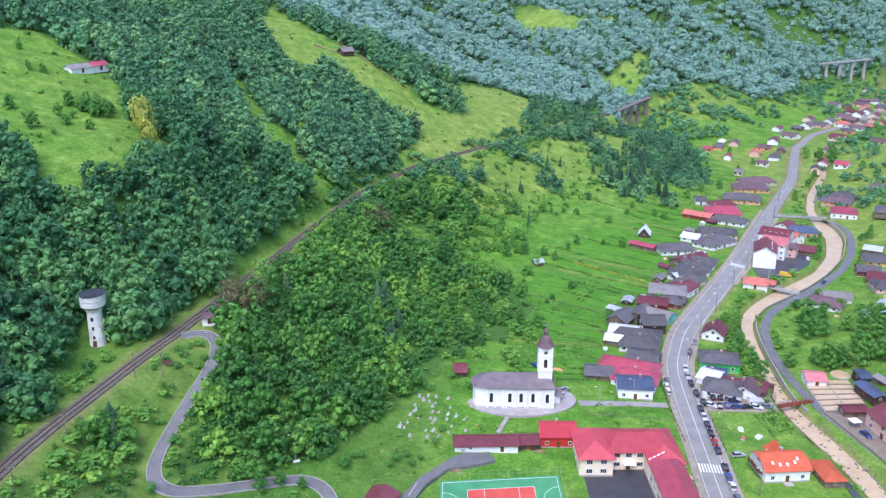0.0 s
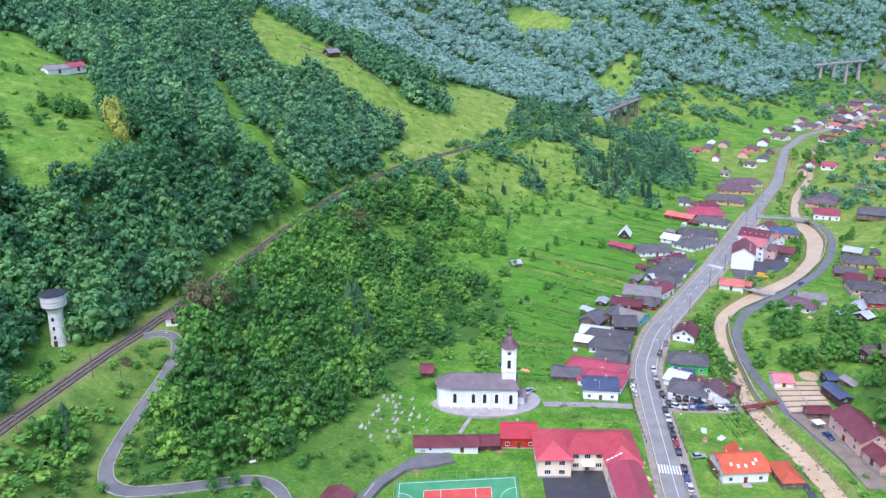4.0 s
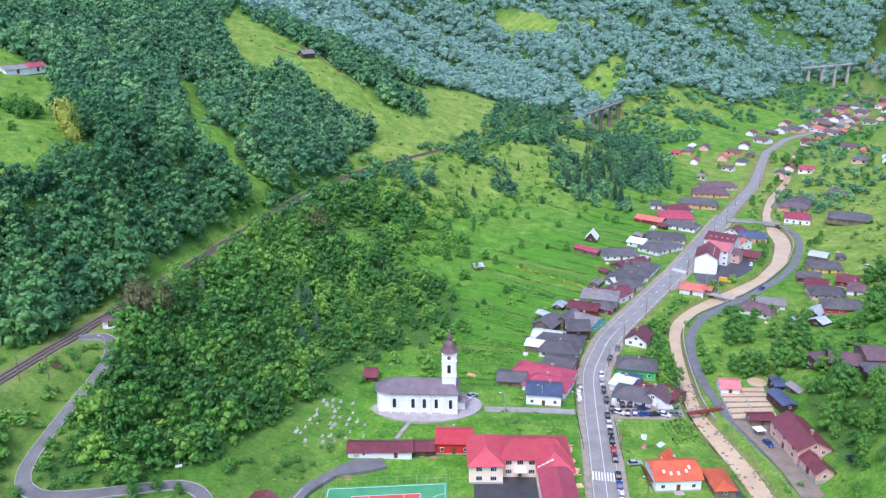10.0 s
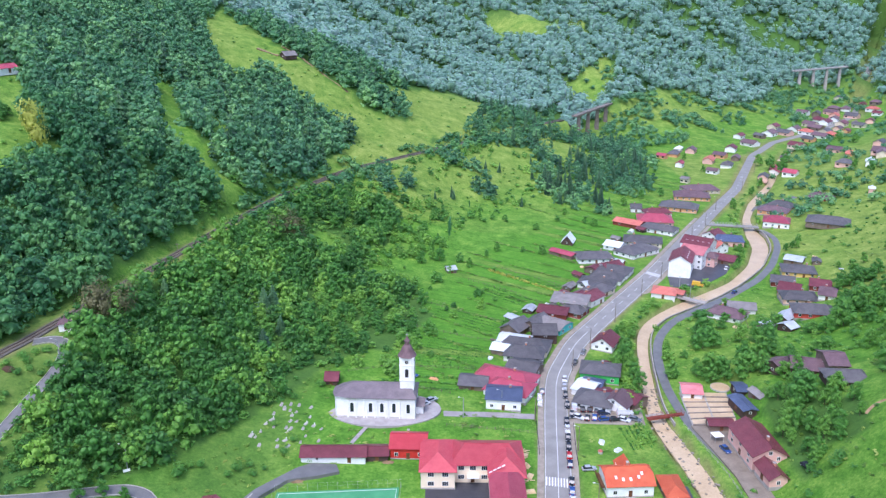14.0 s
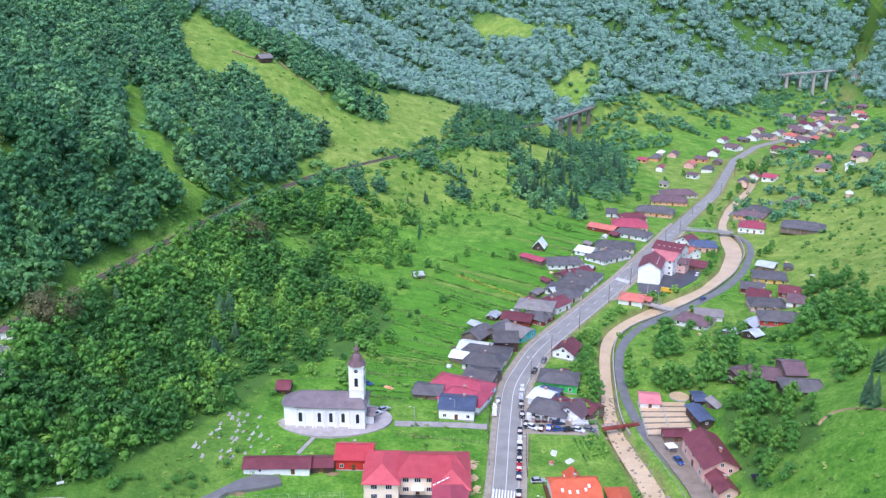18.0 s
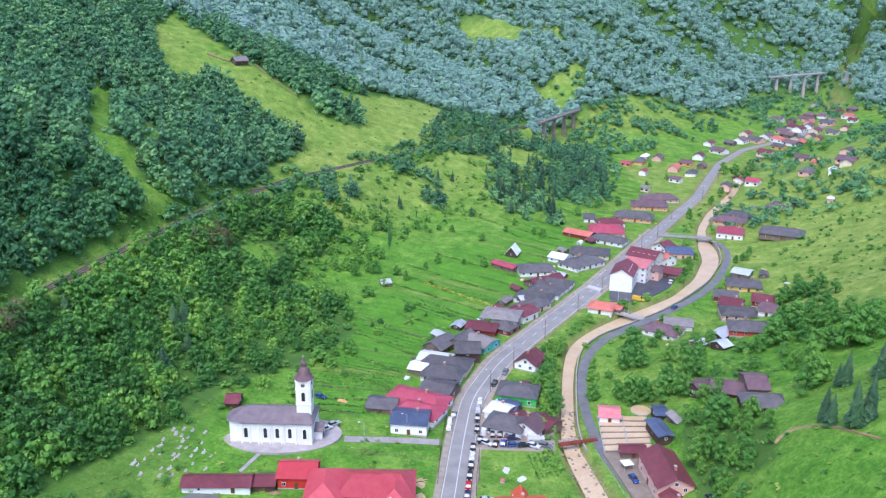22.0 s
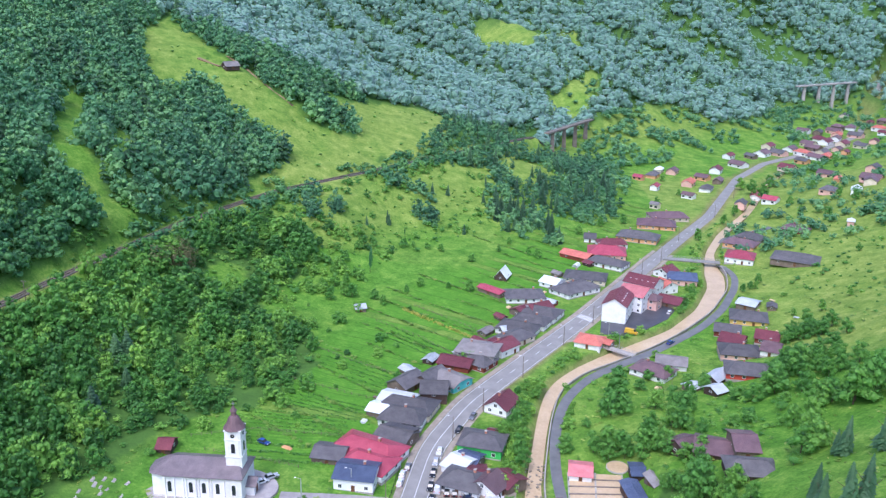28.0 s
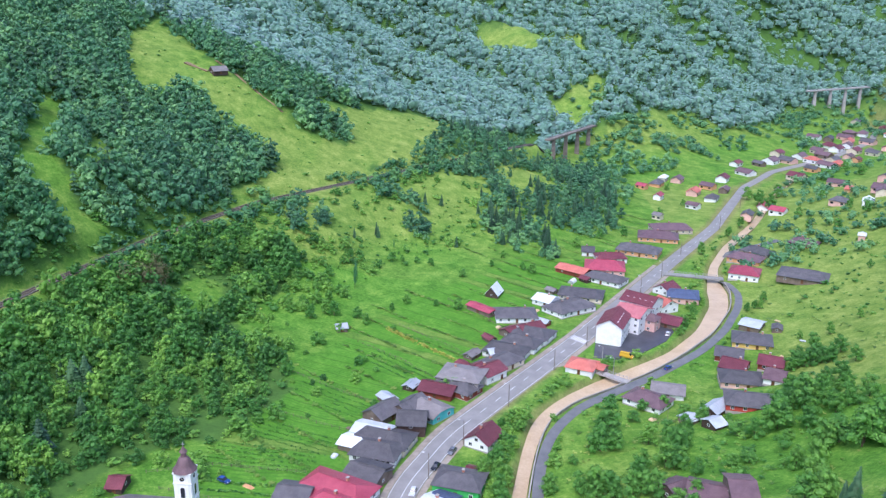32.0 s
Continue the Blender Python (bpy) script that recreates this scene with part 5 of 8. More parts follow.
    part("porch_door", Geo().box(L + 2.2, D / 2 - 0.8, 0, L + 2.28, D / 2 + 0.8, 2.4), "door_brown", ob)


church()
_yard = oval(23.8, 154.4, 17.4, 8.0)
slab("churchyard_paving", _yard, 2.78, 1.6, "paving", "grey stone-paved terrace round the church", "paving")
tagged(part("church_path", ribbon([(42, 153.2), (56, 154), (71.5, 154.6)], 1.2, 0.1, 0.5, 2.0), "paving", None, "pale paved path from the road to the church"), "", "path", "", "structure")
tagged(part("churchyard_path", ribbon([(15.8, 140), (17.5, 143.5), (19.5, 147.2)], 0.6, 0.1, 0.4, 1.0), "paving", None, "narrow footpath to the church terrace"), "", "path", "", "structure")


# ---- graves ----
def graves():
    rng = random.Random(4)
    base = thing("grave", "white stone grave with a cross on the slope", "grave", pose(0, 0, -40), "graves in the churchyard")
    part("kerb", Geo().box(-0.6, -1.1, -0.4, 0.6, 1.1, 0.16), "stone", base)
    part("slab", Geo().box(-0.5, -1.0, 0.16, 0.5, 1.0, 0.24), "stone", base)
    part("cross", Geo().box(-0.06, 0.95, 0.1, 0.06, 1.05, 0.95).box(-0.24, 0.95, 0.6, 0.24, 1.05, 0.72), "frame_white", base)
    plain_base = thing("grave", "grey stone grave with a headstone in the grass", "grave", pose(2, 0, -40), "graves in the churchyard")
    part("kerb", Geo().box(-0.55, -1.0, -0.4, 0.55, 1.0, 0.14), "stone", plain_base)
    part("headstone", Geo().box(-0.42, 0.85, 0.1, 0.42, 0.99, 0.55), "stone", plain_base)
    part("gravel_bed", Geo().box(-0.45, -0.9, 0.14, 0.45, 0.82, 0.18), "paving", plain_base)
    for row in range(8):
        for k in range(8):
            x, y = -11.5 + k * 2.5 + rng.uniform(-0.7, 0.7) + row * 0.7, 137.5 + row * 2.35 + rng.uniform(-0.6, 0.6)
            if rng.random() < 0.4 or x > 6.5 or (x > 3 and y > 150):
                continue
            s = rng.uniform(0.62, 0.95)
            copy_thing(base if rng.random() < 0.4 else plain_base, placed(pose(x, y, ground(x, y), 0, 0, rng.uniform(-14, 14) - 10)) @ Matrix.Diagonal((s, s * rng.uniform(0.7, 1.0), s, 1)))
    base.matrix_basis, plain_base.matrix_basis = placed(pose(-12.5, 140, ground(-12.5, 140), 0, 0, -8)), placed(pose(-6, 152, ground(-6, 152), 0, 0, 5))


graves()


# ---- the school ----
def school():
    z = 0.15
    ob = thing("school", "cream two-storey school with a red hipped metal roof", "school")
    ob.matrix_basis = Matrix.Translation(site(50, 122, z)) @ Matrix.Diagonal((SCALE, DEPTH, TALL, 1)) @ pose(-50, -122, 0)
    H, R = 6.4, 9.2

    def wing(x0, y0, x1, y1, name, roofmat, ridge="x"):
        part(name + "_wall", Geo().box(x0, y0, -1.0, x1, y1, H), "cream", ob)
        L, W = (x1 - x0, y1 - y0) if ridge == "x" else (y1 - y0, x1 - x0)
        part(name + "_roof", roof_geo("hip", L, W, H, R, 0.6, 0.2), roofmat, ob, "", pose((x0 + x1) / 2, (y0 + y1) / 2, 0, 0, 0, 0 if ridge == "x" else 90))

    wing(44.6, 127.3, 63.3, 136.0, "middle_wing", "roof_coral_bright")
    wing(36.4, 124.8, 45.3, 136.2, "west_wing", "roof_coral_bright", "y")
    wing(54.6, 104.5, 62.6, 124.0, "south_wing", "roof_crimson", "y")
    wing(54.4, 123.0, 63.4, 133.4, "east_wing", "roof_coral_bright", "y")
    for k in range(4):
        u0, u1 = k / 4, (k + 0.7) / 4
        part("parapet", Geo().rod((54.2 + 4.4 * u0, 123.7, H + 0.25 + (R - H) * u0), (54.2 + 4.4 * u1, 123.7, H + 0.25 + (R - H) * u1), 0.16, 0.16, 6), "frame_white", ob, "white coping of the fire wall")
    part("plinth", Geo().box(36.3, 124.7, -1.0, 45.4, 136.3, 0.5).box(54.3, 104.4, -1, 62.7, 133.5, 0.5), "concrete", ob)
    for fl in (1.2, 4.2):
        for x in (39.0, 42.8):
            window(ob, "wide", x, 124.79, fl, 0)
        for x in (47.0, 50.1, 53.2):
            window(ob, "wide", x, 127.29, fl, 0)
        for y in (107, 110, 113, 116, 119, 122):
            window(ob, "wide", 54.59, y, fl, -90)
            window(ob, "wide", 62.61, y, fl, 90)
        for y in (125.5, 128.5, 131.2):
            window(ob, "wide", 63.41, y, fl, 90)
            window(ob, "wide", 36.39, y, fl, -90)
        for x in (48, 52):
            window(ob, "wide", x, 136.01, fl, 180)
    part("entrance_canopy", Geo().box(48.6, 125.9, 2.5, 51.8, 127.3, 2.7), "frame_white", ob)
    door(ob, 50.1, 127.28, 0.1, 0)


MAT["roof_coral_bright"] = roofing("roof_coral_bright", srgb(180, 62, 74), srgb(208, 94, 100), 3.2, 0.45)
school()
slab("school_yard", [(37.0, 100), (54.5, 100), (54.5, 127.2), (45.5, 127.2), (45.5, 124.7), (37.0, 124.7)], 0.16, 0.6, "wet_asphalt", "dark wet asphalt school yard", "yard")
house(32.5, 137.7, -1, 9.8, 7.2, 4.3, 6.9, "gable", "scarlet", "hall_red", 1.35)
house(11.9, 134.6, 1, 17.6, 4.8, 2.7, 4.5, "gable", "maroon", "white", 1.6, chimney=False)
house(23.8, 135.6, 1, 6.0, 4.6, 2.2, 3.6, "gable", "maroon", "darkwood", 1.5)
house(-17.4, 111.6, 60, 11.0, 8.0, 2.6, 4.6, "gable", "maroon", "darkwood", 1.6)


# ---- sports court ----
def court():
    z = max(spot([(-1, 100), (31, 100), (31, 124), (-1, 122)]), 1.05) + 0.1
    MAT["court_green"] = plain("court_green", srgb(64, 138, 92), srgb(92, 164, 114), 0.25, 12.0, 0.7, 0.004)
    MAT["court_red"] = plain("court_red", srgb(190, 74, 62), srgb(214, 100, 84), 0.25, 12.0, 0.7, 0.004)
    p = lambda u, v: (-0.9 + u + v * 0.0, 122.2 + 0.066 * u - v)
    quad = lambda u0, v0, u1, v1: [p(u0, v1), p(u1, v1), p(u1, v0), p(u0, v0)]
    ob = slab("sports_court", quad(0, 0, 31.6, 22), z, 1.6, "court_green", "green and red painted sports court with white lines", "sports court", "")
    slab("centre_field", quad(7.0, 3.4, 24.6, 20), z + 0.012, 0.02, "court_red", "red playing field", "", "", ob)
    def line(u0, v0, u1, v1, h=0.02):
        slab("court_line", quad(u0, v0, u1, v1), z + h, 0.02, "paint_white", "", "", "", ob)
    for a in ((0.6, 0.5, 31.0, 0.6), (0.6, 0.5, 0.72, 21.5), (30.9, 0.5, 31.0, 21.5), (7.0, 3.4, 24.6, 3.52), (7.0, 3.4, 7.12, 20), (24.5, 3.4, 24.6, 20), (11.4, 3.4, 11.5, 20), (20.4, 3.4, 20.5, 20)):
        line(*a)
    for cu, a0 in ((0.7, 0), (30.9, math.pi)):
        for k in range(10):
            a, b = a0 - math.pi / 2 + math.pi * k / 10, a0 - math.pi / 2 + math.pi * (k + 1) / 10
            q = [p(cu + r * math.cos(t), 8.4 + r * math.sin(t)) for r, t in ((4.4, a), (4.4, b), (4.5, b), (4.5, a))]
            part("court_arc", Geo().solid([(x, y, z) for x, y in q], [(x, y, z + 0.02) for x, y in q]).sited(z), "paint_white", ob)
    fence = thing("court_fence", "low wire fence on steel posts round the court", "fence")
    for u in np.arange(0, 32, 2.6):
        x, y = p(u, -0.5)
        part("post", Geo().tube(x, y, z - 0.8, z + 2.2, 0.025, 0.025, 6).sited(z), "steel_pole", fence)
    for v in np.arange(0, 20, 2.6):
        for u in (-0.5, 32.1):
            x, y = p(u, v)
            part("post", Geo().tube(x, y, z - 0.8, z + 2.2, 0.025, 0.025, 6).sited(z), "steel_pole", fence)
    for h in (1.1, 2.15):
        a, b, c, d = p(-0.5, 20), p(-0.5, -0.5), p(32.1, -0.5), p(32.1, 20)
        for s, e in ((a, b), (b, c), (c, d)):
            part("wire", Geo().rod((*s, z + h), (*e, z + h), 0.011, 0.011, 4).sited(z), "steel_pole", fence)


court()
slab("court_drive", [(-13, 113), (-6.5, 122.6), (2.2, 130.0), (6.0, 132.0), (13.0, 131.6), (14.2, 129.0), (9.0, 127.4), (1.0, 125.8), (-4.5, 120.4), (-9.5, 112)], 2.0, 1.6, "lane_asphalt", "grey asphalt drive with a muddy edge", "drive")


# ---- orange-roofed guest house ----
def guest_house():
    ob = house(90.6, 126.2, 3, 12.2, 8.0, 4.4, 7.8, "half", "orange", "white", 0.1)
    tagged(ob, "white two-storey house with orange tiled roof and dormers", "house")
    part("back_gable_wall", Geo().box(-1.6, 3.0, 0, 1.6, 4.3, 4.4), "white", ob)
    part("back_gable_roof", roof_geo("hip", 4.4, 3.6, 4.4, 7.4, 0.4), "roof_orange", ob, "", pose(0.4, 3.0, 0, 0, 0, 90))
    for x, y in ((-3.6, -2.2), (-1.8, -2.6), (0.2, -2.6), (2.4, -2.2), (3.4, -1.5)):
        h = 4.05 + 2.79 * (1 + y / 3.69) + 0.14
        part("roof_window", Geo().box(-0.32, -0.42, 0, 0.32, 0.42, 0.14), "frame_white", ob, "", pose(x, y, h, 37, 0, 0))
    part("balcony", Geo().box(-7.5, -2.6, 2.4, -6.4, 2.6, 2.6).box(-7.5, -2.6, 2.6, -7.4, 2.6, 3.5), "door_brown", ob)
    part("porch", Geo().box(-1.2, -5.0, -0.5, 1.2, -3.6, 0.15), "concrete", ob)


guest_house()
house(102.2, 124.2, 94, 7.2, 6.0, 2.8, 4.6, "hip", "orange", "timber", 0.0)
slab("guest_house_drive", [(105.4, 112), (107.6, 112), (107.2, 126.5), (105.4, 126.5)], 0.1, 1.2, "wet_asphalt", "dark wet asphalt drive beside the orange roof", "drive")


# ---- hotel by the main road ----
def block(ob, name, x, y, turn, L, W, he, hr, kind, roof, wall, floors, sides=(0, 180, 90, -90)):
    wing = part(name, wall_geo(kind, L, W, he, hr), wall, ob, "", ob.matrix_basis.inverted() @ placed(pose(x, y, -0.9, 0, 0, turn), "plan"))
    part("roof", roof_geo(kind, L, W, he, hr, 0.4), "roof_" + roof, wing)
    for f in range(floors):
        for t, n, depth in ((0, int(L / 2.6), W), (180, int(L / 2.6), W), (90, int(W / 2.8), L), (-90, int(W / 2.8), L)):
            length = L if t in (0, 180) else W
            if t not in sides:
                continue
            for k in range(n):
                u = (k + 0.5) / n * length - length / 2
                s = -1 if t in (0, -90) else 1
                px, py = (u, s * (depth / 2 + 0.01)) if t in (0, 180) else (s * (depth / 2 + 0.01), u)
                w = part("window", WINDOW["small"][0], None, wing, "", pose(px, py, 1.0 + f * 2.9, 0, 0, t))
                part("window_pane", WINDOW["small"][1], None, wing, "", pose(px, py, 1.0 + f * 2.9, 0, 0, t))
    return wing


def hotel():
    ob = thing("hotel", "white three-storey hotel with maroon and pink roofs", "hotel", pose(158, 266, -0.9))
    a = block(ob, "gable_wing", 150.7, 259.3, 64, 12.6, 9.4, 8.5, 11.7, "gable", "maroon", "white", 3, (0, 180))
    block(ob, "middle_wing", 160.0, 268.0, -26, 10.5, 11.0, 8.2, 10.6, "gable", "rose", "white", 3)
    block(ob, "entrance_tower", 167.4, 266.8, -26, 4.6, 5.0, 5.6, 7.4, "hip", "brown", "pink", 2)
    c = block(ob, "back_wing", 166.0, 279.6, -28, 13.0, 9.2, 7.4, 10.2, "gable", "maroon", "white", 2)
    for wing, n, hr in ((a, 4, 11.7), (c, 5, 10.2)):
        for k in range(n):
            part("roof_light", Geo().box(-0.4, -0.35, 0, 0.4, 0.35, 0.14), "frame_white", wing, "", pose(-4.4 + k * 2.5, -2.6, hr - 1.55, -36, 0, 0))


hotel()
slab("hotel_yard", [(141, 244), (150, 243.2), (160, 248.5), (171, 257.5), (176, 265), (175, 272), (168, 273), (157, 263), (152, 252.2), (143.2, 254.2)], -0.55, 1.4, "wet_asphalt", "dark wet asphalt yard behind the hotel", "yard")


# ---- trout farm and restaurant across the river ----
def trout_farm():
    z = 0.75
    c = [(117.0, 150.4), (131.0, 151.6), (133.7, 166.4), (118.4, 166.8)]
    ob = slab("trout_farm", c, z - 0.25, 1.6, "concrete", "concrete trout ponds full of muddy water", "fish farm", "")
    f = lambda u, v: tuple((1 - v) * ((1 - u) * np.array(c[0]) + u * np.array(c[1])) + v * ((1 - u) * np.array(c[3]) + u * np.array(c[2])))
    for i in range(2):
        for j in range(6):
            u0, u1 = (0.03, 0.485) if i == 0 else (0.515, 0.97)
            v0, v1 = j / 6 + 0.008, (j + 1) / 6 - 0.008
            if j == 5:
                v1 = 0.99
            q = [f(u0, v0), f(u1, v0), f(u1, v1), f(u0, v1)]
            part("pond_water", Geo().solid([(x, y, z - 0.3) for x, y in q], [(x, y, z - 0.1) for x, y in q]).sited(z), "water", ob)
            part("pond_wall", Geo().solid([(x, y, z - 0.6) for x, y in (f(u0 - 0.02, v0 - 0.012), f(u1 + 0.02, v0 - 0.012), f(u1 + 0.02, v0 + 0.008), f(u0 - 0.02, v0 + 0.008))],
                                          [(x, y, z + 0.1) for x, y in (f(u0 - 0.02, v0 - 0.012), f(u1 + 0.02, v0 - 0.012), f(u1 + 0.02, v0 + 0.008), f(u0 - 0.02, v0 + 0.008))]).sited(z), "old_stone", ob)
    q = [f(0.485, 0), f(0.515, 0), f(0.515, 1), f(0.485, 1)]
    part("walkway", Geo().solid([(x, y, z - 0.5) for x, y in q], [(x, y, z + 0.08) for x, y in q]).sited(z), "stone", ob)
    ring = oval(132.8, 169.4, 3.0, 2.3, 20)
    part("round_pond", Geo().solid([(x, y, z - 1) for x, y in ring], [(x, y, z) for x, y in ring]).sited(z), "water", ob)
    ring2 = oval(132.8, 169.4, 3.2, 2.5, 20)
    part("round_kerb", Geo().solid([(x, y, z - 1.2) for x, y in ring2], [(x, y, z - 0.06) for x, y in ring2]).sited(z), "stone", ob)


trout_farm()
MAT["yard_mud"] = plain("yard_mud", srgb(118, 106, 92), srgb(158, 146, 130), 0.3, 12.0, 0.7, 0.03)
slab("restaurant_yard", [(116.4, 150.2), (129, 150.2), (127, 138), (128.5, 120), (121.6, 120), (121.2, 130), (118.8, 141)], 0.62, 0.5, "yard_mud", "muddy gravel yard by the restaurant", "yard")
_hall = house(127.6, 137.2, -84, 12.6, 10.6, 5.4, 8.7, "gable", "maroon", "pink", 1.0)
tagged(_hall, "salmon-plastered restaurant hall with a maroon sheet roof", "restaurant")
house(129.4, 127.8, -80, 5.6, 5.6, 3.2, 5.4, "gable", "maroon", "pink", 1.5)
house(123.6, 149.2, 0, 7.0, 3.6, 2.4, 3.4, "gable", "maroon", "timber", 0.6)
for _x, _y, _t, _l, _w in ((138.6, 165.4, 0, 6.4, 5.2), (134.6, 157.2, -78, 7.4, 4.8)):
    house(_x, _y, _t, _l, _w, 2.6, 3.3, "gable", "steel", "darkwood", 1.4)
house(140.4, 160.0, -70, 4.6, 3.4, 2.2, 3.2, "gable", "ash", "timber", 3.4)


def gazebo(x, y):
    ob = thing("gazebo", "white canvas gazebo on thin legs", "gazebo", pose(x, y, 0.62, 0, 0, 10))
    for sx in (-1.4, 1.4):
        for sy in (-1.4, 1.4):
            part("leg", Geo().box(sx - 0.04, sy - 0.04, 0, sx + 0.04, sy + 0.04, 2.2), "steel_pole", ob)
    part("canopy", Geo().solid([(-1.6, -1.6, 2.1), (1.6, -1.6, 2.1), (1.6, 1.6, 2.1), (-1.6, 1.6, 2.1)], [(-0.3, -0.3, 2.9), (0.3, -0.3, 2.9), (0.3, 0.3, 2.9), (-0.3, 0.3, 2.9)]), "frame_white", ob)


gazebo(121.6, 143.8)


# ---- water tower, halt and hill barns ----
def water_tower():
    ob = thing("water_tower", "old white concrete water tower with a wide drum", "water tower", pose(-97.2, 147.0, 28.2), "", "", "solid")
    g = Geo()
    for z0, z1, r0, r1 in ((-0.8, 1.2, 2.35, 2.2), (1.2, 11.0, 2.2, 2.0), (11.0, 12.3, 2.0, 2.5)):
        g.tube(0, 0, z0, z1, r0, r1, 20)
    part("shaft", g, "concrete_white", ob, "white-painted weathered shaft")
    part("corbel", Geo().tube(0, 0, 12.2, 13.2, 2.5, 3.3, 24), "concrete", ob)
    part("drum", Geo().tube(0, 0, 13.1, 16.8, 3.35, 3.35, 28), "concrete_white", ob)
    part("drum_band", Geo().tube(0, 0, 14.8, 15.0, 3.42, 3.42, 28), "concrete", ob)
    part("roof", Geo().tube(0, 0, 16.8, 17.0, 3.6, 3.6, 28).tube(0, 0, 17.0, 17.5, 3.5, 0.4, 28), "roof_dark", ob, "dark flat cone roof")
    for k in range(3):
        part("slit_window", Geo().box(-0.3, -2.26, 2.5 + 3 * k, 0.3, -1.9, 3.6 + 3 * k), "glass", ob)
    part("door", Geo().box(-0.5, -2.4, 0, 0.5, -2.1, 2.0), "door_brown", ob)


MAT["concrete_white"] = plain("concrete_white", srgb(186, 184, 180), srgb(232, 230, 226), 0.5, 6.0, 0.85, 0.02)
water_tower()
house(-70.0, 159.4, 8, 4.2, 3.6, 2.7, 4.3, "hip", "brown", "white", 28.0, chimney=False)
house(-157.0, 273.0, 56, 9.5, 5.5, 2.6, 4.6, "gable", "ash", "white", ground(-155, 274))
house(-152.6, 279.8, 56, 6.5, 5.6, 2.8, 4.8, "gable", "crimson", "white", ground(-152.6, 279.8))
house(-63.4, 421.5, 35, 8.0, 6.0, 2.4, 5.6, "gable", "timber", "darkwood", ground(-63.4, 421.5))
house(44.0, 255.5, 15, 4.0, 3.4, 2.2, 3.6, "gable", "zinc", "timber")


# ---- viaducts ----
def viaduct(name, a, b, piers, deck_z, label, thick=1.2, wide=4.6, mat="old_stone"):
    ob = thing(name, label, "viaduct")
    feet = [(u, ground(a[0] + (b[0] - a[0]) * u, a[1] + (b[1] - a[1]) * u) * RISE - 2) for u in ((k + 0.5) / piers for k in range(piers))]
    (ax, ay, _), (bx, by, deck_z) = site(*a, deck_z), site(*b, deck_z)
    L = math.dist((ax, ay), (bx, by))
    ux, uy = (bx - ax) / L, (by - ay) / L
    q = [(ax + uy * wide / 2, ay - ux * wide / 2), (bx + uy * wide / 2, by - ux * wide / 2), (bx - uy * wide / 2, by + ux * wide / 2), (ax - uy * wide / 2, ay + ux * wide / 2)]
    part("deck", Geo().solid([(*p, deck_z - thick) for p in q], [(*p, deck_z) for p in q]), mat, ob)
    for s in (0, 1):
        e = (q[0], q[1]) if s == 0 else (q[3], q[2])
        part("railing", Geo().rod((*e[0], deck_z + 1.0), (*e[1], deck_z + 1.0), 0.08, 0.08, 5).rod((*e[0], deck_z + 0.5), (*e[1], deck_z + 0.5), 0.06, 0.06, 5), "steel_pole", ob)
    for u, g in feet:
        x, y = ax + (bx - ax) * u, ay + (by - ay) * u
        r = 1.5
        c0 = [(x + sx * r * 1.25, y + sy * r * 1.25, g) for sx, sy in ((-1, -1), (1, -1), (1, 1), (-1, 1))]
        c1 = [(x + sx * r * 0.8, y + sy * r * 0.8, deck_z - thick) for sx, sy in ((-1, -1), (1, -1), (1, 1), (-1, 1))]
        part("pier", Geo().solid(c0, c1), mat, ob)
        part("pier_cap", Geo().box(x - 2.0, y - 2.0, deck_z - thick - 0.7, x + 2.0, y + 2.0, deck_z - thick), mat, ob)
    return ob


viaduct("railway_viaduct", (142, 494), (184, 550), 4, 24.2, "brown-grey railway viaduct on tall piers above the wood")
viaduct("far_viaduct", (430, 720), (514, 761), 4, 30.5, "pale far railway viaduct crossing the side valley", 1.2, 5.0, "concrete")

# ---- the village ----
house(100.0, 195.1, 56, 7.7, 8, 3.2, 6.5, "gable", "maroon", "white")
house(91.6, 177.6, -10, 12.7, 8.4, 4.0, 6.0, "hip", "slate", "green")
house(85.5, 205.7, -31, 9.9, 9, 3, 5.6, "half", "ash", "turquoise")
house(82.3, 197.7, 0, 8.6, 8, 4.8, 7.8, "gable", "slate", "darkwood")
house(69.1, 204.7, 48, 8.9, 8, 3, 6, "gable", "slate", "timber")
house(77.3, 207.8, 49, 9.0, 8, 3, 6, "gable", "slate", "timber")
house(67.8, 194.9, -14, 11.0, 6.6, 3.2, 4.6, "gable", "tin", "timber")
house(64.8, 189.2, -14, 11.0, 5.6, 2.8, 4.0, "gable", "tin", "timber")
house(75.9, 184.2, -10, 13.4, 9, 3, 5.5, "hip", "slate", "white")
house(77.3, 189.3, -13, 16.9, 9, 3, 5.5, "hip", "slate", "beige")
house(70.7, 177.9, -16, 9.3, 8, 3, 5, "gable", "slate", "timber")
house(85.6, 218.3, -15, 11.5, 7, 2.8, 5, "gable", "maroon", "redwood")
house(96.0, 216.7, -27, 13.9, 8, 3, 5.5, "hip", "slate", "redwood")
house(100.2, 218.4, -12, 14.3, 10, 5.5, 7.5, "hip", "ash", "concrete")
house(105.4, 226.2, 40, 8.7, 8, 4, 6.5, "gable", "maroon", "white")
house(95.0, 227.0, 46, 12.2, 8, 2.8, 5.5, "gable", "maroon", "timber")
house(110.5, 232.2, 38, 14.3, 9, 3, 5.5, "hip", "slate", "beige")
house(115.1, 239.3, -17, 15.0, 9, 3, 5.5, "hip", "slate", "white")
house(119.4, 246.8, -20, 13.6, 9, 3, 5.5, "hip", "slate", "white")
house(124.8, 252.6, -21, 14.5, 10, 3, 5.5, "hip", "slate", "white")
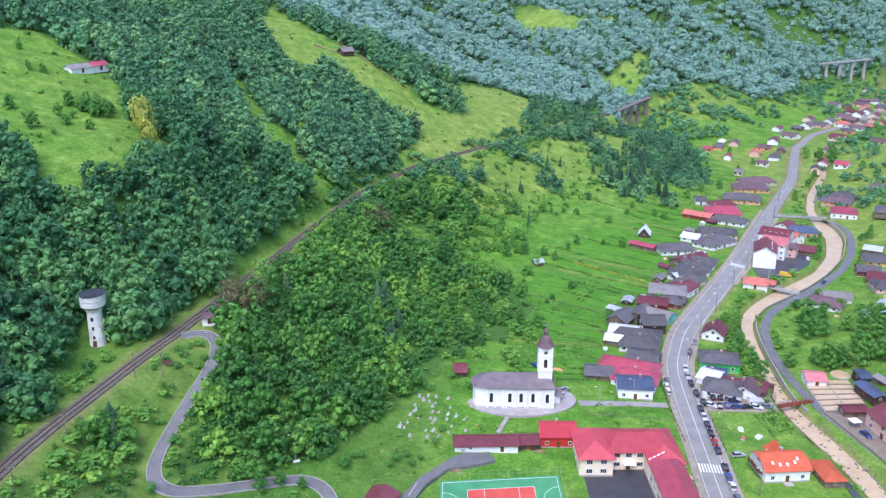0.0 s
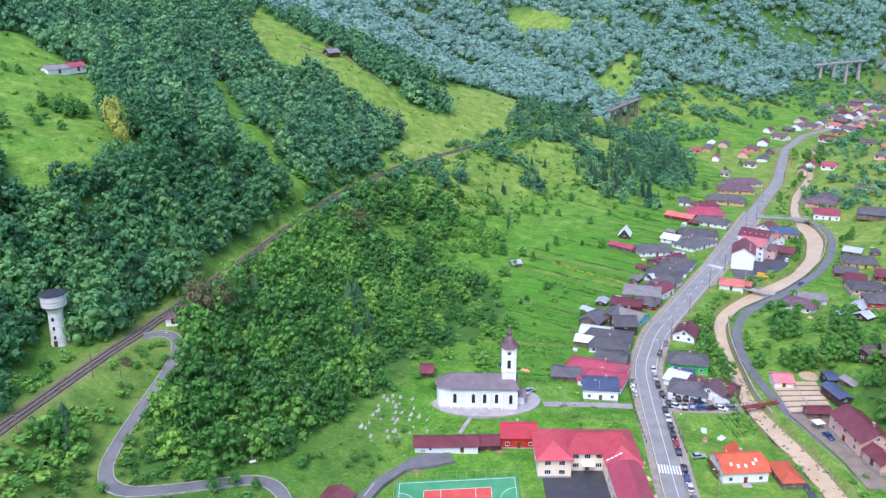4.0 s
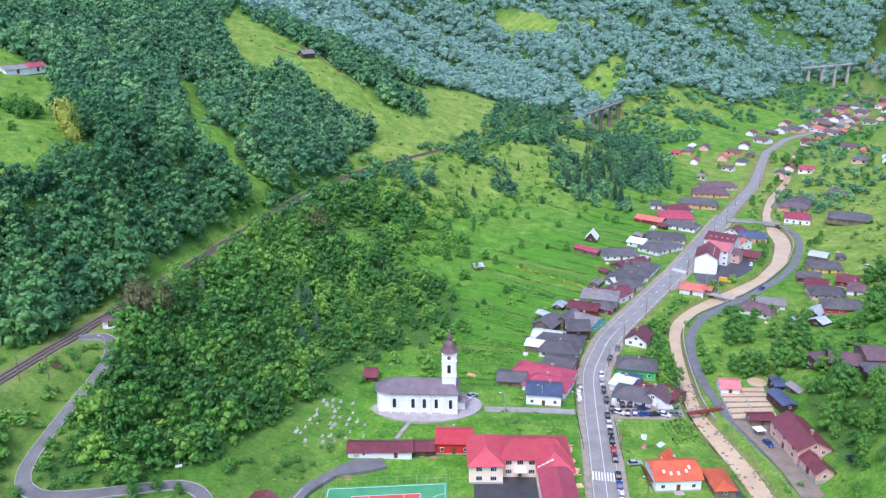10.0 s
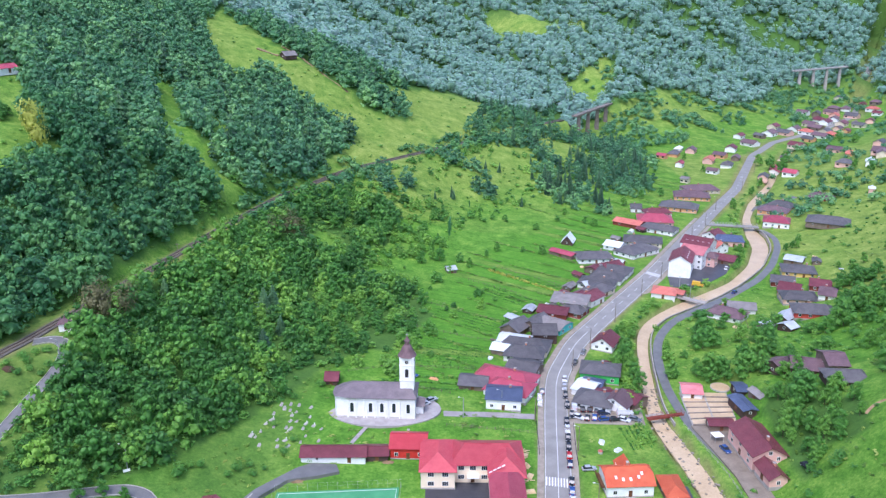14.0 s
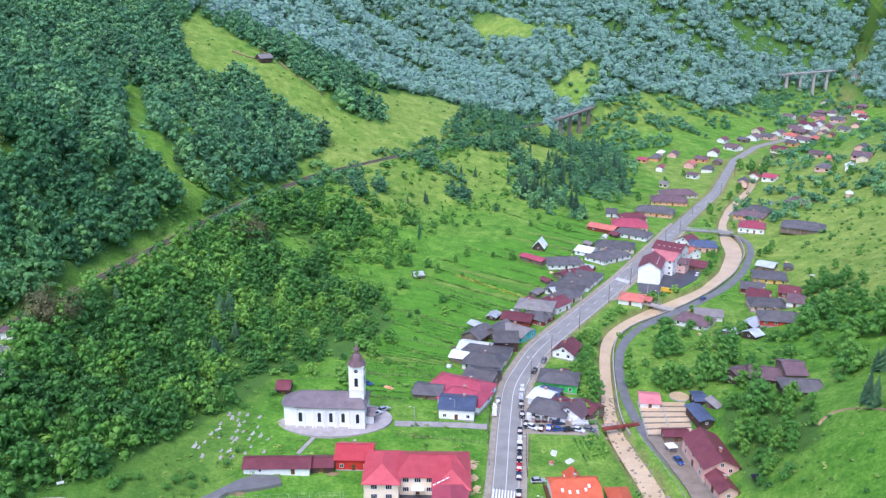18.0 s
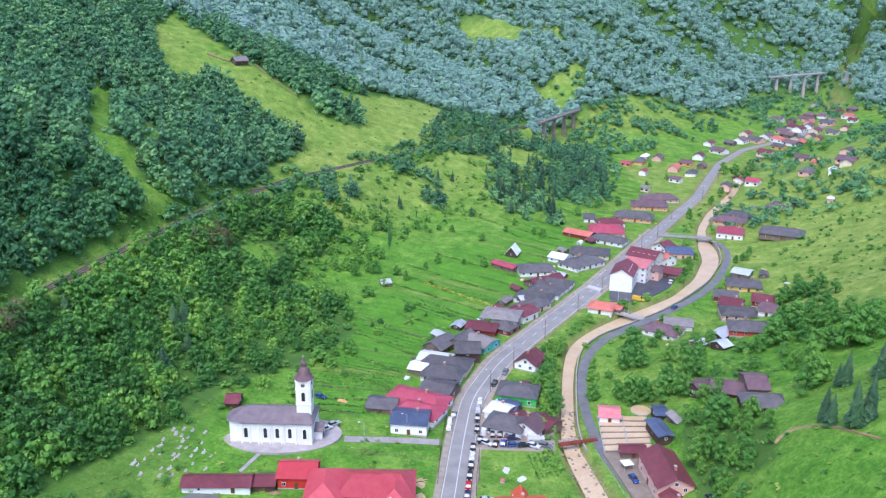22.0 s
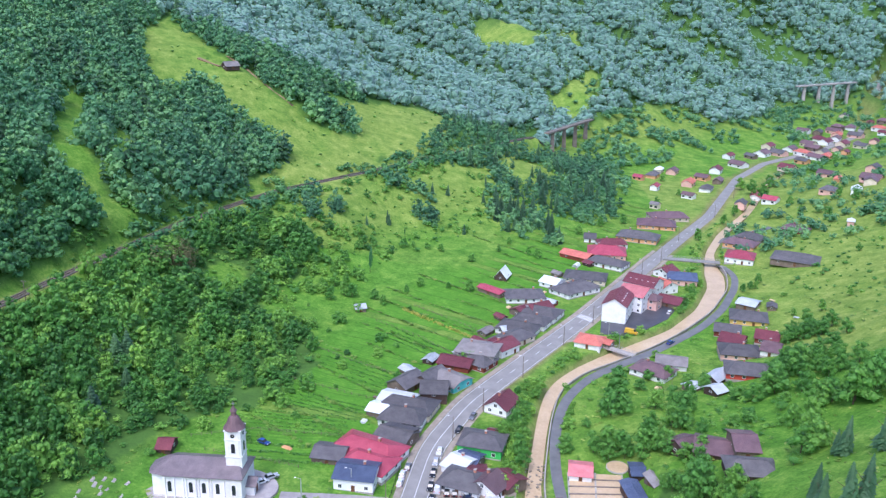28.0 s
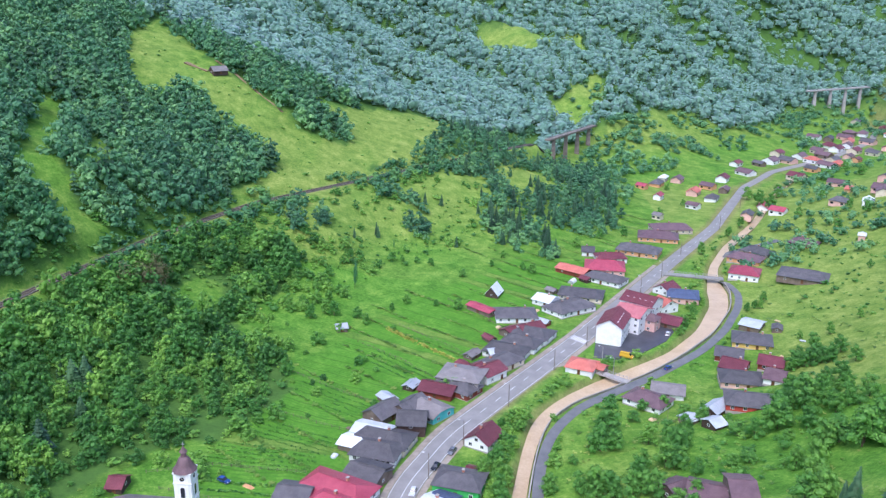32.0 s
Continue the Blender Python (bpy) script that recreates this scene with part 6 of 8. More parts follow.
house(103.8, 242.8, 16, 3.6, 5, 2.6, 4, "gable", "zinc", "timber")
house(99.0, 275.5, -36, 11.7, 5, 2.4, 3.4, "gable", "crimson", "timber")
house(112.8, 271.8, 4, 16.7, 10, 3, 5.6, "hip", "slate", "white")
house(117.9, 259.8, 26, 9.4, 9, 3, 6, "gable", "maroon", "white")
house(110.9, 258.3, 37, 3.9, 7, 2.6, 4.4, "gable", "maroon", "timber")
house(126.5, 285.5, -29, 7.8, 8, 3, 5, "gable", "tin", "white")
house(103.9, 290.4, 67, 3.8, 6, 2, 6.5, "gable", "tin", "darkwood")
house(135.4, 280.6, 36, 17.7, 11, 3, 6, "hip", "slate", "white")
house(139.9, 277.4, 27, 17.5, 10, 3, 5.6, "hip", "slate", "white")
house(148.6, 288.9, -10, 18.8, 10, 3, 5.6, "hip", "slate", "beige")
house(162.1, 306.0, -26, 17.5, 9, 3, 5.6, "hip", "slate", "white")
house(157.9, 323.2, -5, 18.7, 13, 3.4, 7, "hip", "crimson", "pink")
house(142.4, 317.8, -30, 14.2, 8, 2.8, 4.6, "gable", "coral", "redwood")
house(162.6, 335.4, 4, 15.0, 8, 3, 5.4, "hip", "maroon", "white")
house(152.4, 341.7, -6, 4.5, 7, 3, 5.4, "gable", "slate", "white")
house(183.0, 344.0, -17, 20.9, 11, 3.2, 6.5, "hip", "slate", "orange")
house(199.3, 365.1, -8, 21.2, 12, 3.2, 6.5, "hip", "brown", "orange")
house(212.1, 377.3, 4, 22.0, 11, 3.2, 6.2, "hip", "brown", "beige")
house(176.9, 283.9, -52, 5.6, 9, 4.5, 7.5, "gable", "coral", "white")
house(182.2, 301.4, 39, 8.0, 8, 3.2, 6.2, "gable", "maroon", "white")
house(187.7, 294.7, -8, 13.1, 10, 3.6, 6, "hip", "steel", "pink")
house(176.1, 271.2, -25, 9.5, 9, 3, 5, "gable", "maroon", "timber")
house(135.0, 236.4, -16, 9.5, 8, 2.8, 4.8, "hip", "coral", "white")
house(142.0, 235.6, -28, 3.0, 4, 2.2, 3.4, "gable", "coral", "timber")
house(222.2, 318.6, -17, 13.0, 11, 4, 7, "hip", "crimson", "white")
house(230.7, 336.9, -26, 14.7, 10, 3.2, 6, "hip", "brown", "orange")
house(239.5, 345.8, -36, 12.6, 9, 3, 6, "hip", "slate", "beige")
house(246.7, 310.1, -21, 21.1, 13, 3, 6.4, "hip", "slate", "timber")
house(265.8, 352.4, -28, 12.3, 9, 3, 6, "hip", "brown", "redwood")
house(199.3, 260.4, -11, 14.2, 10, 3, 5.6, "hip", "slate", "yellow")
house(208.3, 269.5, -26, 7.3, 8, 2.8, 4, "gable", "zinc", "timber")
house(190.4, 247.8, -13, 9.5, 8, 3, 5.2, "gable", "slate", "redwood")
house(190.2, 238.2, -22, 8.2, 9, 3, 5.6, "gable", "maroon", "redwood")
house(188.8, 228.8, -6, 14.1, 9, 3, 5.6, "hip", "slate", "pink")
house(202.9, 238.5, -17, 8.0, 8, 3, 5.4, "gable", "maroon", "redwood")
house(199.1, 226.7, -21, 4.6, 8, 3, 5.8, "half", "brown", "white")
house(185.1, 212.1, -8, 15.1, 9, 3, 5.8, "hip", "slate", "red")
house(154.5, 216.1, -30, 12.1, 9, 3, 5.6, "hip", "brown", "white")
house(162.6, 222.5, -10, 10.5, 7, 2.8, 4.6, "gable", "ash", "white")
house(174.0, 210.4, 41, 7.4, 5, 3, 5, "gable", "zinc", "darkwood")
house(170.9, 202.3, 25, 4.3, 5, 2.4, 4, "gable", "zinc", "darkwood")
house(149.7, 168.1, 23, 5.2, 7, 3, 5.2, "gable", "brown", "darkwood")
house(155.9, 164.7, -13, 9.2, 8, 3, 5.4, "gable", "brown", "darkwood")
house(162.9, 163.7, -2, 4.5, 9, 3.4, 5.8, "gable", "brown", "timber")
house(160.4, 153.2, -3, 12.0, 7, 2.4, 4.8, "hip", "slate", "darkwood")
house(120.3, 166.1, -5, 5.5, 6, 2.6, 4, "gable", "rose", "white")
house(62.4, 171.1, -20, 18.8, 10, 3, 6, "hip", "crimson", "white")
house(63.3, 165.5, -19, 13.7, 9, 3, 5.6, "hip", "crimson", "white")
house(61.0, 160.1, -5, 10.7, 8, 4.6, 6.6, "gable", "steel", "white")
house(51.8, 169.1, -6, 9.0, 7, 2.2, 4, "gable", "slate", "timber")
house(69.7, 177.4, -21, 10.0, 8, 2.8, 5, "gable", "slate", "timber")
house(87.0, 167.8, -28, 5.6, 9, 3, 4.6, "gable", "tin", "white")
house(91.2, 169.2, -19, 2.8, 6, 2.8, 4.4, "gable", "steel", "timber")
house(86.4, 161.5, -16, 11.4, 9, 3, 5.6, "hip", "slate", "white")
house(92.9, 162.9, 3, 3.9, 8, 2.8, 4.6, "gable", "maroon", "beige")
house(96.6, 159.7, 49, 5.2, 9, 3, 6, "gable", "brown", "white")
house(101.8, 161.5, -37, 3.7, 7, 2.8, 4.6, "gable", "maroon", "timber")
house(89.1, 179.3, -11, 4.8, 7, 2.4, 4.2, "gable", "slate", "timber")
house(98.6, 180.7, -13, 2.1, 4, 2.2, 3.4, "gable", "maroon", "redwood")
house(5.7, 167.4, -0, 2.6, 5, 2.2, 4.2, "gable", "redwood", "darkwood")
far_house(229, 493, 9, "tin")
far_house(208, 469, 8, "crimson")
far_house(221, 480, 13, "slate")
far_house(239, 492, 11, "brown")
far_house(214, 446, 9, "crimson")
far_house(242, 462, 12, "coral")
far_house(257, 478, 11, "brown")
far_house(274, 498, 12, "maroon")
far_house(232, 429, 9, "brown")
far_house(250, 448, 11, "slate")
far_house(265, 468, 10, "brown")
far_house(299, 541, 11, "maroon")
far_house(298, 517, 14, "brown")
far_house(319, 545, 10, "slate")
far_house(332, 554, 14, "brown")
far_house(348, 580, 12, "maroon")
far_house(347, 557, 14, "slate")
far_house(364, 573, 13, "brown")
far_house(368, 559, 13, "coral")
far_house(386, 577, 14, "brown")
far_house(386, 561, 13, "slate")
far_house(409, 602, 15, "maroon")
far_house(426, 617, 14, "brown")
far_house(422, 597, 14, "maroon")
far_house(465, 665, 16, "brown")
far_house(506, 701, 14, "maroon")
far_house(487, 654, 14, "coral")
far_house(530, 743, 16, "tin")
far_house(258, 408, 10, "slate")
far_house(280, 437, 17, "crimson")
far_house(277, 410, 10, "crimson")
far_house(342, 471, 12, "brown")
far_house(333, 439, 10, "coral")
far_house(310, 407, 11, "slate")
far_house(338, 414, 13, "brown")
far_house(319, 395, 9, "tin")
far_house(290, 346, 5, "tin")
far_house(407, 641, 13, "brown")
far_house(420, 639, 13, "slate")
far_house(454, 634, 14, "slate")
far_house(203, 403, 6, "timber")
far_house(364, 455, 12, "slate")
far_house(333, 406, 12, "brown")
for _k, (_x, _y) in enumerate(FAR_ROW):
    far_house(_x, _y, (10, 13, 11, 15, 12)[_k % 5], ("brown", "maroon", "slate", "brown", "coral", "maroon", "brown")[_k % 7])


# ---- bridges over the river ----
def bridge(name, a, b, wide, z, label, mat="concrete", rails="steel_pole"):
    ob = thing(name, label, "bridge")
    a, b, z = site(*a, z)[:2], site(*b, z)[:2], z * RISE
    L = math.dist(a, b)
    ux, uy = (b[0] - a[0]) / L, (b[1] - a[1]) / L
    q = [(a[0] + uy * wide / 2, a[1] - ux * wide / 2), (b[0] + uy * wide / 2, b[1] - ux * wide / 2), (b[0] - uy * wide / 2, b[1] + ux * wide / 2), (a[0] - uy * wide / 2, a[1] + ux * wide / 2)]
    part("deck", Geo().solid([(*p, z - 0.5) for p in q], [(*p, z) for p in q]), mat, ob)
    for s, e in ((q[0], q[1]), (q[3], q[2])):
        n = max(2, int(L / 1.6))
        for k in range(n + 1):
            x, y = s[0] + (e[0] - s[0]) * k / n, s[1] + (e[1] - s[1]) * k / n
            part("post", Geo().box(x - 0.05, y - 0.05, z, x + 0.05, y + 0.05, z + 1.0), rails, ob)
        for h in (0.5, 1.0):
            part("rail", Geo().rod((*s, z + h), (*e, z + h), 0.04, 0.04, 5), rails, ob)
    return ob


bridge("footbridge", (104.5, 153.6), (116.0, 156.0), 1.6, 0.5, "red-brown railed footbridge over the muddy river", "redwood", "redwood")
bridge("village_bridge", (137.5, 237.0), (151.0, 229.0), 3.2, -0.35, "narrow concrete bridge with low rails")
bridge("road_bridge", (186, 321), (213, 317), 4.6, -0.7, "concrete road bridge linking the lane to the main road", "asphalt")
_weir = Geo()
_weir.solid([(104.5, 156.5, -4), (113.5, 158.4, -4), (113.4, 159.2, -4), (104.4, 157.3, -4)], [(104.5, 156.5, -1.35), (113.5, 158.4, -1.35), (113.4, 159.2, -1.35), (104.4, 157.3, -1.35)])
tagged(part("weir", _weir.sited(), "concrete", None, "low concrete weir across the river"), "", "weir", "", "structure")
_half = np.array(RIVER_WIDE) * 0.4 + 0.6
_bank = Geo()
for _o in (1,):
    x, y, dx, dy, t = ribbon_points(RIVER, 2.0)
    hw = np.interp(t, _len, _half)
    keep = (y > 150) & (y < 316)
    pts = [(px + uy * h, py - ux * h, px + uy * (h + 0.35), py - ux * (h + 0.35), float(valley(py))) for px, py, ux, uy, h in zip(x[keep], y[keep], dx[keep], dy[keep], hw[keep])]
    for p, q in zip(pts, pts[1:]):
        _bank.solid([(p[0], p[1], p[4] - 3.2), (p[2], p[3], p[4] - 3.2), (q[2], q[3], q[4] - 3.2), (q[0], q[1], q[4] - 3.2)], [(p[0], p[1], p[4] + 0.35), (p[2], p[3], p[4] + 0.35), (q[2], q[3], q[4] + 0.35), (q[0], q[1], q[4] + 0.35)])
tagged(part("river_wall", _bank.sited(), "concrete", None, "pale concrete retaining wall along the river lane"), "", "wall", "", "structure")

# ---- pedestrian crossings ----
for _y, _n in ((127.6, 9), (257.0, 8)):
    _x = float(np.interp(_y, [p[1] for p in ROAD], [p[0] for p in ROAD]))
    _k = int(np.searchsorted([p[1] for p in ROAD], _y))
    _a, _b = ROAD[_k - 1], ROAD[_k]
    _t = math.degrees(math.atan2(_b[1] - _a[1], _b[0] - _a[0]))
    for _i in range(_n):
        part("crossing_stripe", Geo().box(-1.6, -0.2, 0, 1.6, 0.2, 0.014), "paint_white", road, "", placed(pose(0, 0, float(valley(_y)) + 0.1) @ pose(_x, _y, 0, 0, 0, _t) @ pose(0, (_i - (_n - 1) / 2) * 0.78, 0), "plan"))


# ---- poles ----
def pole(x, y, h, label, arm=True, lamp=False, mat="post"):
    ob = thing("street_lamp" if lamp else "utility_pole", label, "lamp" if lamp else "pole", pose(x, y, ground(x, y)), "poles along the road")
    part("post", Geo().tube(0, 0, -0.6, h, 0.16, 0.1, 8), mat, ob)
    if arm:
        part("crossarm", Geo().box(-0.9, -0.06, h - 0.7, 0.9, 0.06, h - 0.56), mat, ob)
        for u in (-0.75, 0, 0.75):
            part("insulator", Geo().tube(u, 0, h - 0.56, h - 0.36, 0.05, 0.04, 6), "frame_white", ob)
    if lamp:
        part("arm", Geo().rod((0, 0, h - 0.1), (-1.3, 0, h + 0.3), 0.04, 0.03, 6), "steel_pole", ob)
        part("lamp_head", Geo().box(-1.8, -0.14, h + 0.22, -1.2, 0.14, h + 0.36), "frame_white", ob)
    return ob


for _x, _y in ((86.0, 178.8), (95.0, 193.2), (108.8, 212.5), (125.6, 235.0), (139.6, 252.6), (170.5, 300.4), (184, 317.3), (201, 345.9), (80.6, 139.5), (69.8, 152.5), (81.5, 118), (235, 388), (262, 430)):
    pole(_x, _y, 8.5, "dark wooden street pole with a lamp beside the road", False, True, "post")
for _x, _y in ((-80.1, 132.0), (-74.0, 134.0), (-85.2, 109.2), (-87.1, 93.4), (-83.0, 111.0), (-70, 172), (-57, 208)):
    pole(_x, _y, 7.5, "weathered wooden telegraph pole beside the railway", True)
for _x, _y in ((-64.4, 144.6), (-38, 122), (143.5, 240.5), (147.0, 236.2), (48, 152), (60, 157)):
    pole(_x, _y, 7.0, "thin grey lamp post beside the lane", False, True, "steel_pole")


def signboard(x, y, z, turn):
    ob = thing("signboard", "small white roadside board on posts", "sign", pose(x, y, z, 0, 0, turn))
    for s in (-0.7, 0.7):
        part("post", Geo().box(s - 0.04, -0.04, -0.4, s + 0.04, 0.04, 1.6), "post", ob)
    part("board", Geo().box(-0.9, -0.08, 0.9, 0.9, -0.04, 1.7), "frame_white", ob)


signboard(-37.5, 120.5, ground(-37.5, 120.5), 20)


# ---- kerb walls and rails of the hairpin road ----
for _off in (-1.6, 1.6):
    tagged(part("hairpin_kerb", ribbon(HAIRPIN, 0.09, 0.42, 0.9, 2.0, _off), "stone", None, "pale concrete kerb of the hairpin road"), "", "kerb", "", "structure")


# ---- cars ----
CAR_COLOURS = {"dark": ((30, 32, 36), (54, 56, 60), "black"), "grey": ((96, 100, 104), (128, 132, 136), "grey"), "white": ((206, 208, 210), (232, 234, 236), "white"), "red": ((156, 24, 30), (190, 44, 46), "red"),
               "navy": ((28, 40, 66), (50, 64, 96), "navy blue"), "blue": ((40, 70, 128), (66, 98, 160), "blue"), "silver": ((158, 162, 166), (192, 196, 200), "silver"), "yellow": ((206, 160, 40), (228, 184, 64), "yellow")}


def car_kind(colour, van=False):
    a, b, word = CAR_COLOURS[colour]
    key = "car_" + colour
    if key not in MAT:
        MAT[key] = plain(key, srgb(*a), srgb(*b), 0.6, 6.0, 0.25, 0.0, 0.2, 0.5, 0.04)
    L, W, H = (5.4, 2.0, 2.3) if van else (4.3, 1.75, 1.45)
    ob = thing("van" if van else "car", "parked %s %s" % (word, "delivery van" if van else "passenger car on the asphalt"), "van" if van else "car", pose(0, 0, -30), "parked cars")
    tagged(ob, "parked %s delivery van standing on asphalt" % word if van else "parked %s passenger car standing on asphalt" % word)
    l, w = L / 2, W / 2
    mid = H * 0.56
    g = Geo().solid([(-l, -w * 0.94, 0.28), (l, -w * 0.94, 0.28), (l, w * 0.94, 0.28), (-l, w * 0.94, 0.28)], [(-l * 0.97, -w, mid * 0.8), (l * 0.98, -w, mid * 0.72), (l * 0.98, w, mid * 0.72), (-l * 0.97, w, mid * 0.8)])
    g.solid([(-l * 0.97, -w, mid * 0.8), (l * 0.98, -w, mid * 0.72), (l * 0.98, w, mid * 0.72), (-l * 0.97, w, mid * 0.8)], [(-l * 0.95, -w * 0.9, mid), (l * 0.5, -w * 0.9, mid), (l * 0.5, w * 0.9, mid), (-l * 0.95, w * 0.9, mid)])
    part("body", g, key, ob)
    f, r = (0.62, -0.94) if van else (0.42, -0.86)
    ft, rt = (0.4, -0.92) if van else (0.12, -0.6)
    part("cabin_glass", Geo().solid([(l * r, -w * 0.9, mid), (l * f, -w * 0.9, mid), (l * f, w * 0.9, mid), (l * r, w * 0.9, mid)], [(l * rt, -w * 0.74, H - 0.06), (l * ft, -w * 0.74, H - 0.06), (l * ft, w * 0.74, H - 0.06), (l * rt, w * 0.74, H - 0.06)]), key if van else "glass", ob)
    part("roof", Geo().solid([(l * rt, -w * 0.76, H - 0.06), (l * ft, -w * 0.76, H - 0.06), (l * ft, w * 0.76, H - 0.06), (l * rt, w * 0.76, H - 0.06)], [(l * rt * 0.95, -w * 0.68, H), (l * ft * 0.9, -w * 0.68, H), (l * ft * 0.9, w * 0.68, H), (l * rt * 0.95, w * 0.68, H)]), key, ob)
    if van:
        part("windscreen", Geo().solid([(l * 0.63, -w * 0.8, mid), (l * 0.65, -w * 0.8, mid), (l * 0.65, w * 0.8, mid), (l * 0.63, w * 0.8, mid)], [(l * 0.44, -w * 0.7, H - 0.25), (l * 0.46, -w * 0.7, H - 0.25), (l * 0.46, w * 0.7, H - 0.25), (l * 0.44, w * 0.7, H - 0.25)]), "glass", ob)
    wheel = Geo().rod((0, -0.11, 0), (0, 0.11, 0), 0.32, 0.32, 12).mesh("tyre", "rubber")
    rim = Geo().rod((0, -0.13, 0), (0, 0.13, 0), 0.18, 0.18, 8).mesh("rim", "steel_pole")
    for sx in (-0.62, 0.62):
        for sy in (-1, 1):
            t = part("wheel", wheel, None, ob, "", pose(l * sx, sy * w * 0.9, 0.32))
            part("rim", rim, None, t)
    for sy in (-1, 1):
        part("headlight", Geo().box(l * 0.95, sy * w * 0.68 - 0.16, mid * 0.62, l * 1.0, sy * w * 0.68 + 0.16, mid * 0.8), "frame_white", ob)
        part("tail_light", Geo().box(-l * 1.0, sy * w * 0.75 - 0.12, mid * 0.66, -l * 0.94, sy * w * 0.75 + 0.12, mid * 0.9), "hall_red", ob)
    return ob


CARS = {c: car_kind(c) for c in ("dark", "grey", "white", "red", "navy", "blue", "silver")}
CARS["van"] = car_kind("white", True)
CARS["yellow"] = car_kind("yellow", True)
_used = set()


def car(kind, x, y, turn, z=None):
    m = placed(pose(x, y, (ground(x, y) + 0.1) if z is None else z, 0, 0, turn))
    if kind not in _used:
        _used.add(kind)
        CARS[kind].matrix_basis = m
        return CARS[kind]
    return copy_thing(CARS[kind], m)


def road_turn(x, y):
    k = min(range(len(ROAD) - 1), key=lambda i: math.dist((x, y), ((ROAD[i][0] + ROAD[i + 1][0]) / 2, (ROAD[i][1] + ROAD[i + 1][1]) / 2)))
    a, b = ROAD[k], ROAD[k + 1]
    return math.degrees(math.atan2(b[1] - a[1], b[0] - a[0]))


for _c, _x, _y in (("white", 82.4, 173.3), ("silver", 81.6, 169.0), ("dark", 81.2, 164.6), ("dark", 80.9, 159.6), ("dark", 81.5, 155.0), ("dark", 79.4, 151.8), ("white", 79.0, 148.2), ("dark", 78.6, 144.5), ("dark", 78.1, 140.6), ("red", 77.7, 137.3), ("navy", 77.3, 134.0),
                   ("dark", 76.6, 127.6), ("blue", 76.1, 124.1), ("white", 75.7, 120.8), ("grey", 75.3, 116.8), ("dark", 87.6, 183.0), ("grey", 91.8, 189.6), ("grey", 74.0, 166.7), ("white", 72.8, 163.8), ("white", 72.5, 160.6)):
    car(_c, _x, _y, road_turn(_x, _y) + (180 if _x > 78 else 0), float(valley(_y)) + 0.1)
slab("parking_yard", [(82.0, 151.6), (103, 150.8), (104, 159.4), (82.6, 160.4)], 0.1, 0.8, "gravel", "crowded gravel parking yard beside the road", "yard")
for _c, _x, _y, _t in (("van", 83.0, 159.0, 80), ("dark", 85.4, 157.8, 88), ("dark", 87.5, 157.8, 88), ("grey", 89.6, 157.8, 92), ("white", 91.8, 158.4, 80), ("white", 83.4, 153.9, -32), ("dark", 86.0, 153.6, 74), ("blue", 88.3, 153.8, 76),
                       ("navy", 91.5, 155.8, 5), ("blue", 91.2, 153.0, 8), ("van", 98.0, 155.8, 3), ("white", 97.0, 152.8, -22), ("grey", 100.4, 153.0, -18), ("dark", 94.4, 152.9, 8)):
    car(_c, _x, _y, _t, 0.1)
for _c, _x, _y, _t, _z in (("blue", 122.4, 139.6, -70, 0.62), ("dark", 137.0, 126.5, -80, None), ("blue", 166.8, 238.4, 42, None), ("blue", 31.4, 172.3, -20, None), ("white", 36.2, 156.4, 30, 2.78), ("silver", 38.2, 158.4, 30, 2.78),
                           ("silver", 82.2, 132.2, 5, None), ("grey", 204.5, 262.0, 40, None), ("yellow", 153.2, 244.8, -20, -0.55), ("white", 173, 262.5, 60, -0.55)):
    car(_c, _x, _y, _t, _z)
for _k in CARS:
    if _k not in _used:
        raise RuntimeError("unused " + _k)


# ---- fences ----
def fence(pts, label, high=1.1, gap=2.4, mat="post"):
    line = densify(pts, gap)
    ob = thing("fence", label, "fence", None, "garden fences")
    post = Geo().box(-0.06, -0.06, -0.3, 0.06, 0.06, high).mesh("post", mat)
    z = height(np.array([p[0] for p in line]), np.array([p[1] for p in line]))
    x, y, z = site(*np.array(line).T, z)
    line = list(zip(x, y))
    for (x, y), h in zip(line, z):
        part("post", post, None, ob, "", pose(x, y, float(h)))
    for k, u in enumerate((0.4, 0.85)):
        for (a, b, za, zb) in zip(line, line[1:], z, z[1:]):
            part("rail", Geo().rod((*a, za + high * u), (*b, zb + high * u), 0.035, 0.035, 4), mat, ob)
    return ob


fence([(43, 147.8), (55, 147.2), (69.5, 146.8)], "weathered wooden fence along the church meadow")
fence([(69.4, 138), (70.2, 153), (71.6, 166)], "dark railing fence beside the road", 1.2, 2.0, "rubber")
fence([(81.2, 150.6), (80, 140), (79.6, 134)], "dark railing fence along the garden by the road", 1.2, 2.0, "rubber")
fence([(16, 168), (30, 166), (44, 163.5)], "weathered wooden fence behind the church")
fence([(10, 173), (26, 178), (52, 178)], "weathered wooden fence across the fields")
fence([(26, 206), (44, 201), (62, 196)], "old wire fence on wooden posts across the fields")
fence([(34, 225), (56, 215), (74, 208)], "old wire fence on wooden posts between garden strips")
fence([(52, 248), (70, 238), (84, 226)], "old wire fence on wooden posts between garden strips")
fence([(66, 262), (84, 250), (98, 240)], "old wire fence on wooden posts between hay strips")
fence([(84, 284), (98, 272), (108, 262)], "old wire fence on wooden posts above the gardens")
fence([(114.6, 151), (117.4, 140), (119.6, 130), (120.0, 121)], "pale plank fence along the river bank", 1.0, 2.2, "stone")
fence([(154, 207), (163, 205), (172, 203)], "grey plank fence along the farm garden")
fence([(160, 212), (158, 206), (152, 203)], "grey plank fence round the farmyard")


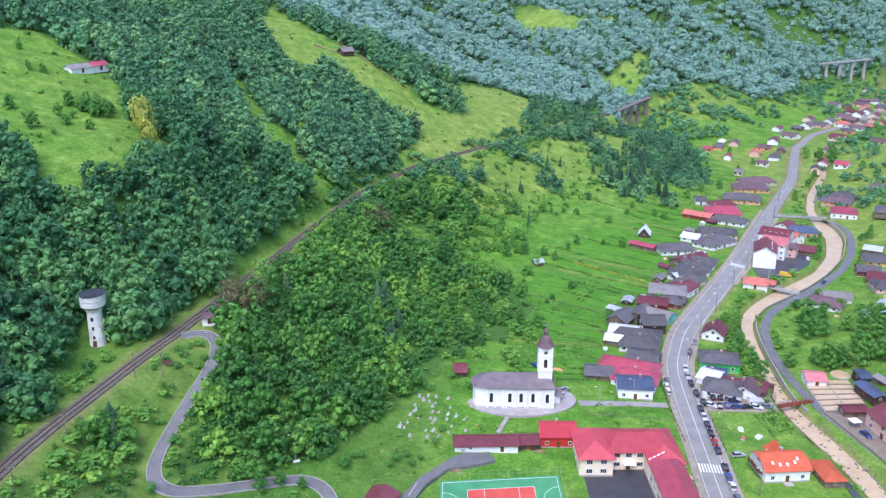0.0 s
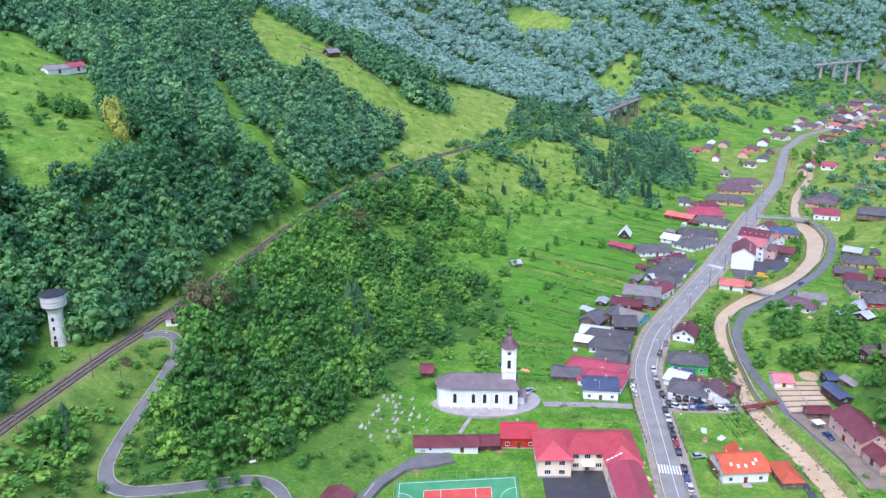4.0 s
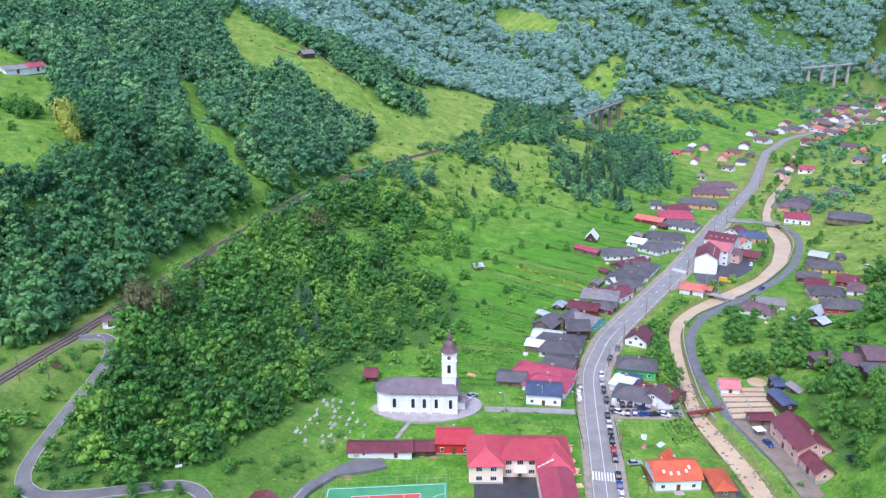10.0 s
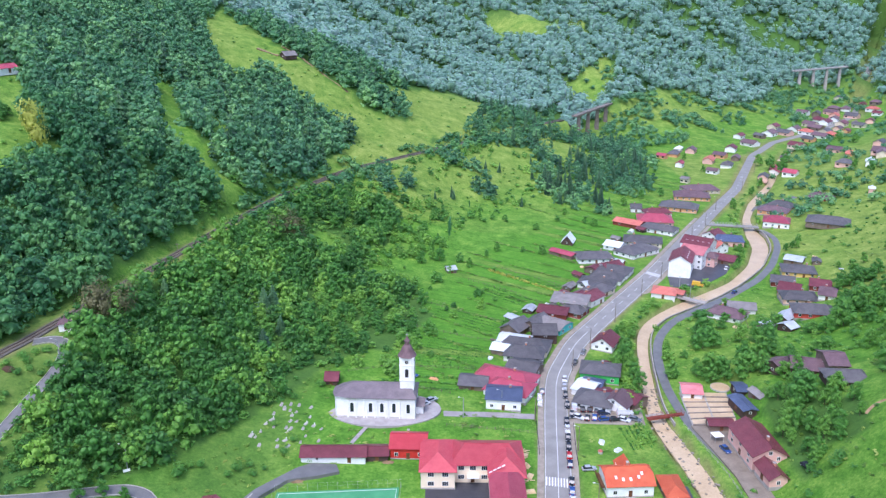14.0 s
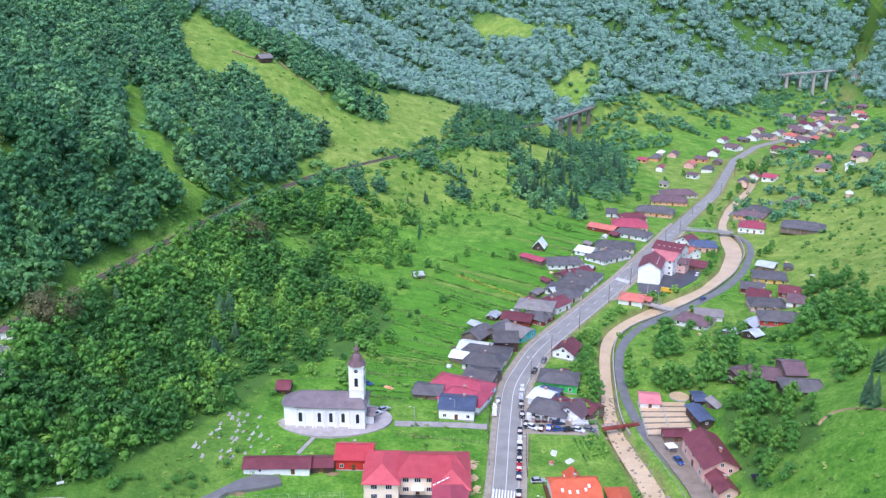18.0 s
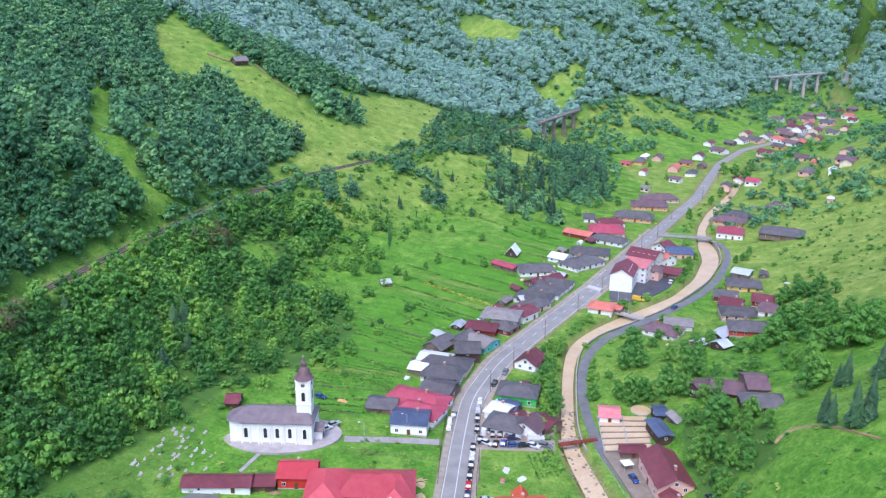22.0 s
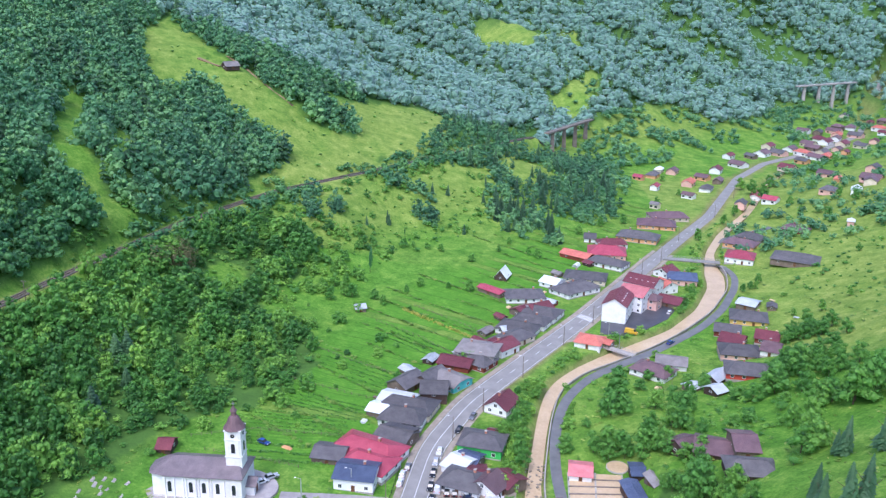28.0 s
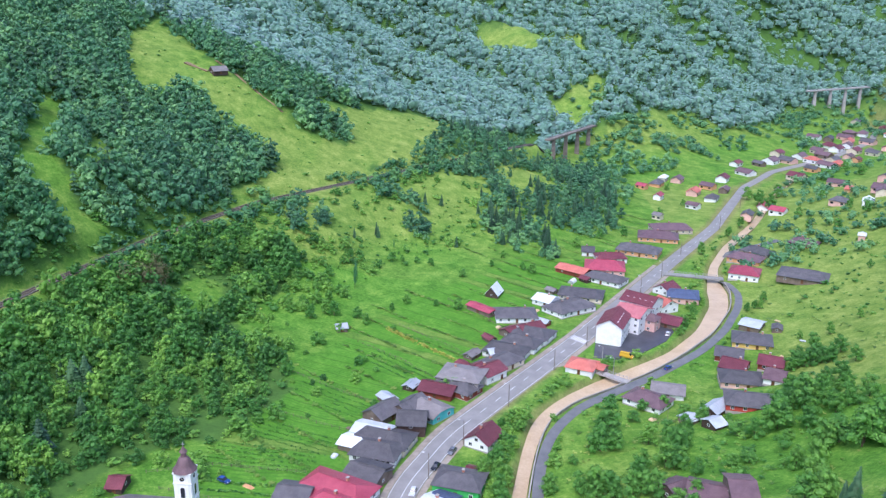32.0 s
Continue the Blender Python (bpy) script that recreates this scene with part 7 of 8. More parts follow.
# ---- farmyard clutter behind the houses ----
def woodpile(x, y, turn, n=5):
    ob = thing("woodpile", "stack of split pale firewood in a farmyard", "woodpile", pose(x, y, ground(x, y) + 0.02, 0, 0, turn), "farmyard clutter")
    log = Geo().rod((0, -0.5, 0), (0, 0.5, 0), 0.17, 0.15, 6).mesh("log", "split_wood")
    for r in range(4):
        for k in range(n * 2 - r):
            part("log", log, None, ob, "", pose((k - n + r / 2) * 0.35, _crng.uniform(-0.06, 0.06), 0.16 + r * 0.3))
    return ob


def tunnel(x, y, turn, L=6.0):
    ob = thing("greenhouse_tunnel", "low white plastic greenhouse tunnel in a garden", "greenhouse", pose(x, y, ground(x, y), 0, 0, turn), "farmyard clutter")
    arc = lambda u, s: [(u, s * 1.5 * math.cos(a), s * 1.6 * math.sin(a)) for a in np.linspace(0, math.pi, 9)]
    part("film", Geo().solid(arc(-L / 2, 1), arc(L / 2, 1)), "frame_white", ob)
    for k in range(4):
        u = -L / 2 + L * k / 3
        part("hoop", Geo().solid(arc(u - 0.05, 1.02), arc(u + 0.05, 1.02)), "steel_pole", ob)
    return ob


def sheet_pile(x, y, turn, mat):
    ob = thing("board_pile", "pile of boards and sheets lying in the grass", "pile", pose(x, y, ground(x, y), 0, 0, turn), "farmyard clutter")
    for k in range(5):
        part("board", Geo().box(-1.4 + 0.1 * k, -0.7, 0, 1.4 - 0.05 * k, 0.6, 0.09), mat, ob, "", pose(_crng.uniform(-0.15, 0.15), 0.1 * k, 0.09 * k, 0, 0, _crng.uniform(-9, 9)))
    return ob


MAT["split_wood"] = plain("split_wood", srgb(196, 168, 124), srgb(228, 206, 166), 2.0, 6.0, 0.9, 0.02)
_crng = random.Random(91)
_built = list(PLOTS)


def yards(line, lo, hi, step, way, kinds):
    for p, q in zip(densify(line, step), densify(line, step)[1:]):
        l = math.dist(p[:2], q[:2])
        o = _crng.uniform(lo, hi)
        x, y = p[0] - way * (q[1] - p[1]) / l * o, p[1] + way * (q[0] - p[0]) / l * o
        t = math.degrees(math.atan2(q[1] - p[1], q[0] - p[0])) + _crng.choice((0, 90)) + _crng.uniform(-8, 8)
        room = min(math.dist((x, y), b) for b in _built)
        if room < 6.5 or room > 30:
            continue
        _built.append((x, y))
        k = _crng.choice(kinds)
        if k == "wood":
            woodpile(x, y, t, _crng.choice((3, 4)))
        elif k == "tunnel":
            tunnel(x, y, t, _crng.uniform(4, 7))
        elif k == "boards":
            sheet_pile(x, y, t, _crng.choice(("timber", "split_wood", "tin_sheet")))
        else:
            house(x, y, t, _crng.uniform(3.0, 5.5), _crng.uniform(2.8, 4.2), 2.0, 3.0, "gable", _crng.choice(("slate", "ash", "maroon", "zinc", "brown")), _crng.choice(("timber", "darkwood", "redwood")))


MAT["tin_sheet"] = MAT["roof_tin"]
yards(ROAD[5:10], 15, 30, 5.0, 1, ("shed", "shed", "boards", "boards", "tunnel", "shed"))
yards(ROAD[5:10], 18, 32, 7.0, 1, ("shed", "boards", "boards"))
yards(LANE[8:14], 8, 30, 8.0, -1, ("shed", "wood", "boards"))
# some piles stand in for rubble by the school and white garden stones
for _x, _y, _t in ((64.8, 133.5, 20), (65.8, 129.5, 60), (65.2, 124.0, 10), (65.6, 117.5, 80), (64.6, 137.5, -30), (92.5, 141.0, 30), (88.5, 144.0, 70), (57.0, 168.5, 15), (53.5, 172.5, 40), (72.0, 172.0, 60)):
    sheet_pile(_x, _y, _t, "split_wood" if _x < 66 else "tin_sheet")
_tarp = thing("tarpaulin_heap", "low heap under a bright orange tarpaulin", "heap", pose(38.4, 171.2, ground(38.4, 171.2), 0, 0, -20))
part("tarpaulin", Geo().solid([(-1.8, -0.8, -0.1), (1.8, -0.7, -0.1), (1.9, 0.7, -0.1), (-1.7, 0.8, -0.1)], [(-1.2, -0.3, 0.6), (1.0, -0.3, 0.75), (1.1, 0.3, 0.7), (-1.1, 0.35, 0.6)]), "orange", _tarp)


# ---- soil heaps, timber lying by the school, low walls ----
def heap(x, y, rx, ry, h, mat, name, label, seed):
    rng = np.random.default_rng(seed)
    ob = thing(name, label, "heap", pose(x, y, ground(x, y)))
    n, g = 14, Geo()
    rings = [(1.0, -0.15), (0.8, 0.4), (0.5, 0.8), (0.18, 1.0)]
    pts = [[(rx * r * math.cos(2 * math.pi * k / n) * rng.uniform(0.8, 1.2), ry * r * math.sin(2 * math.pi * k / n) * rng.uniform(0.8, 1.2), h * z * rng.uniform(0.75, 1.25) if z > 0 else -0.3) for k in range(n)] for r, z in rings]
    for a, b in zip(pts, pts[1:]):
        for k in range(n):
            g.face(a[k], a[(k + 1) % n], b[(k + 1) % n], b[k])
    g.face(*pts[-1])
    part("mound", g, mat, ob)
    for k in range(9):
        a, q = rng.uniform(0, 2 * math.pi), rng.uniform(0.3, 1.1)
        s = rng.uniform(0.12, 0.3)
        part("lump", Geo().tube(0, 0, -s, s * 0.8, s, s * 0.6, 6), mat, ob, "", pose(rx * q * math.cos(a), ry * q * math.sin(a), h * max(0.05, 0.9 - q), rng.uniform(-30, 30), rng.uniform(-30, 30), 0))
    return ob


MAT["dark_soil"] = plain("dark_soil", srgb(64, 50, 40), srgb(98, 78, 60), 0.6, 9.0, 0.95, 0.05)
heap(-75.2, 139.4, 2.4, 1.5, 0.7, "dark_soil", "soil_heap", "red-brown soil heap in the grass bank", 1)
heap(3.2, 126.2, 2.2, 0.9, 0.6, "dirt", "rubble_heap", "brown rubble heap beside the asphalt drive", 2)
heap(0.6, 126.6, 1.4, 0.8, 0.5, "dirt", "rubble_heap", "brown rubble heap beside the asphalt drive", 3)
heap(27.0, 133.2, 2.0, 1.0, 0.4, "dirt", "soil_heap", "trampled brown soil beside the sheds", 4)
_lrng = random.Random(17)
for _cx, _cy, _n in ((64.6, 138.6, 9), (60.5, 141.0, 9), (57.0, 141.6, 8), (65.2, 132.5, 6), (64.9, 127.5, 5)):
    _pile = thing("timber_pile", "pale sawn timber lying loose behind the school", "timber pile", pose(_cx, _cy, ground(_cx, _cy), 0, 0, 0), "timber behind the school")
    for _k in range(_n):
        _l = _lrng.uniform(1.2, 2.8)
        part("beam", Geo().box(-_l / 2, -0.1, 0, _l / 2, 0.1, 0.16), "split_wood", _pile, "", pose(_lrng.uniform(-1.6, 1.6), _lrng.uniform(-1.1, 1.1), 0.02 + 0.12 * (_k % 4), 0, _lrng.uniform(-4, 4), _lrng.uniform(-40, 40)))
_wall = Geo()
for _a, _b in zip(((-8.9, 116.6), (-6.9, 120.8), (-5.0, 123.3)), ((-6.9, 120.8), (-5.0, 123.3), (-2.4, 123.7))):
    _u = Vector((_b[0] - _a[0], _b[1] - _a[1])).normalized() * 0.14
    _za, _zb = ground(*_a), ground(*_b)
    _q = [(_a[0] - _u.y, _a[1] + _u.x, _za), (_a[0] + _u.y, _a[1] - _u.x, _za), (_b[0] + _u.y, _b[1] - _u.x, _zb), (_b[0] - _u.y, _b[1] + _u.x, _zb)]
    _wall.solid([(x, y, z - 0.5) for x, y, z in _q], [(x, y, z + 0.9) for x, y, z in _q])
tagged(part("drive_wall", _wall.sited(), "stone", None, "low white concrete wall beside the drive"), "", "wall", "", "structure")
_f = thing("garden_well", "small pale stone well with a cap in the lawn", "well", pose(87.0, 139.6, ground(87.0, 139.6)))
part("basin", Geo().tube(0, 0, -0.3, 0.8, 0.8, 0.75, 12), "stone", _f)
part("cap", Geo().tube(0, 0, 0.8, 1.5, 0.85, 0.1, 12), "roof_coral", _f)


# ---- single trees ----
tree("broad1", -144.9, 231.8, 6, 0.90)
tree("broad0", -146.8, 243.6, 6, 0.90)
tree("broad1", -141.5, 241.1, 6, 1.00)
tree("broad1", -133.2, 235.0, 6, 0.81)
tree("broad0", -129.9, 224.1, 5, 0.92)
tree("broad2", -138.3, 224.7, 5, 0.95)
tree("broad3", -137.0, 245.5, 6, 0.93)
tree("broad3", -165.5, 261.9, 5, 0.99)
tree("broad3", -170.3, 260.8, 5, 0.80)
tree("broad2", -181.8, 275.7, 5, 0.86)
tree("broad3", -160.9, 228.9, 7, 0.90)
tree("broad2", -144.7, 215.3, 7, 1.00)
tree("bush0", -137.2, 214.2, 3, 1.08)
tree("bush1", -150.6, 265.0, 3, 1.19)
tree("bush1", -146.5, 272.6, 3, 1.16)
tree("bush1", -117.6, 212.3, 2.5, 1.02)
tree("bush1", -139.6, 231.3, 4, 1.37)
tree("bush0", -153.1, 224.6, 4, 1.03)
tree("bush0", -139.4, 209.1, 3, 1.12)
tree("broad1", -80.2, 113.0, 10, 0.72)
tree("spruce0", -77.7, 113.4, 10, 1.5)
tree("spruce1", -79.6, 116.4, 12, 1.5)
tree("broad2", -82.6, 111.5, 8, 0.8)
tree("broad2", -75.3, 114.1, 9, 0.90)
tree("broad0", -46.9, 114.4, 9, 0.99)
tree("broad2", -43.8, 110.4, 6, 0.79)
tree("broad2", -39.9, 113.4, 5, 0.83)
tree("broad1", -34.6, 113.4, 4, 0.83)
tree("broad1", -48.8, 113.6, 6, 0.92)
tree("bush1", -75.7, 140.3, 3, 1.09)
tree("bush0", -74.0, 144.0, 3, 1.26)
tree("bush0", -71.1, 145.5, 3, 1.01)
tree("bush0", -68.4, 146.8, 3, 1.14)
tree("bush1", -69.3, 139.6, 3, 1.17)
tree("bush1", -70.8, 131.1, 2.5, 1.17)
tree("bush1", -72.7, 130.6, 2.5, 1.00)
tree("bush1", -79.8, 103.4, 5, 1.39)
tree("bush1", -76.7, 101.8, 5, 1.27)
tree("bush1", -78.8, 98.9, 5, 1.34)
tree("bush0", -77.3, 106.5, 4, 1.02)
tree("bush0", -80.8, 107.7, 4, 1.36)
tree("bush0", -66.5, 104.5, 4, 1.12)
tree("bush1", -25.8, 123.7, 4, 1.37)
tree("bush1", -23.9, 125.5, 3, 1.02)
tree("bush0", -80.7, 99.1, 3, 1.32)
tree("bush0", -66.5, 139.3, 3, 1.23)
tree("bush0", -65.9, 142.5, 3, 1.21)
tree("bush0", -71.8, 137.9, 3, 1.31)
tree("bush1", -71.9, 142.3, 3, 1.34)
tree("bush1", -76.8, 135.6, 2.5, 1.03)
tree("bush1", -73.7, 105.1, 4, 1.08)
tree("bush0", -85.2, 99.2, 2, 1.15)
tree("bush1", -86.7, 106.4, 2, 1.26)
tree("bush0", -0.7, 139.3, 3, 1.17)
tree("bush1", 5.6, 132.8, 2, 1.28)
tree("bush1", -14.3, 125.1, 3, 1.03)
tree("bush0", -10.0, 129.5, 3, 1.15)
tree("bush1", -25.7, 122.0, 4, 1.28)
tree("bush1", -21.8, 126.5, 3, 1.29)
tree("bush0", -12.9, 127.3, 4, 1.09)
tree("bush0", -8.3, 127.0, 3, 1.15)
tree("bush0", -6.1, 129.1, 2.5, 1.05)
tree("bush1", -29.3, 126.7, 3, 1.32)
tree("bush0", -2.3, 135.0, 3, 1.30)
tree("bush1", 8.2, 159.1, 4, 1.07)
tree("bush0", -4.3, 156.8, 3, 1.28)
tree("bush1", -7.4, 144.5, 2.5, 1.22)
tree("bush0", 2.9, 163.8, 3.5, 1.17)
tree("spruce1", 44.6, 333.9, 8, 0.98)
tree("spruce1", 35.3, 324.7, 6, 1.04)
tree("spruce0", 74.0, 372.5, 10, 1.05)
tree("spruce0", 65.3, 369.3, 8, 1.08)
tree("spruce1", 45.4, 332.2, 7, 1.13)
tree("spruce1", 84.6, 335.9, 7, 0.98)
tree("spruce1", 94.8, 371.9, 8, 1.03)
tree("spruce1", 98.1, 364.7, 8, 1.13)
tree("spruce0", 105.9, 357.4, 9, 1.03)
tree("spruce0", 111.8, 346.6, 9, 1.09)
tree("spruce0", 116.4, 347.8, 8, 0.99)
tree("spruce1", 101.3, 356.0, 7, 0.96)
tree("spruce1", 96.2, 392.1, 7, 0.97)
tree("broad0", 69.2, 335.5, 4, 0.78)
tree("broad3", 30.3, 261.2, 7, 0.90)
tree("broad3", 35.1, 266.2, 7, 0.84)
tree("broad3", 38.8, 265.2, 8, 0.85)
tree("broad3", 34.6, 273.4, 7, 0.78)
tree("broad2", 30.0, 272.3, 7, 0.92)
tree("broad2", 34.0, 302.8, 5, 0.78)
tree("broad0", 30.3, 292.8, 6, 0.92)
tree("broad1", 48.3, 265.1, 6, 0.91)
tree("broad3", 52.6, 260.7, 6, 0.78)
tree("broad3", 61.4, 272.9, 4, 0.89)
tree("broad1", 66.8, 278.7, 5, 0.93)
tree("broad3", 79.2, 277.9, 4, 0.84)
tree("broad0", 73.7, 315.2, 5, 0.87)
tree("broad2", 89.2, 305.7, 5, 0.99)
tree("broad3", 89.0, 276.6, 6, 0.96)
tree("broad0", 39.7, 312.6, 4, 0.89)
tree("broad3", 36.4, 308.6, 5, 0.92)
tree("broad1", 66.7, 316.3, 4, 0.96)
tree("broad1", 55.2, 318.8, 3.5, 0.80)
tree("broad3", 59.8, 316.1, 4, 0.97)
tree("broad2", 27.9, 281.1, 6, 0.91)
tree("broad3", 25.2, 267.4, 7, 0.76)
tree("broad1", 19.7, 265.9, 7, 0.87)
tree("broad1", 108.4, 328.7, 5, 0.76)
tree("broad2", 121.7, 314.3, 6, 0.99)
tree("broad0", 117.8, 317.8, 5, 0.76)
tree("broad0", 102.6, 318.8, 4, 0.98)
tree("poplar", 43.0, 286.0, 15, 0.20)
tree("poplar", 54.3, 325.9, 6, 0.20)
tree("broad0", 134.8, 190.7, 10, 0.97)
tree("broad0", 138.8, 191.1, 8, 0.95)
tree("broad3", 130.8, 171.9, 8, 0.87)
tree("broad3", 126.8, 174.5, 8, 0.83)
tree("broad1", 135.4, 172.5, 7, 0.86)
tree("broad3", 142.5, 170.9, 8, 0.88)
tree("broad1", 144.0, 180.6, 8, 0.81)
tree("broad1", 152.6, 179.9, 9, 0.80)
tree("broad0", 158.6, 191.0, 8, 0.78)
tree("broad0", 145.7, 168.0, 6, 0.85)
tree("broad1", 108.0, 144.4, 6, 0.85)
tree("broad1", 112.2, 136.3, 6, 0.81)
tree("broad0", 129.6, 208.1, 6, 0.84)
tree("broad2", 133.9, 212.2, 6, 1.00)
tree("broad3", 125.0, 202.2, 6, 0.81)
tree("broad2", 121.6, 192.5, 6, 0.83)
tree("broad0", 120.0, 183.2, 6, 0.78)
tree("broad3", 119.5, 176.1, 5, 0.76)
tree("broad3", 110.5, 180.3, 9, 0.83)
tree("broad3", 105.7, 173.9, 8, 0.83)
tree("broad2", 106.3, 169.2, 8, 0.80)
tree("broad3", 108.3, 167.5, 8, 0.79)
tree("broad2", 111.5, 175.7, 8, 0.98)
tree("broad3", 108.6, 192.0, 6, 0.84)
tree("broad3", 114.2, 205.0, 6, 0.99)
tree("broad3", 152.4, 164.4, 8, 0.77)
tree("broad0", 147.9, 150.2, 12, 0.97)
tree("broad2", 148.8, 163.4, 7, 1.00)
tree("broad0", 157.0, 176.4, 6, 0.83)
tree("broad1", 179.6, 164.8, 9, 0.81)
tree("broad0", 179.8, 172.9, 8, 0.78)
tree("broad3", 177.8, 157.5, 8, 0.88)
tree("broad1", 184.3, 195.0, 9, 0.87)
tree("spruce0", 162.9, 129.8, 13, 1.00)
tree("spruce0", 165.2, 125.5, 17, 1.07)
tree("spruce1", 178.0, 150.8, 10, 1.07)
tree("spruce1", 125.0, 202.5, 4, 1.04)
tree("fruit1", 167.2, 179.4, 5, 1.12)
tree("fruit0", 171.6, 179.3, 5, 1.19)
tree("fruit1", 174.9, 196.5, 5, 1.15)
tree("fruit1", 176.0, 204.4, 4, 1.06)
tree("fruit1", 184.2, 186.8, 5, 1.23)
tree("fruit1", 126.6, 185.6, 4, 1.10)
tree("bush1", 119.4, 144.7, 3, 1.31)
tree("bush0", 169.4, 151.8, 4, 1.37)
tree("bush0", 141.0, 122.5, 4, 1.21)
tree("bush0", 142.9, 123.9, 4, 1.17)
tree("bush1", 177.9, 175.2, 3, 1.18)
tree("bush0", 165.9, 222.8, 3, 1.31)
tree("bush1", 148.6, 205.4, 3, 1.17)
tree("bush0", 154.8, 208.0, 3, 1.34)
tree("broad2", 116.4, 222.8, 4, 0.95)
tree("broad0", 116.2, 235.8, 5, 0.75)
tree("broad0", 120.9, 240.4, 5, 0.75)
tree("broad2", 110.7, 221.7, 4, 0.99)
tree("broad3", 104.4, 205.1, 5, 0.98)
tree("broad3", 106.1, 201.1, 5, 0.83)
tree("broad2", 107.0, 193.6, 6, 0.83)
tree("broad1", 109.3, 205.0, 5, 0.98)
tree("broad3", 104.3, 183.9, 9, 0.88)
tree("broad1", 105.8, 178.7, 9, 0.76)
tree("broad3", 101.2, 179.3, 8, 0.87)
tree("broad3", 187.8, 200.6, 11, 0.84)
tree("broad1", 197.3, 206.9, 10, 1.00)
tree("broad3", 202.9, 208.3, 9, 0.82)
tree("broad2", 183.2, 170.0, 10, 0.78)
tree("broad3", 189.8, 178.8, 9, 0.98)
tree("broad0", 190.7, 190.2, 8, 0.87)
tree("broad0", 196.0, 175.0, 12, 0.86)
tree("broad3", 230.1, 254.3, 6, 0.80)
tree("broad3", 243.8, 261.2, 5, 0.83)
tree("broad2", 209.6, 196.8, 8, 0.90)
tree("broad3", 149.1, 193.4, 8, 1.00)
tree("broad0", 150.5, 181.2, 9, 0.92)
tree("broad0", 153.8, 180.6, 8, 0.99)
tree("broad3", 161.2, 199.1, 8, 0.87)
tree("broad3", 168.2, 205.6, 7, 0.99)
tree("broad3", 142.1, 177.3, 8, 0.92)
tree("broad1", 181.1, 268.7, 6, 0.83)
tree("broad1", 177.8, 262.7, 5, 0.88)
tree("broad0", 65.6, 207.5, 5, 0.82)
tree("broad2", 87.2, 219.9, 6, 0.98)
tree("broad2", 91.3, 220.2, 6, 1.00)
tree("broad3", 217.9, 286.2, 5, 0.78)
tree("broad3", 211.9, 285.0, 5, 0.89)
tree("broad3", 219.6, 244.5, 8, 0.96)
tree("broad1", 211.5, 238.7, 7, 0.83)
tree("broad1", 210.9, 232.3, 7, 0.78)
tree("broad1", 218.1, 231.7, 8, 0.78)
tree("broad2", 223.2, 235.2, 8, 0.88)
tree("broad3", 206.4, 231.7, 6, 0.83)
tree("broad2", 221.7, 224.2, 7, 0.91)
tree("broad2", 216.0, 234.0, 8, 0.97)
tree("broad2", 220.7, 256.2, 4, 0.80)
tree("bush0", 202.4, 198.9, 5, 1.39)
tree("bush0", 181.2, 182.2, 5, 1.21)
tree("bush0", 113.1, 232.5, 3, 1.22)
tree("bush0", 108.8, 219.7, 3, 1.15)
tree("bush0", 128.9, 224.7, 3, 1.20)
tree("bush1", 125.7, 221.4, 3, 1.14)
tree("bush1", 194.0, 209.2, 4, 1.36)
tree("bush1", 64.2, 258.4, 3, 1.09)
tree("bush0", 57.4, 235.6, 3, 1.08)
tree("bush0", 62.1, 312.7, 3, 1.37)
tree("bush0", 62.6, 229.2, 3, 1.27)
tree("bush1", 151.0, 241.3, 3, 1.06)
tree("bush0", 161.5, 247.4, 3, 1.24)
tree("bush1", 132.7, 241.0, 2.5, 1.20)
tree("bush0", 184.7, 213.1, 5, 1.20)
tree("bush1", 171.5, 213.7, 4, 1.04)
tree("bush0", 205.2, 193.3, 4, 1.35)
tree("bush0", 196.6, 187.2, 4, 1.37)
tree("bush1", 225.5, 275.8, 3, 1.35)
tree("bush1", 254.5, 322.2, 3, 1.02)
tree("bush0", 248.6, 290.6, 3, 1.03)
tree("fruit1", 175.1, 195.3, 6, 1.17)
tree("fruit0", 172.0, 181.1, 5, 1.15)
tree("fruit1", 147.4, 206.8, 5, 1.19)
tree("fruit0", 164.6, 210.6, 5, 1.21)
tree("fruit1", 169.9, 208.8, 5, 1.21)
tree("fruit0", 152.2, 212.4, 5, 1.21)
tree("fruit0", 142.1, 215.1, 5, 1.22)
tree("fruit0", 133.5, 194.7, 5, 1.06)
tree("fruit1", 136.3, 202.1, 5, 1.09)
tree("broad1", 275.3, 435.3, 12, 0.83)
tree("broad1", 277.2, 423.0, 12, 0.80)
tree("broad3", 273.6, 449.3, 11, 0.90)
tree("broad2", 292.3, 448.3, 11, 0.76)
tree("broad1", 293.7, 465.6, 12, 0.82)
tree("broad3", 212.7, 364.4, 9, 0.84)
tree("broad3", 212.3, 347.5, 8, 0.83)
tree("broad1", 207.1, 351.2, 8, 0.96)
tree("broad3", 222.6, 370.7, 8, 0.84)
tree("broad0", 276.3, 357.8, 6, 0.93)
tree("broad2", 290.2, 368.8, 7, 0.89)
tree("broad2", 283.7, 399.8, 7, 0.98)
tree("broad3", 248.8, 393.7, 8, 0.87)
tree("broad3", 236.1, 377.1, 7, 0.93)
tree("broad3", 309.2, 394.9, 8, 0.79)
tree("broad2", 310.3, 380.6, 8, 0.78)
tree("broad1", 302.6, 355.9, 7, 0.78)
tree("broad2", 283.0, 384.2, 6, 0.85)
tree("broad2", 323.9, 501.6, 7, 0.78)
tree("broad2", 311.2, 429.8, 7, 0.84)
tree("broad1", 348.0, 494.2, 9, 0.92)
tree("broad2", 373.1, 519.0, 9, 0.98)
tree("broad1", 372.2, 495.5, 9, 1.00)
tree("broad1", 250.5, 427.1, 6, 0.79)
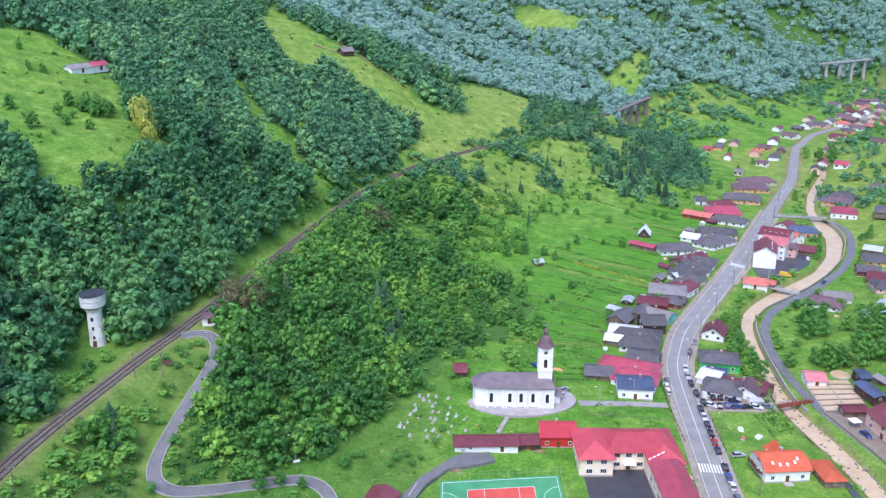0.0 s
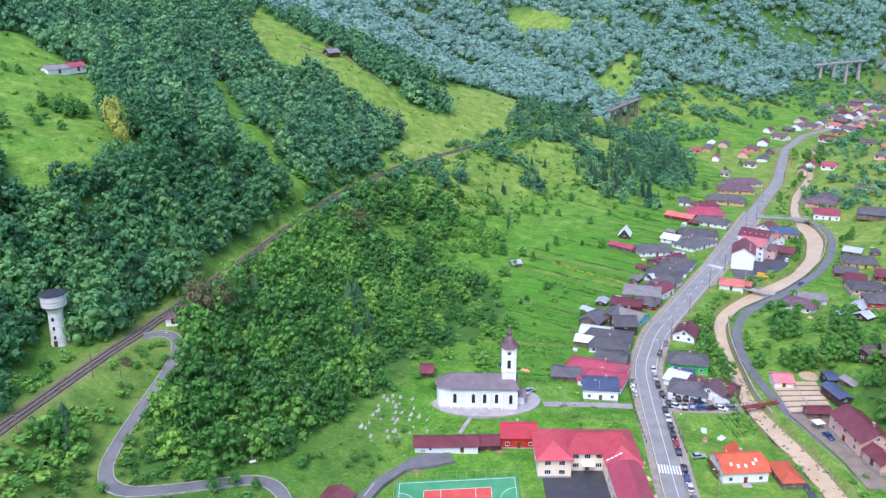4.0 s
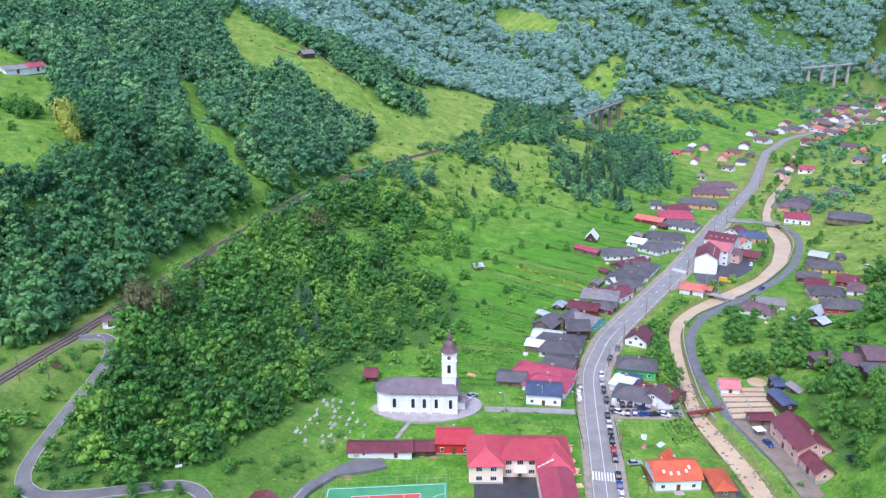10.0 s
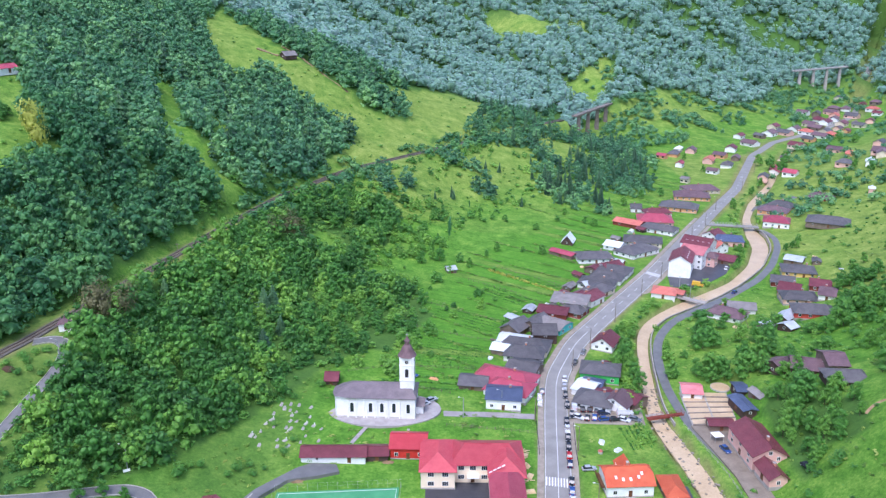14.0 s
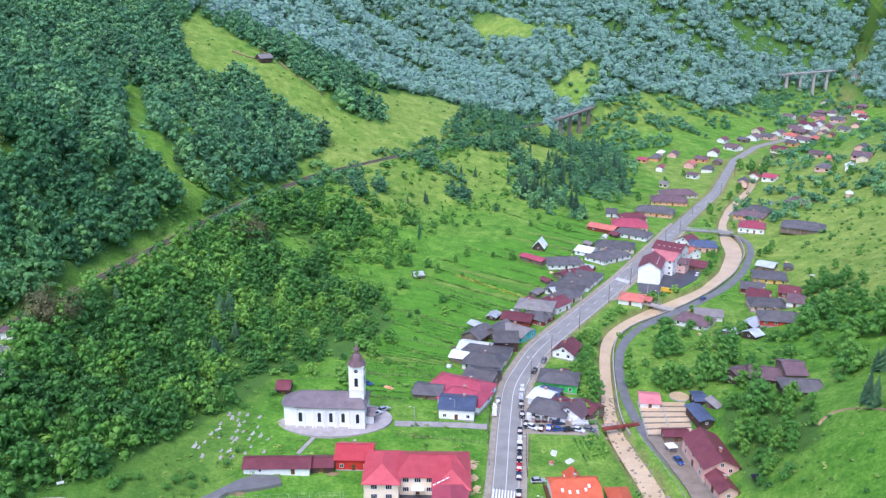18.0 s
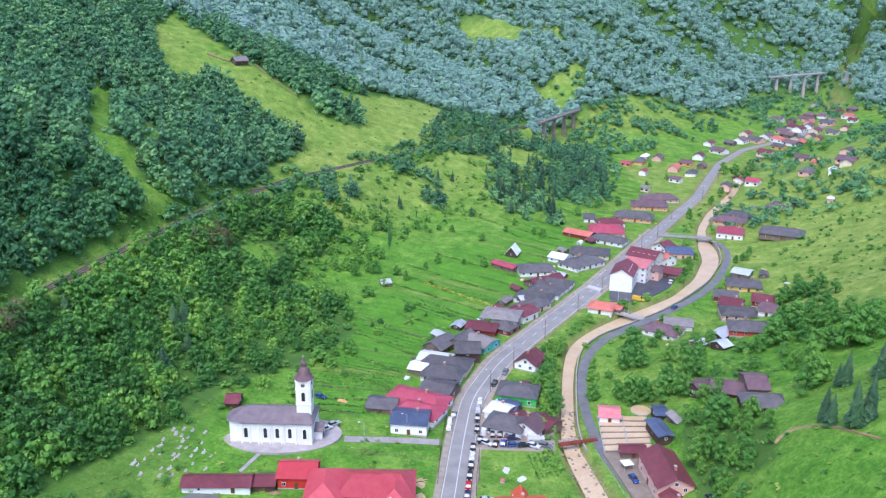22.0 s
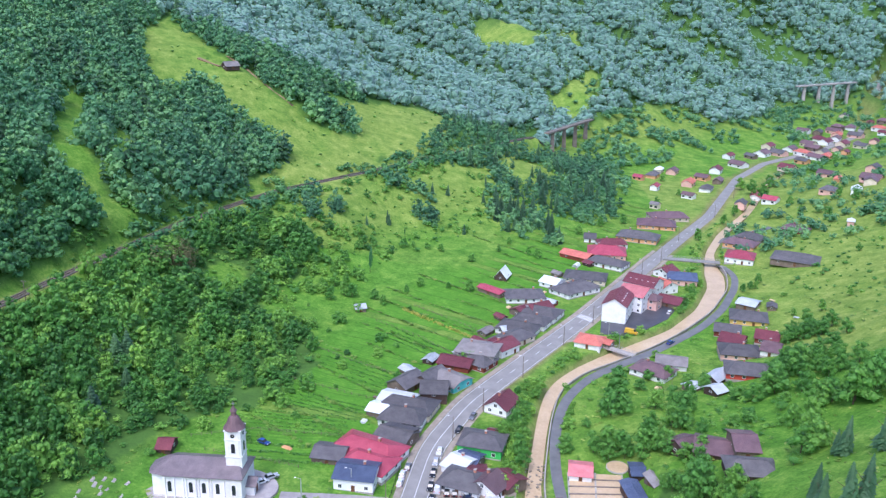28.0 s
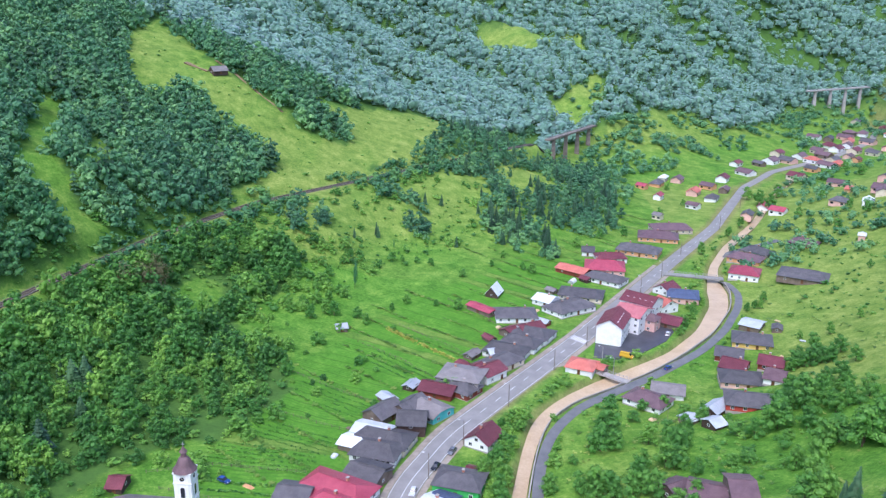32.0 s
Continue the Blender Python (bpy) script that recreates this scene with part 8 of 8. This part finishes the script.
tree("broad2", 181.0, 349.6, 6, 0.97)
tree("broad3", 176.6, 372.1, 7, 0.99)
tree("broad3", 162.2, 364.3, 7, 0.79)
tree("broad1", 147.4, 349.4, 7, 0.88)
tree("broad2", 206.2, 411.3, 6, 0.81)
tree("broad2", 227.1, 433.9, 6, 0.80)
tree("broad3", 225.8, 470.1, 6, 0.86)
tree("broad1", 272.8, 307.3, 5, 0.81)
tree("broad0", 221.9, 292.8, 6, 0.75)
tree("broad3", 215.7, 286.6, 5, 0.89)
tree("broad0", 154.9, 379.3, 7, 0.77)
tree("gold", -113.0, 227.5, 21, 0.62)
tree("gold", -109.0, 224.0, 15, 0.62)
tree("gold", -117.0, 236.0, 15, 0.5)
for _x, _y, _h in ((197, 204, 12), (185, 194, 12), (178, 192, 8), (188, 178, 10), (192, 178, 9), (195, 174, 14), (200, 174, 14), (204, 178, 13), (155, 187, 10), (155, 194, 9), (139, 200, 12), (131, 175, 10), (135, 174, 9), (140, 171, 10), (145, 170, 9),
                   (173, 156, 10), (176, 156, 10), (208, 234, 8), (213, 232, 9), (217, 230, 7), (159, 214, 6), (124.5, 213, 7), (122.5, 204, 7), (120, 194, 7), (119.3, 184, 7), (119, 175, 7)):
    tree("broad%d" % (int(_x) % 4), _x, _y, _h, 0.95)
for _x, _y, _h in ((179, 150, 13), (184, 146, 15), (164, 134, 12), (168, 126, 15)):
    tree("spruce%d" % (int(_x) % 2), _x, _y, _h * 1.2, 0.9)
for _x, _y, _h in ((-61, 163, 17), (-65, 164, 16), (-58, 168, 16), (-29, 251, 15), (-26, 257, 14), (-33, 247, 14), (-24, 250, 13), (-30, 260, 13), (-66, 170, 14), (-60, 176, 13)):
    tree("bare", _x, _y, _h, 0.75)
for _poly, _gap, _h, _seed in ((RIGHT_COPSE, 4.6, (4.5, 9), 31), (RIGHT_WOOD, 5.0, (6, 9), 32)):
    _q = np.array(_poly)
    _x, _y, _r = scatter(_q[:, 0].min(), _q[:, 0].max(), _q[:, 1].min(), _q[:, 1].max(), _gap, _seed)
    _k = inside(_poly, _x, _y)
    for _a, _b in zip(_x[_k], _y[_k]):
        tree("broad%d" % _r.integers(4), float(_a), float(_b), float(_r.uniform(*_h)), float(_r.uniform(0.6, 0.85)), None, "copse trees")
_r = np.random.default_rng(35)
for _k in range(26):
    _a, _q = _r.uniform(0, 2 * math.pi), math.sqrt(_r.uniform(0, 1))
    tree("broad%d" % (_k % 4), float(-137 + 10 * _q * math.cos(_a)), float(240.5 + 7 * _q * math.sin(_a)), float(_r.uniform(3.5, 7)), 0.85, None, "thicket trees")
for _o in list(KINDS.values()):
    for _c in list(_o.children):
        bpy.data.objects.remove(_c)
    bpy.data.objects.remove(_o)


# ---- scrub on the pastures, verges and garden crops ----
def undergrowth():
    x, y, rng = scatter(-30, 190, 175, 470, 4.6, 51)
    z = height(x, y)
    v = z - valley(y)
    d, _, _ = near(ROAD, x, y)
    clump = waves(x, y, 0.075, 0.3) + waves(x, y, 0.19, 1.2) * 0.7
    k = (v > 4.5) & (v < 40) & (d > 60) & (clump > 0.1) & ~inside(SLOPE_WOOD, x, y) & ~inside(RIDGE_PASTURE, x, y)
    up, dr = above_rail(x, y)
    k &= ~up & (dr > 5) & (x + 0.2 * y > 20)
    x, y = x[k], y[k]
    h = rng.uniform(0.7, 2.0, len(x)) ** rng.uniform(0.8, 2.4, len(x))
    stand("pasture_scrub", x, y, h, h * rng.uniform(1.0, 1.6, len(x)), LOW, "leaf", "low scattered scrub on the hillside pasture", 0.5, 0.25, 52)
    # small trees in loose clumps over the hillside pasture
    x, y, rng = scatter(-15, 175, 215, 480, 6.0, 151)
    z = height(x, y) - valley(y)
    up, dr = above_rail(x, y)
    clump = waves(x, y, 0.062, 1.7) + 0.8 * waves(x, y, 0.17, 0.4)
    k = (z > 3.0) & (z < 32) & (clump > 0.42) & ~up & (dr > 6) & (near(ROAD, x, y)[0] > 62) & (rng.uniform(0, 1, len(x)) < 0.75)
    for poly in (SLOPE_WOOD, RIDGE_PASTURE, BELT_WOOD, TONGUE_WOOD):
        k &= ~inside(poly, x, y)
    k &= np.hypot((x + 13) / 1.1, (y - 258) / 1.6) > 10
    x, y = x[k], y[k]
    h = rng.uniform(2.0, 6.5, len(x))
    stand("pasture_trees", x, y, h, h * rng.uniform(0.75, 1.15, len(x)), MIDDLE, "leaf", "young trees in loose clumps on the hillside pasture", 0.45, 0.28, 152)
    # brush on the railway bank and round the hairpin
    x, y, rng = scatter(-110, 0, 85, 330, 3.2, 53)
    up, dr = above_rail(x, y)
    e, _, _ = near(HAIRPIN, x, y)
    clump = waves(x, y, 0.16, 0.9) + waves(x, y, 0.33, 2.2) * 0.6
    k = ~up & (dr > 4.5) & (dr < 32) & (e > 3.6) & (clump > np.where(y < 150, -0.1, 0.3)) & (y < 300) & (np.hypot(x + 68, y - 160) > 6) & (np.hypot(x + 72, y - 154) > 6)
    x, y = x[k], y[k]
    h = rng.uniform(0.7, 3.0, len(x)) * np.where(y < 125, 1.8, np.where(y < 150, 1.2, 1.0))
    stand("bank_brush", x, y, h, h * rng.uniform(1.1, 1.6, len(x)), LOW, "leaf", "low brush on the railway bank", 0.6, 0.25, 54)
    # edge of the tall wood along the track
    x, y, rng = scatter(-130, 10, 60, 360, 3.4, 55)
    up, dr = above_rail(x, y)
    k = up & (dr > 6.5) & (dr < 15) & (np.hypot(x + 98, y - 147) > 8)  & (rng.uniform(0, 1, len(x)) < 0.6) & ~inside(GULLY_CLEARING, x, y) & (y < 325)
    x, y = x[k], y[k]
    h = rng.uniform(2.0, 6.0, len(x))
    stand("wood_edge", x, y, h, h * rng.uniform(0.9, 1.3, len(x)), MIDDLE, "leaf", "bushy edge of the wood along the track", 0.5, 0.22, 56)
    # verge growth along the river
    x, y, rng = scatter(85, 240, 100, 400, 2.6, 57)
    d, w, side = near(RIVER3, x, y)
    q, _, _ = near(ROAD, x, y)
    l, _, _ = near(LANE, x, y)
    k = (d - w[:, 0] / 2 > 1.6) & (d - w[:, 0] / 2 < 7) & (q > 7.5) & (l > 3.2) & (rng.uniform(0, 1, len(x)) < np.where(y > 175, 0.75, 0.5)) & (y > 108) & ~inside([(141, 244), (150, 243), (160, 248), (171, 257), (176, 265), (180, 300), (160, 300)], x, y)
    x, y = x[k], y[k]
    h = rng.uniform(0.7, 2.0, len(x)) ** rng.uniform(0.8, 2.0, len(x))
    stand("river_scrub", x, y, h, h * rng.uniform(1.0, 1.5, len(x)), LOW, "leaf", "tangled green scrub on the river banks", 0.55, 0.25, 58)
    # stones and drift along the edges of the flood water
    x, y, rng = scatter(100, 125, 100, 172, 1.3, 163)
    d, w, side = near(RIVER3, x, y)
    d = d - w[:, 0] * 0.4
    k = (d > -1.7) & (d < 0.9) & (rng.uniform(0, 1, len(x)) < 0.6)
    g = Geo()
    for px, py in zip(x[k], y[k]):
        n, c = len(g.v), float(valley(py)) - 1.7 + rng.uniform(-0.1, 0.3)
        lump = ICO_V * rng.uniform(0.75, 1.25, (12, 1)) * rng.uniform(0.15, 0.48) * (1.3, 1.0, 0.6)
        g.v += [(px + q[0], py + q[1], c + q[2]) for q in lump.tolist()]
        g.f += [tuple(n + i for i in f) for f in ICO_F.tolist()]
    tagged(part("river_stones", g.sited(), "gravel", None, "brown stones and drift along the flood water"), "", "stones", "", "stuff")
    # young willows and alders close to the water
    x, y, rng = scatter(95, 215, 160, 330, 3.0, 157)
    d, w, side = near(RIVER3, x, y)
    d = d - w[:, 0] / 2
    k = (d > 1.2) & (d < 6) & (near(ROAD, x, y)[0] > 8) & (near(LANE, x, y)[0] > 2.8) & (rng.uniform(0, 1, len(x)) < np.where(y < 207, np.where(side > 0, 0.95, 0.55), 0.2))
    k &= ~inside([(134, 238), (150, 243), (160, 248), (171, 257), (176, 265), (180, 300), (130, 300)], x, y)
    x, y = x[k], y[k]
    h = rng.uniform(2.2, 5.5, len(x))
    stand("bank_trees", x, y, h, h * rng.uniform(0.7, 1.0, len(x)), NEAR, "leaf", "young willows and alders along the river banks", 0.62, 0.28, 158)
    # brush on the slope inside the bends of the hairpin road and below it
    x, y, rng = scatter(-80, -26, 98, 146, 2.0, 161)
    e, _, _ = near(HAIRPIN, x, y)
    k = inside([(-67, 112), (-62, 107), (-50, 112.5), (-38, 117), (-36, 124), (-50, 128), (-60, 143), (-62, 140), (-64.5, 126)], x, y) & (e > 2.2) & (rng.uniform(0, 1, len(x)) < 0.72)
    k |= inside([(-78, 99), (-30, 99), (-31, 112), (-48, 107), (-60, 101), (-71, 102), (-72, 112), (-80, 112)], x, y) & (e > 3.0) & (rng.uniform(0, 1, len(x)) < 0.35)
    x, y = x[k], y[k]
    h = rng.uniform(1.2, 3.8, len(x))
    stand("hairpin_brush", x, y, h, h * rng.uniform(0.9, 1.4, len(x)), MIDDLE, "leaf", "leafy brush inside the bends of the hairpin road", 0.5, 0.26, 162)
    # small tufts on the right-hand slope
    x, y, rng = scatter(130, 330, 95, 420, 5.0, 59)
    z = height(x, y) - valley(y)
    clump = waves(x, y, 0.1, 2.3) + waves(x, y, 0.23, 0.2) * 0.7
    k = (z > 3.5) & (clump > 0.12) & (x > 0.4 * y + 78)
    x, y = x[k], y[k]
    h = rng.uniform(0.6, 1.75, len(x)) ** rng.uniform(0.8, 2.3, len(x))
    stand("slope_scrub", x, y, h, h * rng.uniform(1.1, 1.7, len(x)), LOW, "leaf", "low scrub on the steep meadow", 0.55, 0.25, 60)

    # lone shrubs and thistles on the high pastures
    x, y, rng = scatter(-220, 95, 185, 530, 6.0, 81)
    k = (inside(RIDGE_PASTURE, x, y) | inside(BACK_PASTURE, x, y) | inside(LEFT_PASTURE, x, y)) & (rng.uniform(0, 1, len(x)) < 0.25 + 0.4 * (waves(x, y, 0.09, 1.3) > 0.3)) & (np.hypot(x + 63, y - 421) > 8) & (np.hypot(x + 152, y - 278) > 11)
    x, y = x[k], y[k]
    h = rng.uniform(0.5, 1.6, len(x)) ** rng.uniform(0.8, 2.6, len(x))
    stand("pasture_shrubs", x, y, h, h * rng.uniform(1.1, 1.7, len(x)), LOW, "leaf", "lone shrubs and thistles on the high pastures", 0.5, 0.25, 82)


undergrowth()


def crops(name, a, b, rows, gap, plant, label, seed, material="leaf", tone=0.5):
    """Rows of garden plants between two ends; each row runs from a to b."""
    rng = np.random.default_rng(seed)
    a, b = np.array(a, float), np.array(b, float)
    u = (b - a) / np.linalg.norm(b - a)
    n = np.array((u[1], -u[0]))
    xs, ys = [], []
    for r in range(rows):
        t = np.arange(0, np.linalg.norm(b - a), 0.75)
        t = t[rng.uniform(0, 1, len(t)) < 0.85]
        p = a + np.outer(t, u) + n * (r * gap) + rng.normal(size=(len(t), 2)) * 0.1
        xs.append(p[:, 0])
        ys.append(p[:, 1])
    x, y = np.concatenate(xs), np.concatenate(ys)
    h = rng.uniform(0.6, 1.2, len(x)) * plant
    return stand(name, x, y, h, h * rng.uniform(1.1, 1.6, len(x)), SEEDLING, material, label, tone, 0.2, seed, 0.1)


SEEDLING = [broadleaf(200 + s, 2, 6, 0.3, 0.8) for s in range(3)]
crops("potato_rows", (22, 188), (54, 186), 6, 1.7, 0.7, "green potato rows in the field behind the church", 61)
crops("vegetable_rows", (30, 200), (62, 191), 5, 1.8, 0.6, "vegetable rows in the long garden strips", 62)
crops("garden_rows", (40, 222), (72, 208), 5, 2.2, 0.6, "garden rows climbing from the farmhouses", 63)
crops("bean_rows", (60, 243), (86, 226), 4, 2.2, 0.7, "bean rows in the upper garden strips", 64)
crops("hay_ridge", (62, 259), (98, 234), 2, 0.8, 1.0, "uncut pale grass ridge between hay strips", 65, "leaf_gold", 0.6)
crops("orchard_rows", (22, 172), (52, 172), 3, 3.2, 1.0, "thin vines in rows behind the church", 66)
crops("house_garden", (95, 186), (101, 186), 4, 1.0, 0.5, "small vegetable beds by the white house", 67)
crops("river_garden", (97, 141.5), (95, 150), 6, 1.4, 0.85, "dark vegetable beds in the riverside garden", 68)


# ---- rough grass: tufts in the meadows and along the garden boundaries ----
TUFT = [sprays(np.random.default_rng(210 + s), np.random.default_rng(220 + s).normal(size=(6, 3)) * np.array((0.28, 0.28, 0.12)) + np.array((0, 0, 0.42)), np.tile((0.0, 0.35, 0.94), (6, 1)), 0.34) for s in range(5)]


def rough_grass():
    x, y, rng = scatter(-70, 240, 92, 330, 2.5, 71)
    z = height(x, y) - valley(y)
    clump = waves(x, y, 0.09, 0.6) + 0.8 * waves(x, y, 0.31, 1.7)
    k = (rng.uniform(0, 1, len(x)) < 0.16 + 0.5 * (clump > 0.45)) & ~inside(SLOPE_WOOD, x, y) & (x < 0.62 * y + 100)
    for line, room in ((ROAD, 6.5), (LANE, 2.8), (HAIRPIN, 2.6), (RAIL, 3.5)):
        k &= near(line, x, y)[0] > room
    d, w, _ = near(RIVER3, x, y)
    k &= d - w[:, 0] / 2 > 1.4
    for cx, cy, rx, ry, _h in PADS:
        k &= np.maximum(np.abs(x - cx) - rx, np.abs(y - cy) - ry) > 0.5
    k &= ~((np.abs(x - 26) < 16) & (np.abs(y - 155) < 9))
    k &= ~((near(ROAD, x, y)[2] > 0) & (y > 165) & (x > 14) & (z < 7))
    x, y = x[k], y[k]
    h = rng.uniform(0.35, 0.95, len(x))
    stand("rough_grass", x, y, h, h * rng.uniform(1.2, 2.4, len(x)), TUFT, "grass_tuft", "rough uncut grass tufts in the meadows", 0.5, 0.3, 72, 0.1)
    # uncut lines between the garden strips
    xs, ys = [], []
    line = np.array(densify(ROAD[4:11], 8.5))
    for a, b in zip(line, line[1:]):
        u = (b - a) / np.linalg.norm(b - a)
        n = np.array((-0.86, 0.5)) if rng.uniform() < 0.9 else np.array((-u[1], u[0]))
        lo, hi = rng.uniform(24, 32), rng.uniform(50, 92)
        t = np.arange(lo, hi, 0.8)
        t = t[rng.uniform(0, 1, len(t)) < 0.72]
        q = a + np.outer(t, n) + rng.normal(size=(len(t), 2)) * 0.18
        xs.append(q[:, 0])
        ys.append(q[:, 1])
    x, y = np.concatenate(xs), np.concatenate(ys)
    k = (height(x, y) - valley(y) < 9) & ~inside(SLOPE_WOOD, x, y)
    x, y = x[k], y[k]
    h = rng.uniform(0.5, 1.3, len(x))
    stand("boundary_growth", x, y, h, h * rng.uniform(1.2, 2.0, len(x)), TUFT, "grass_tuft", "uncut dark growth along the garden boundaries", 0.2, 0.25, 73, 0.1)


MAT["grass_tuft"] = foliage("grass_tuft", srgb(70, 112, 40), srgb(112, 150, 58), srgb(172, 184, 92))
rough_grass()
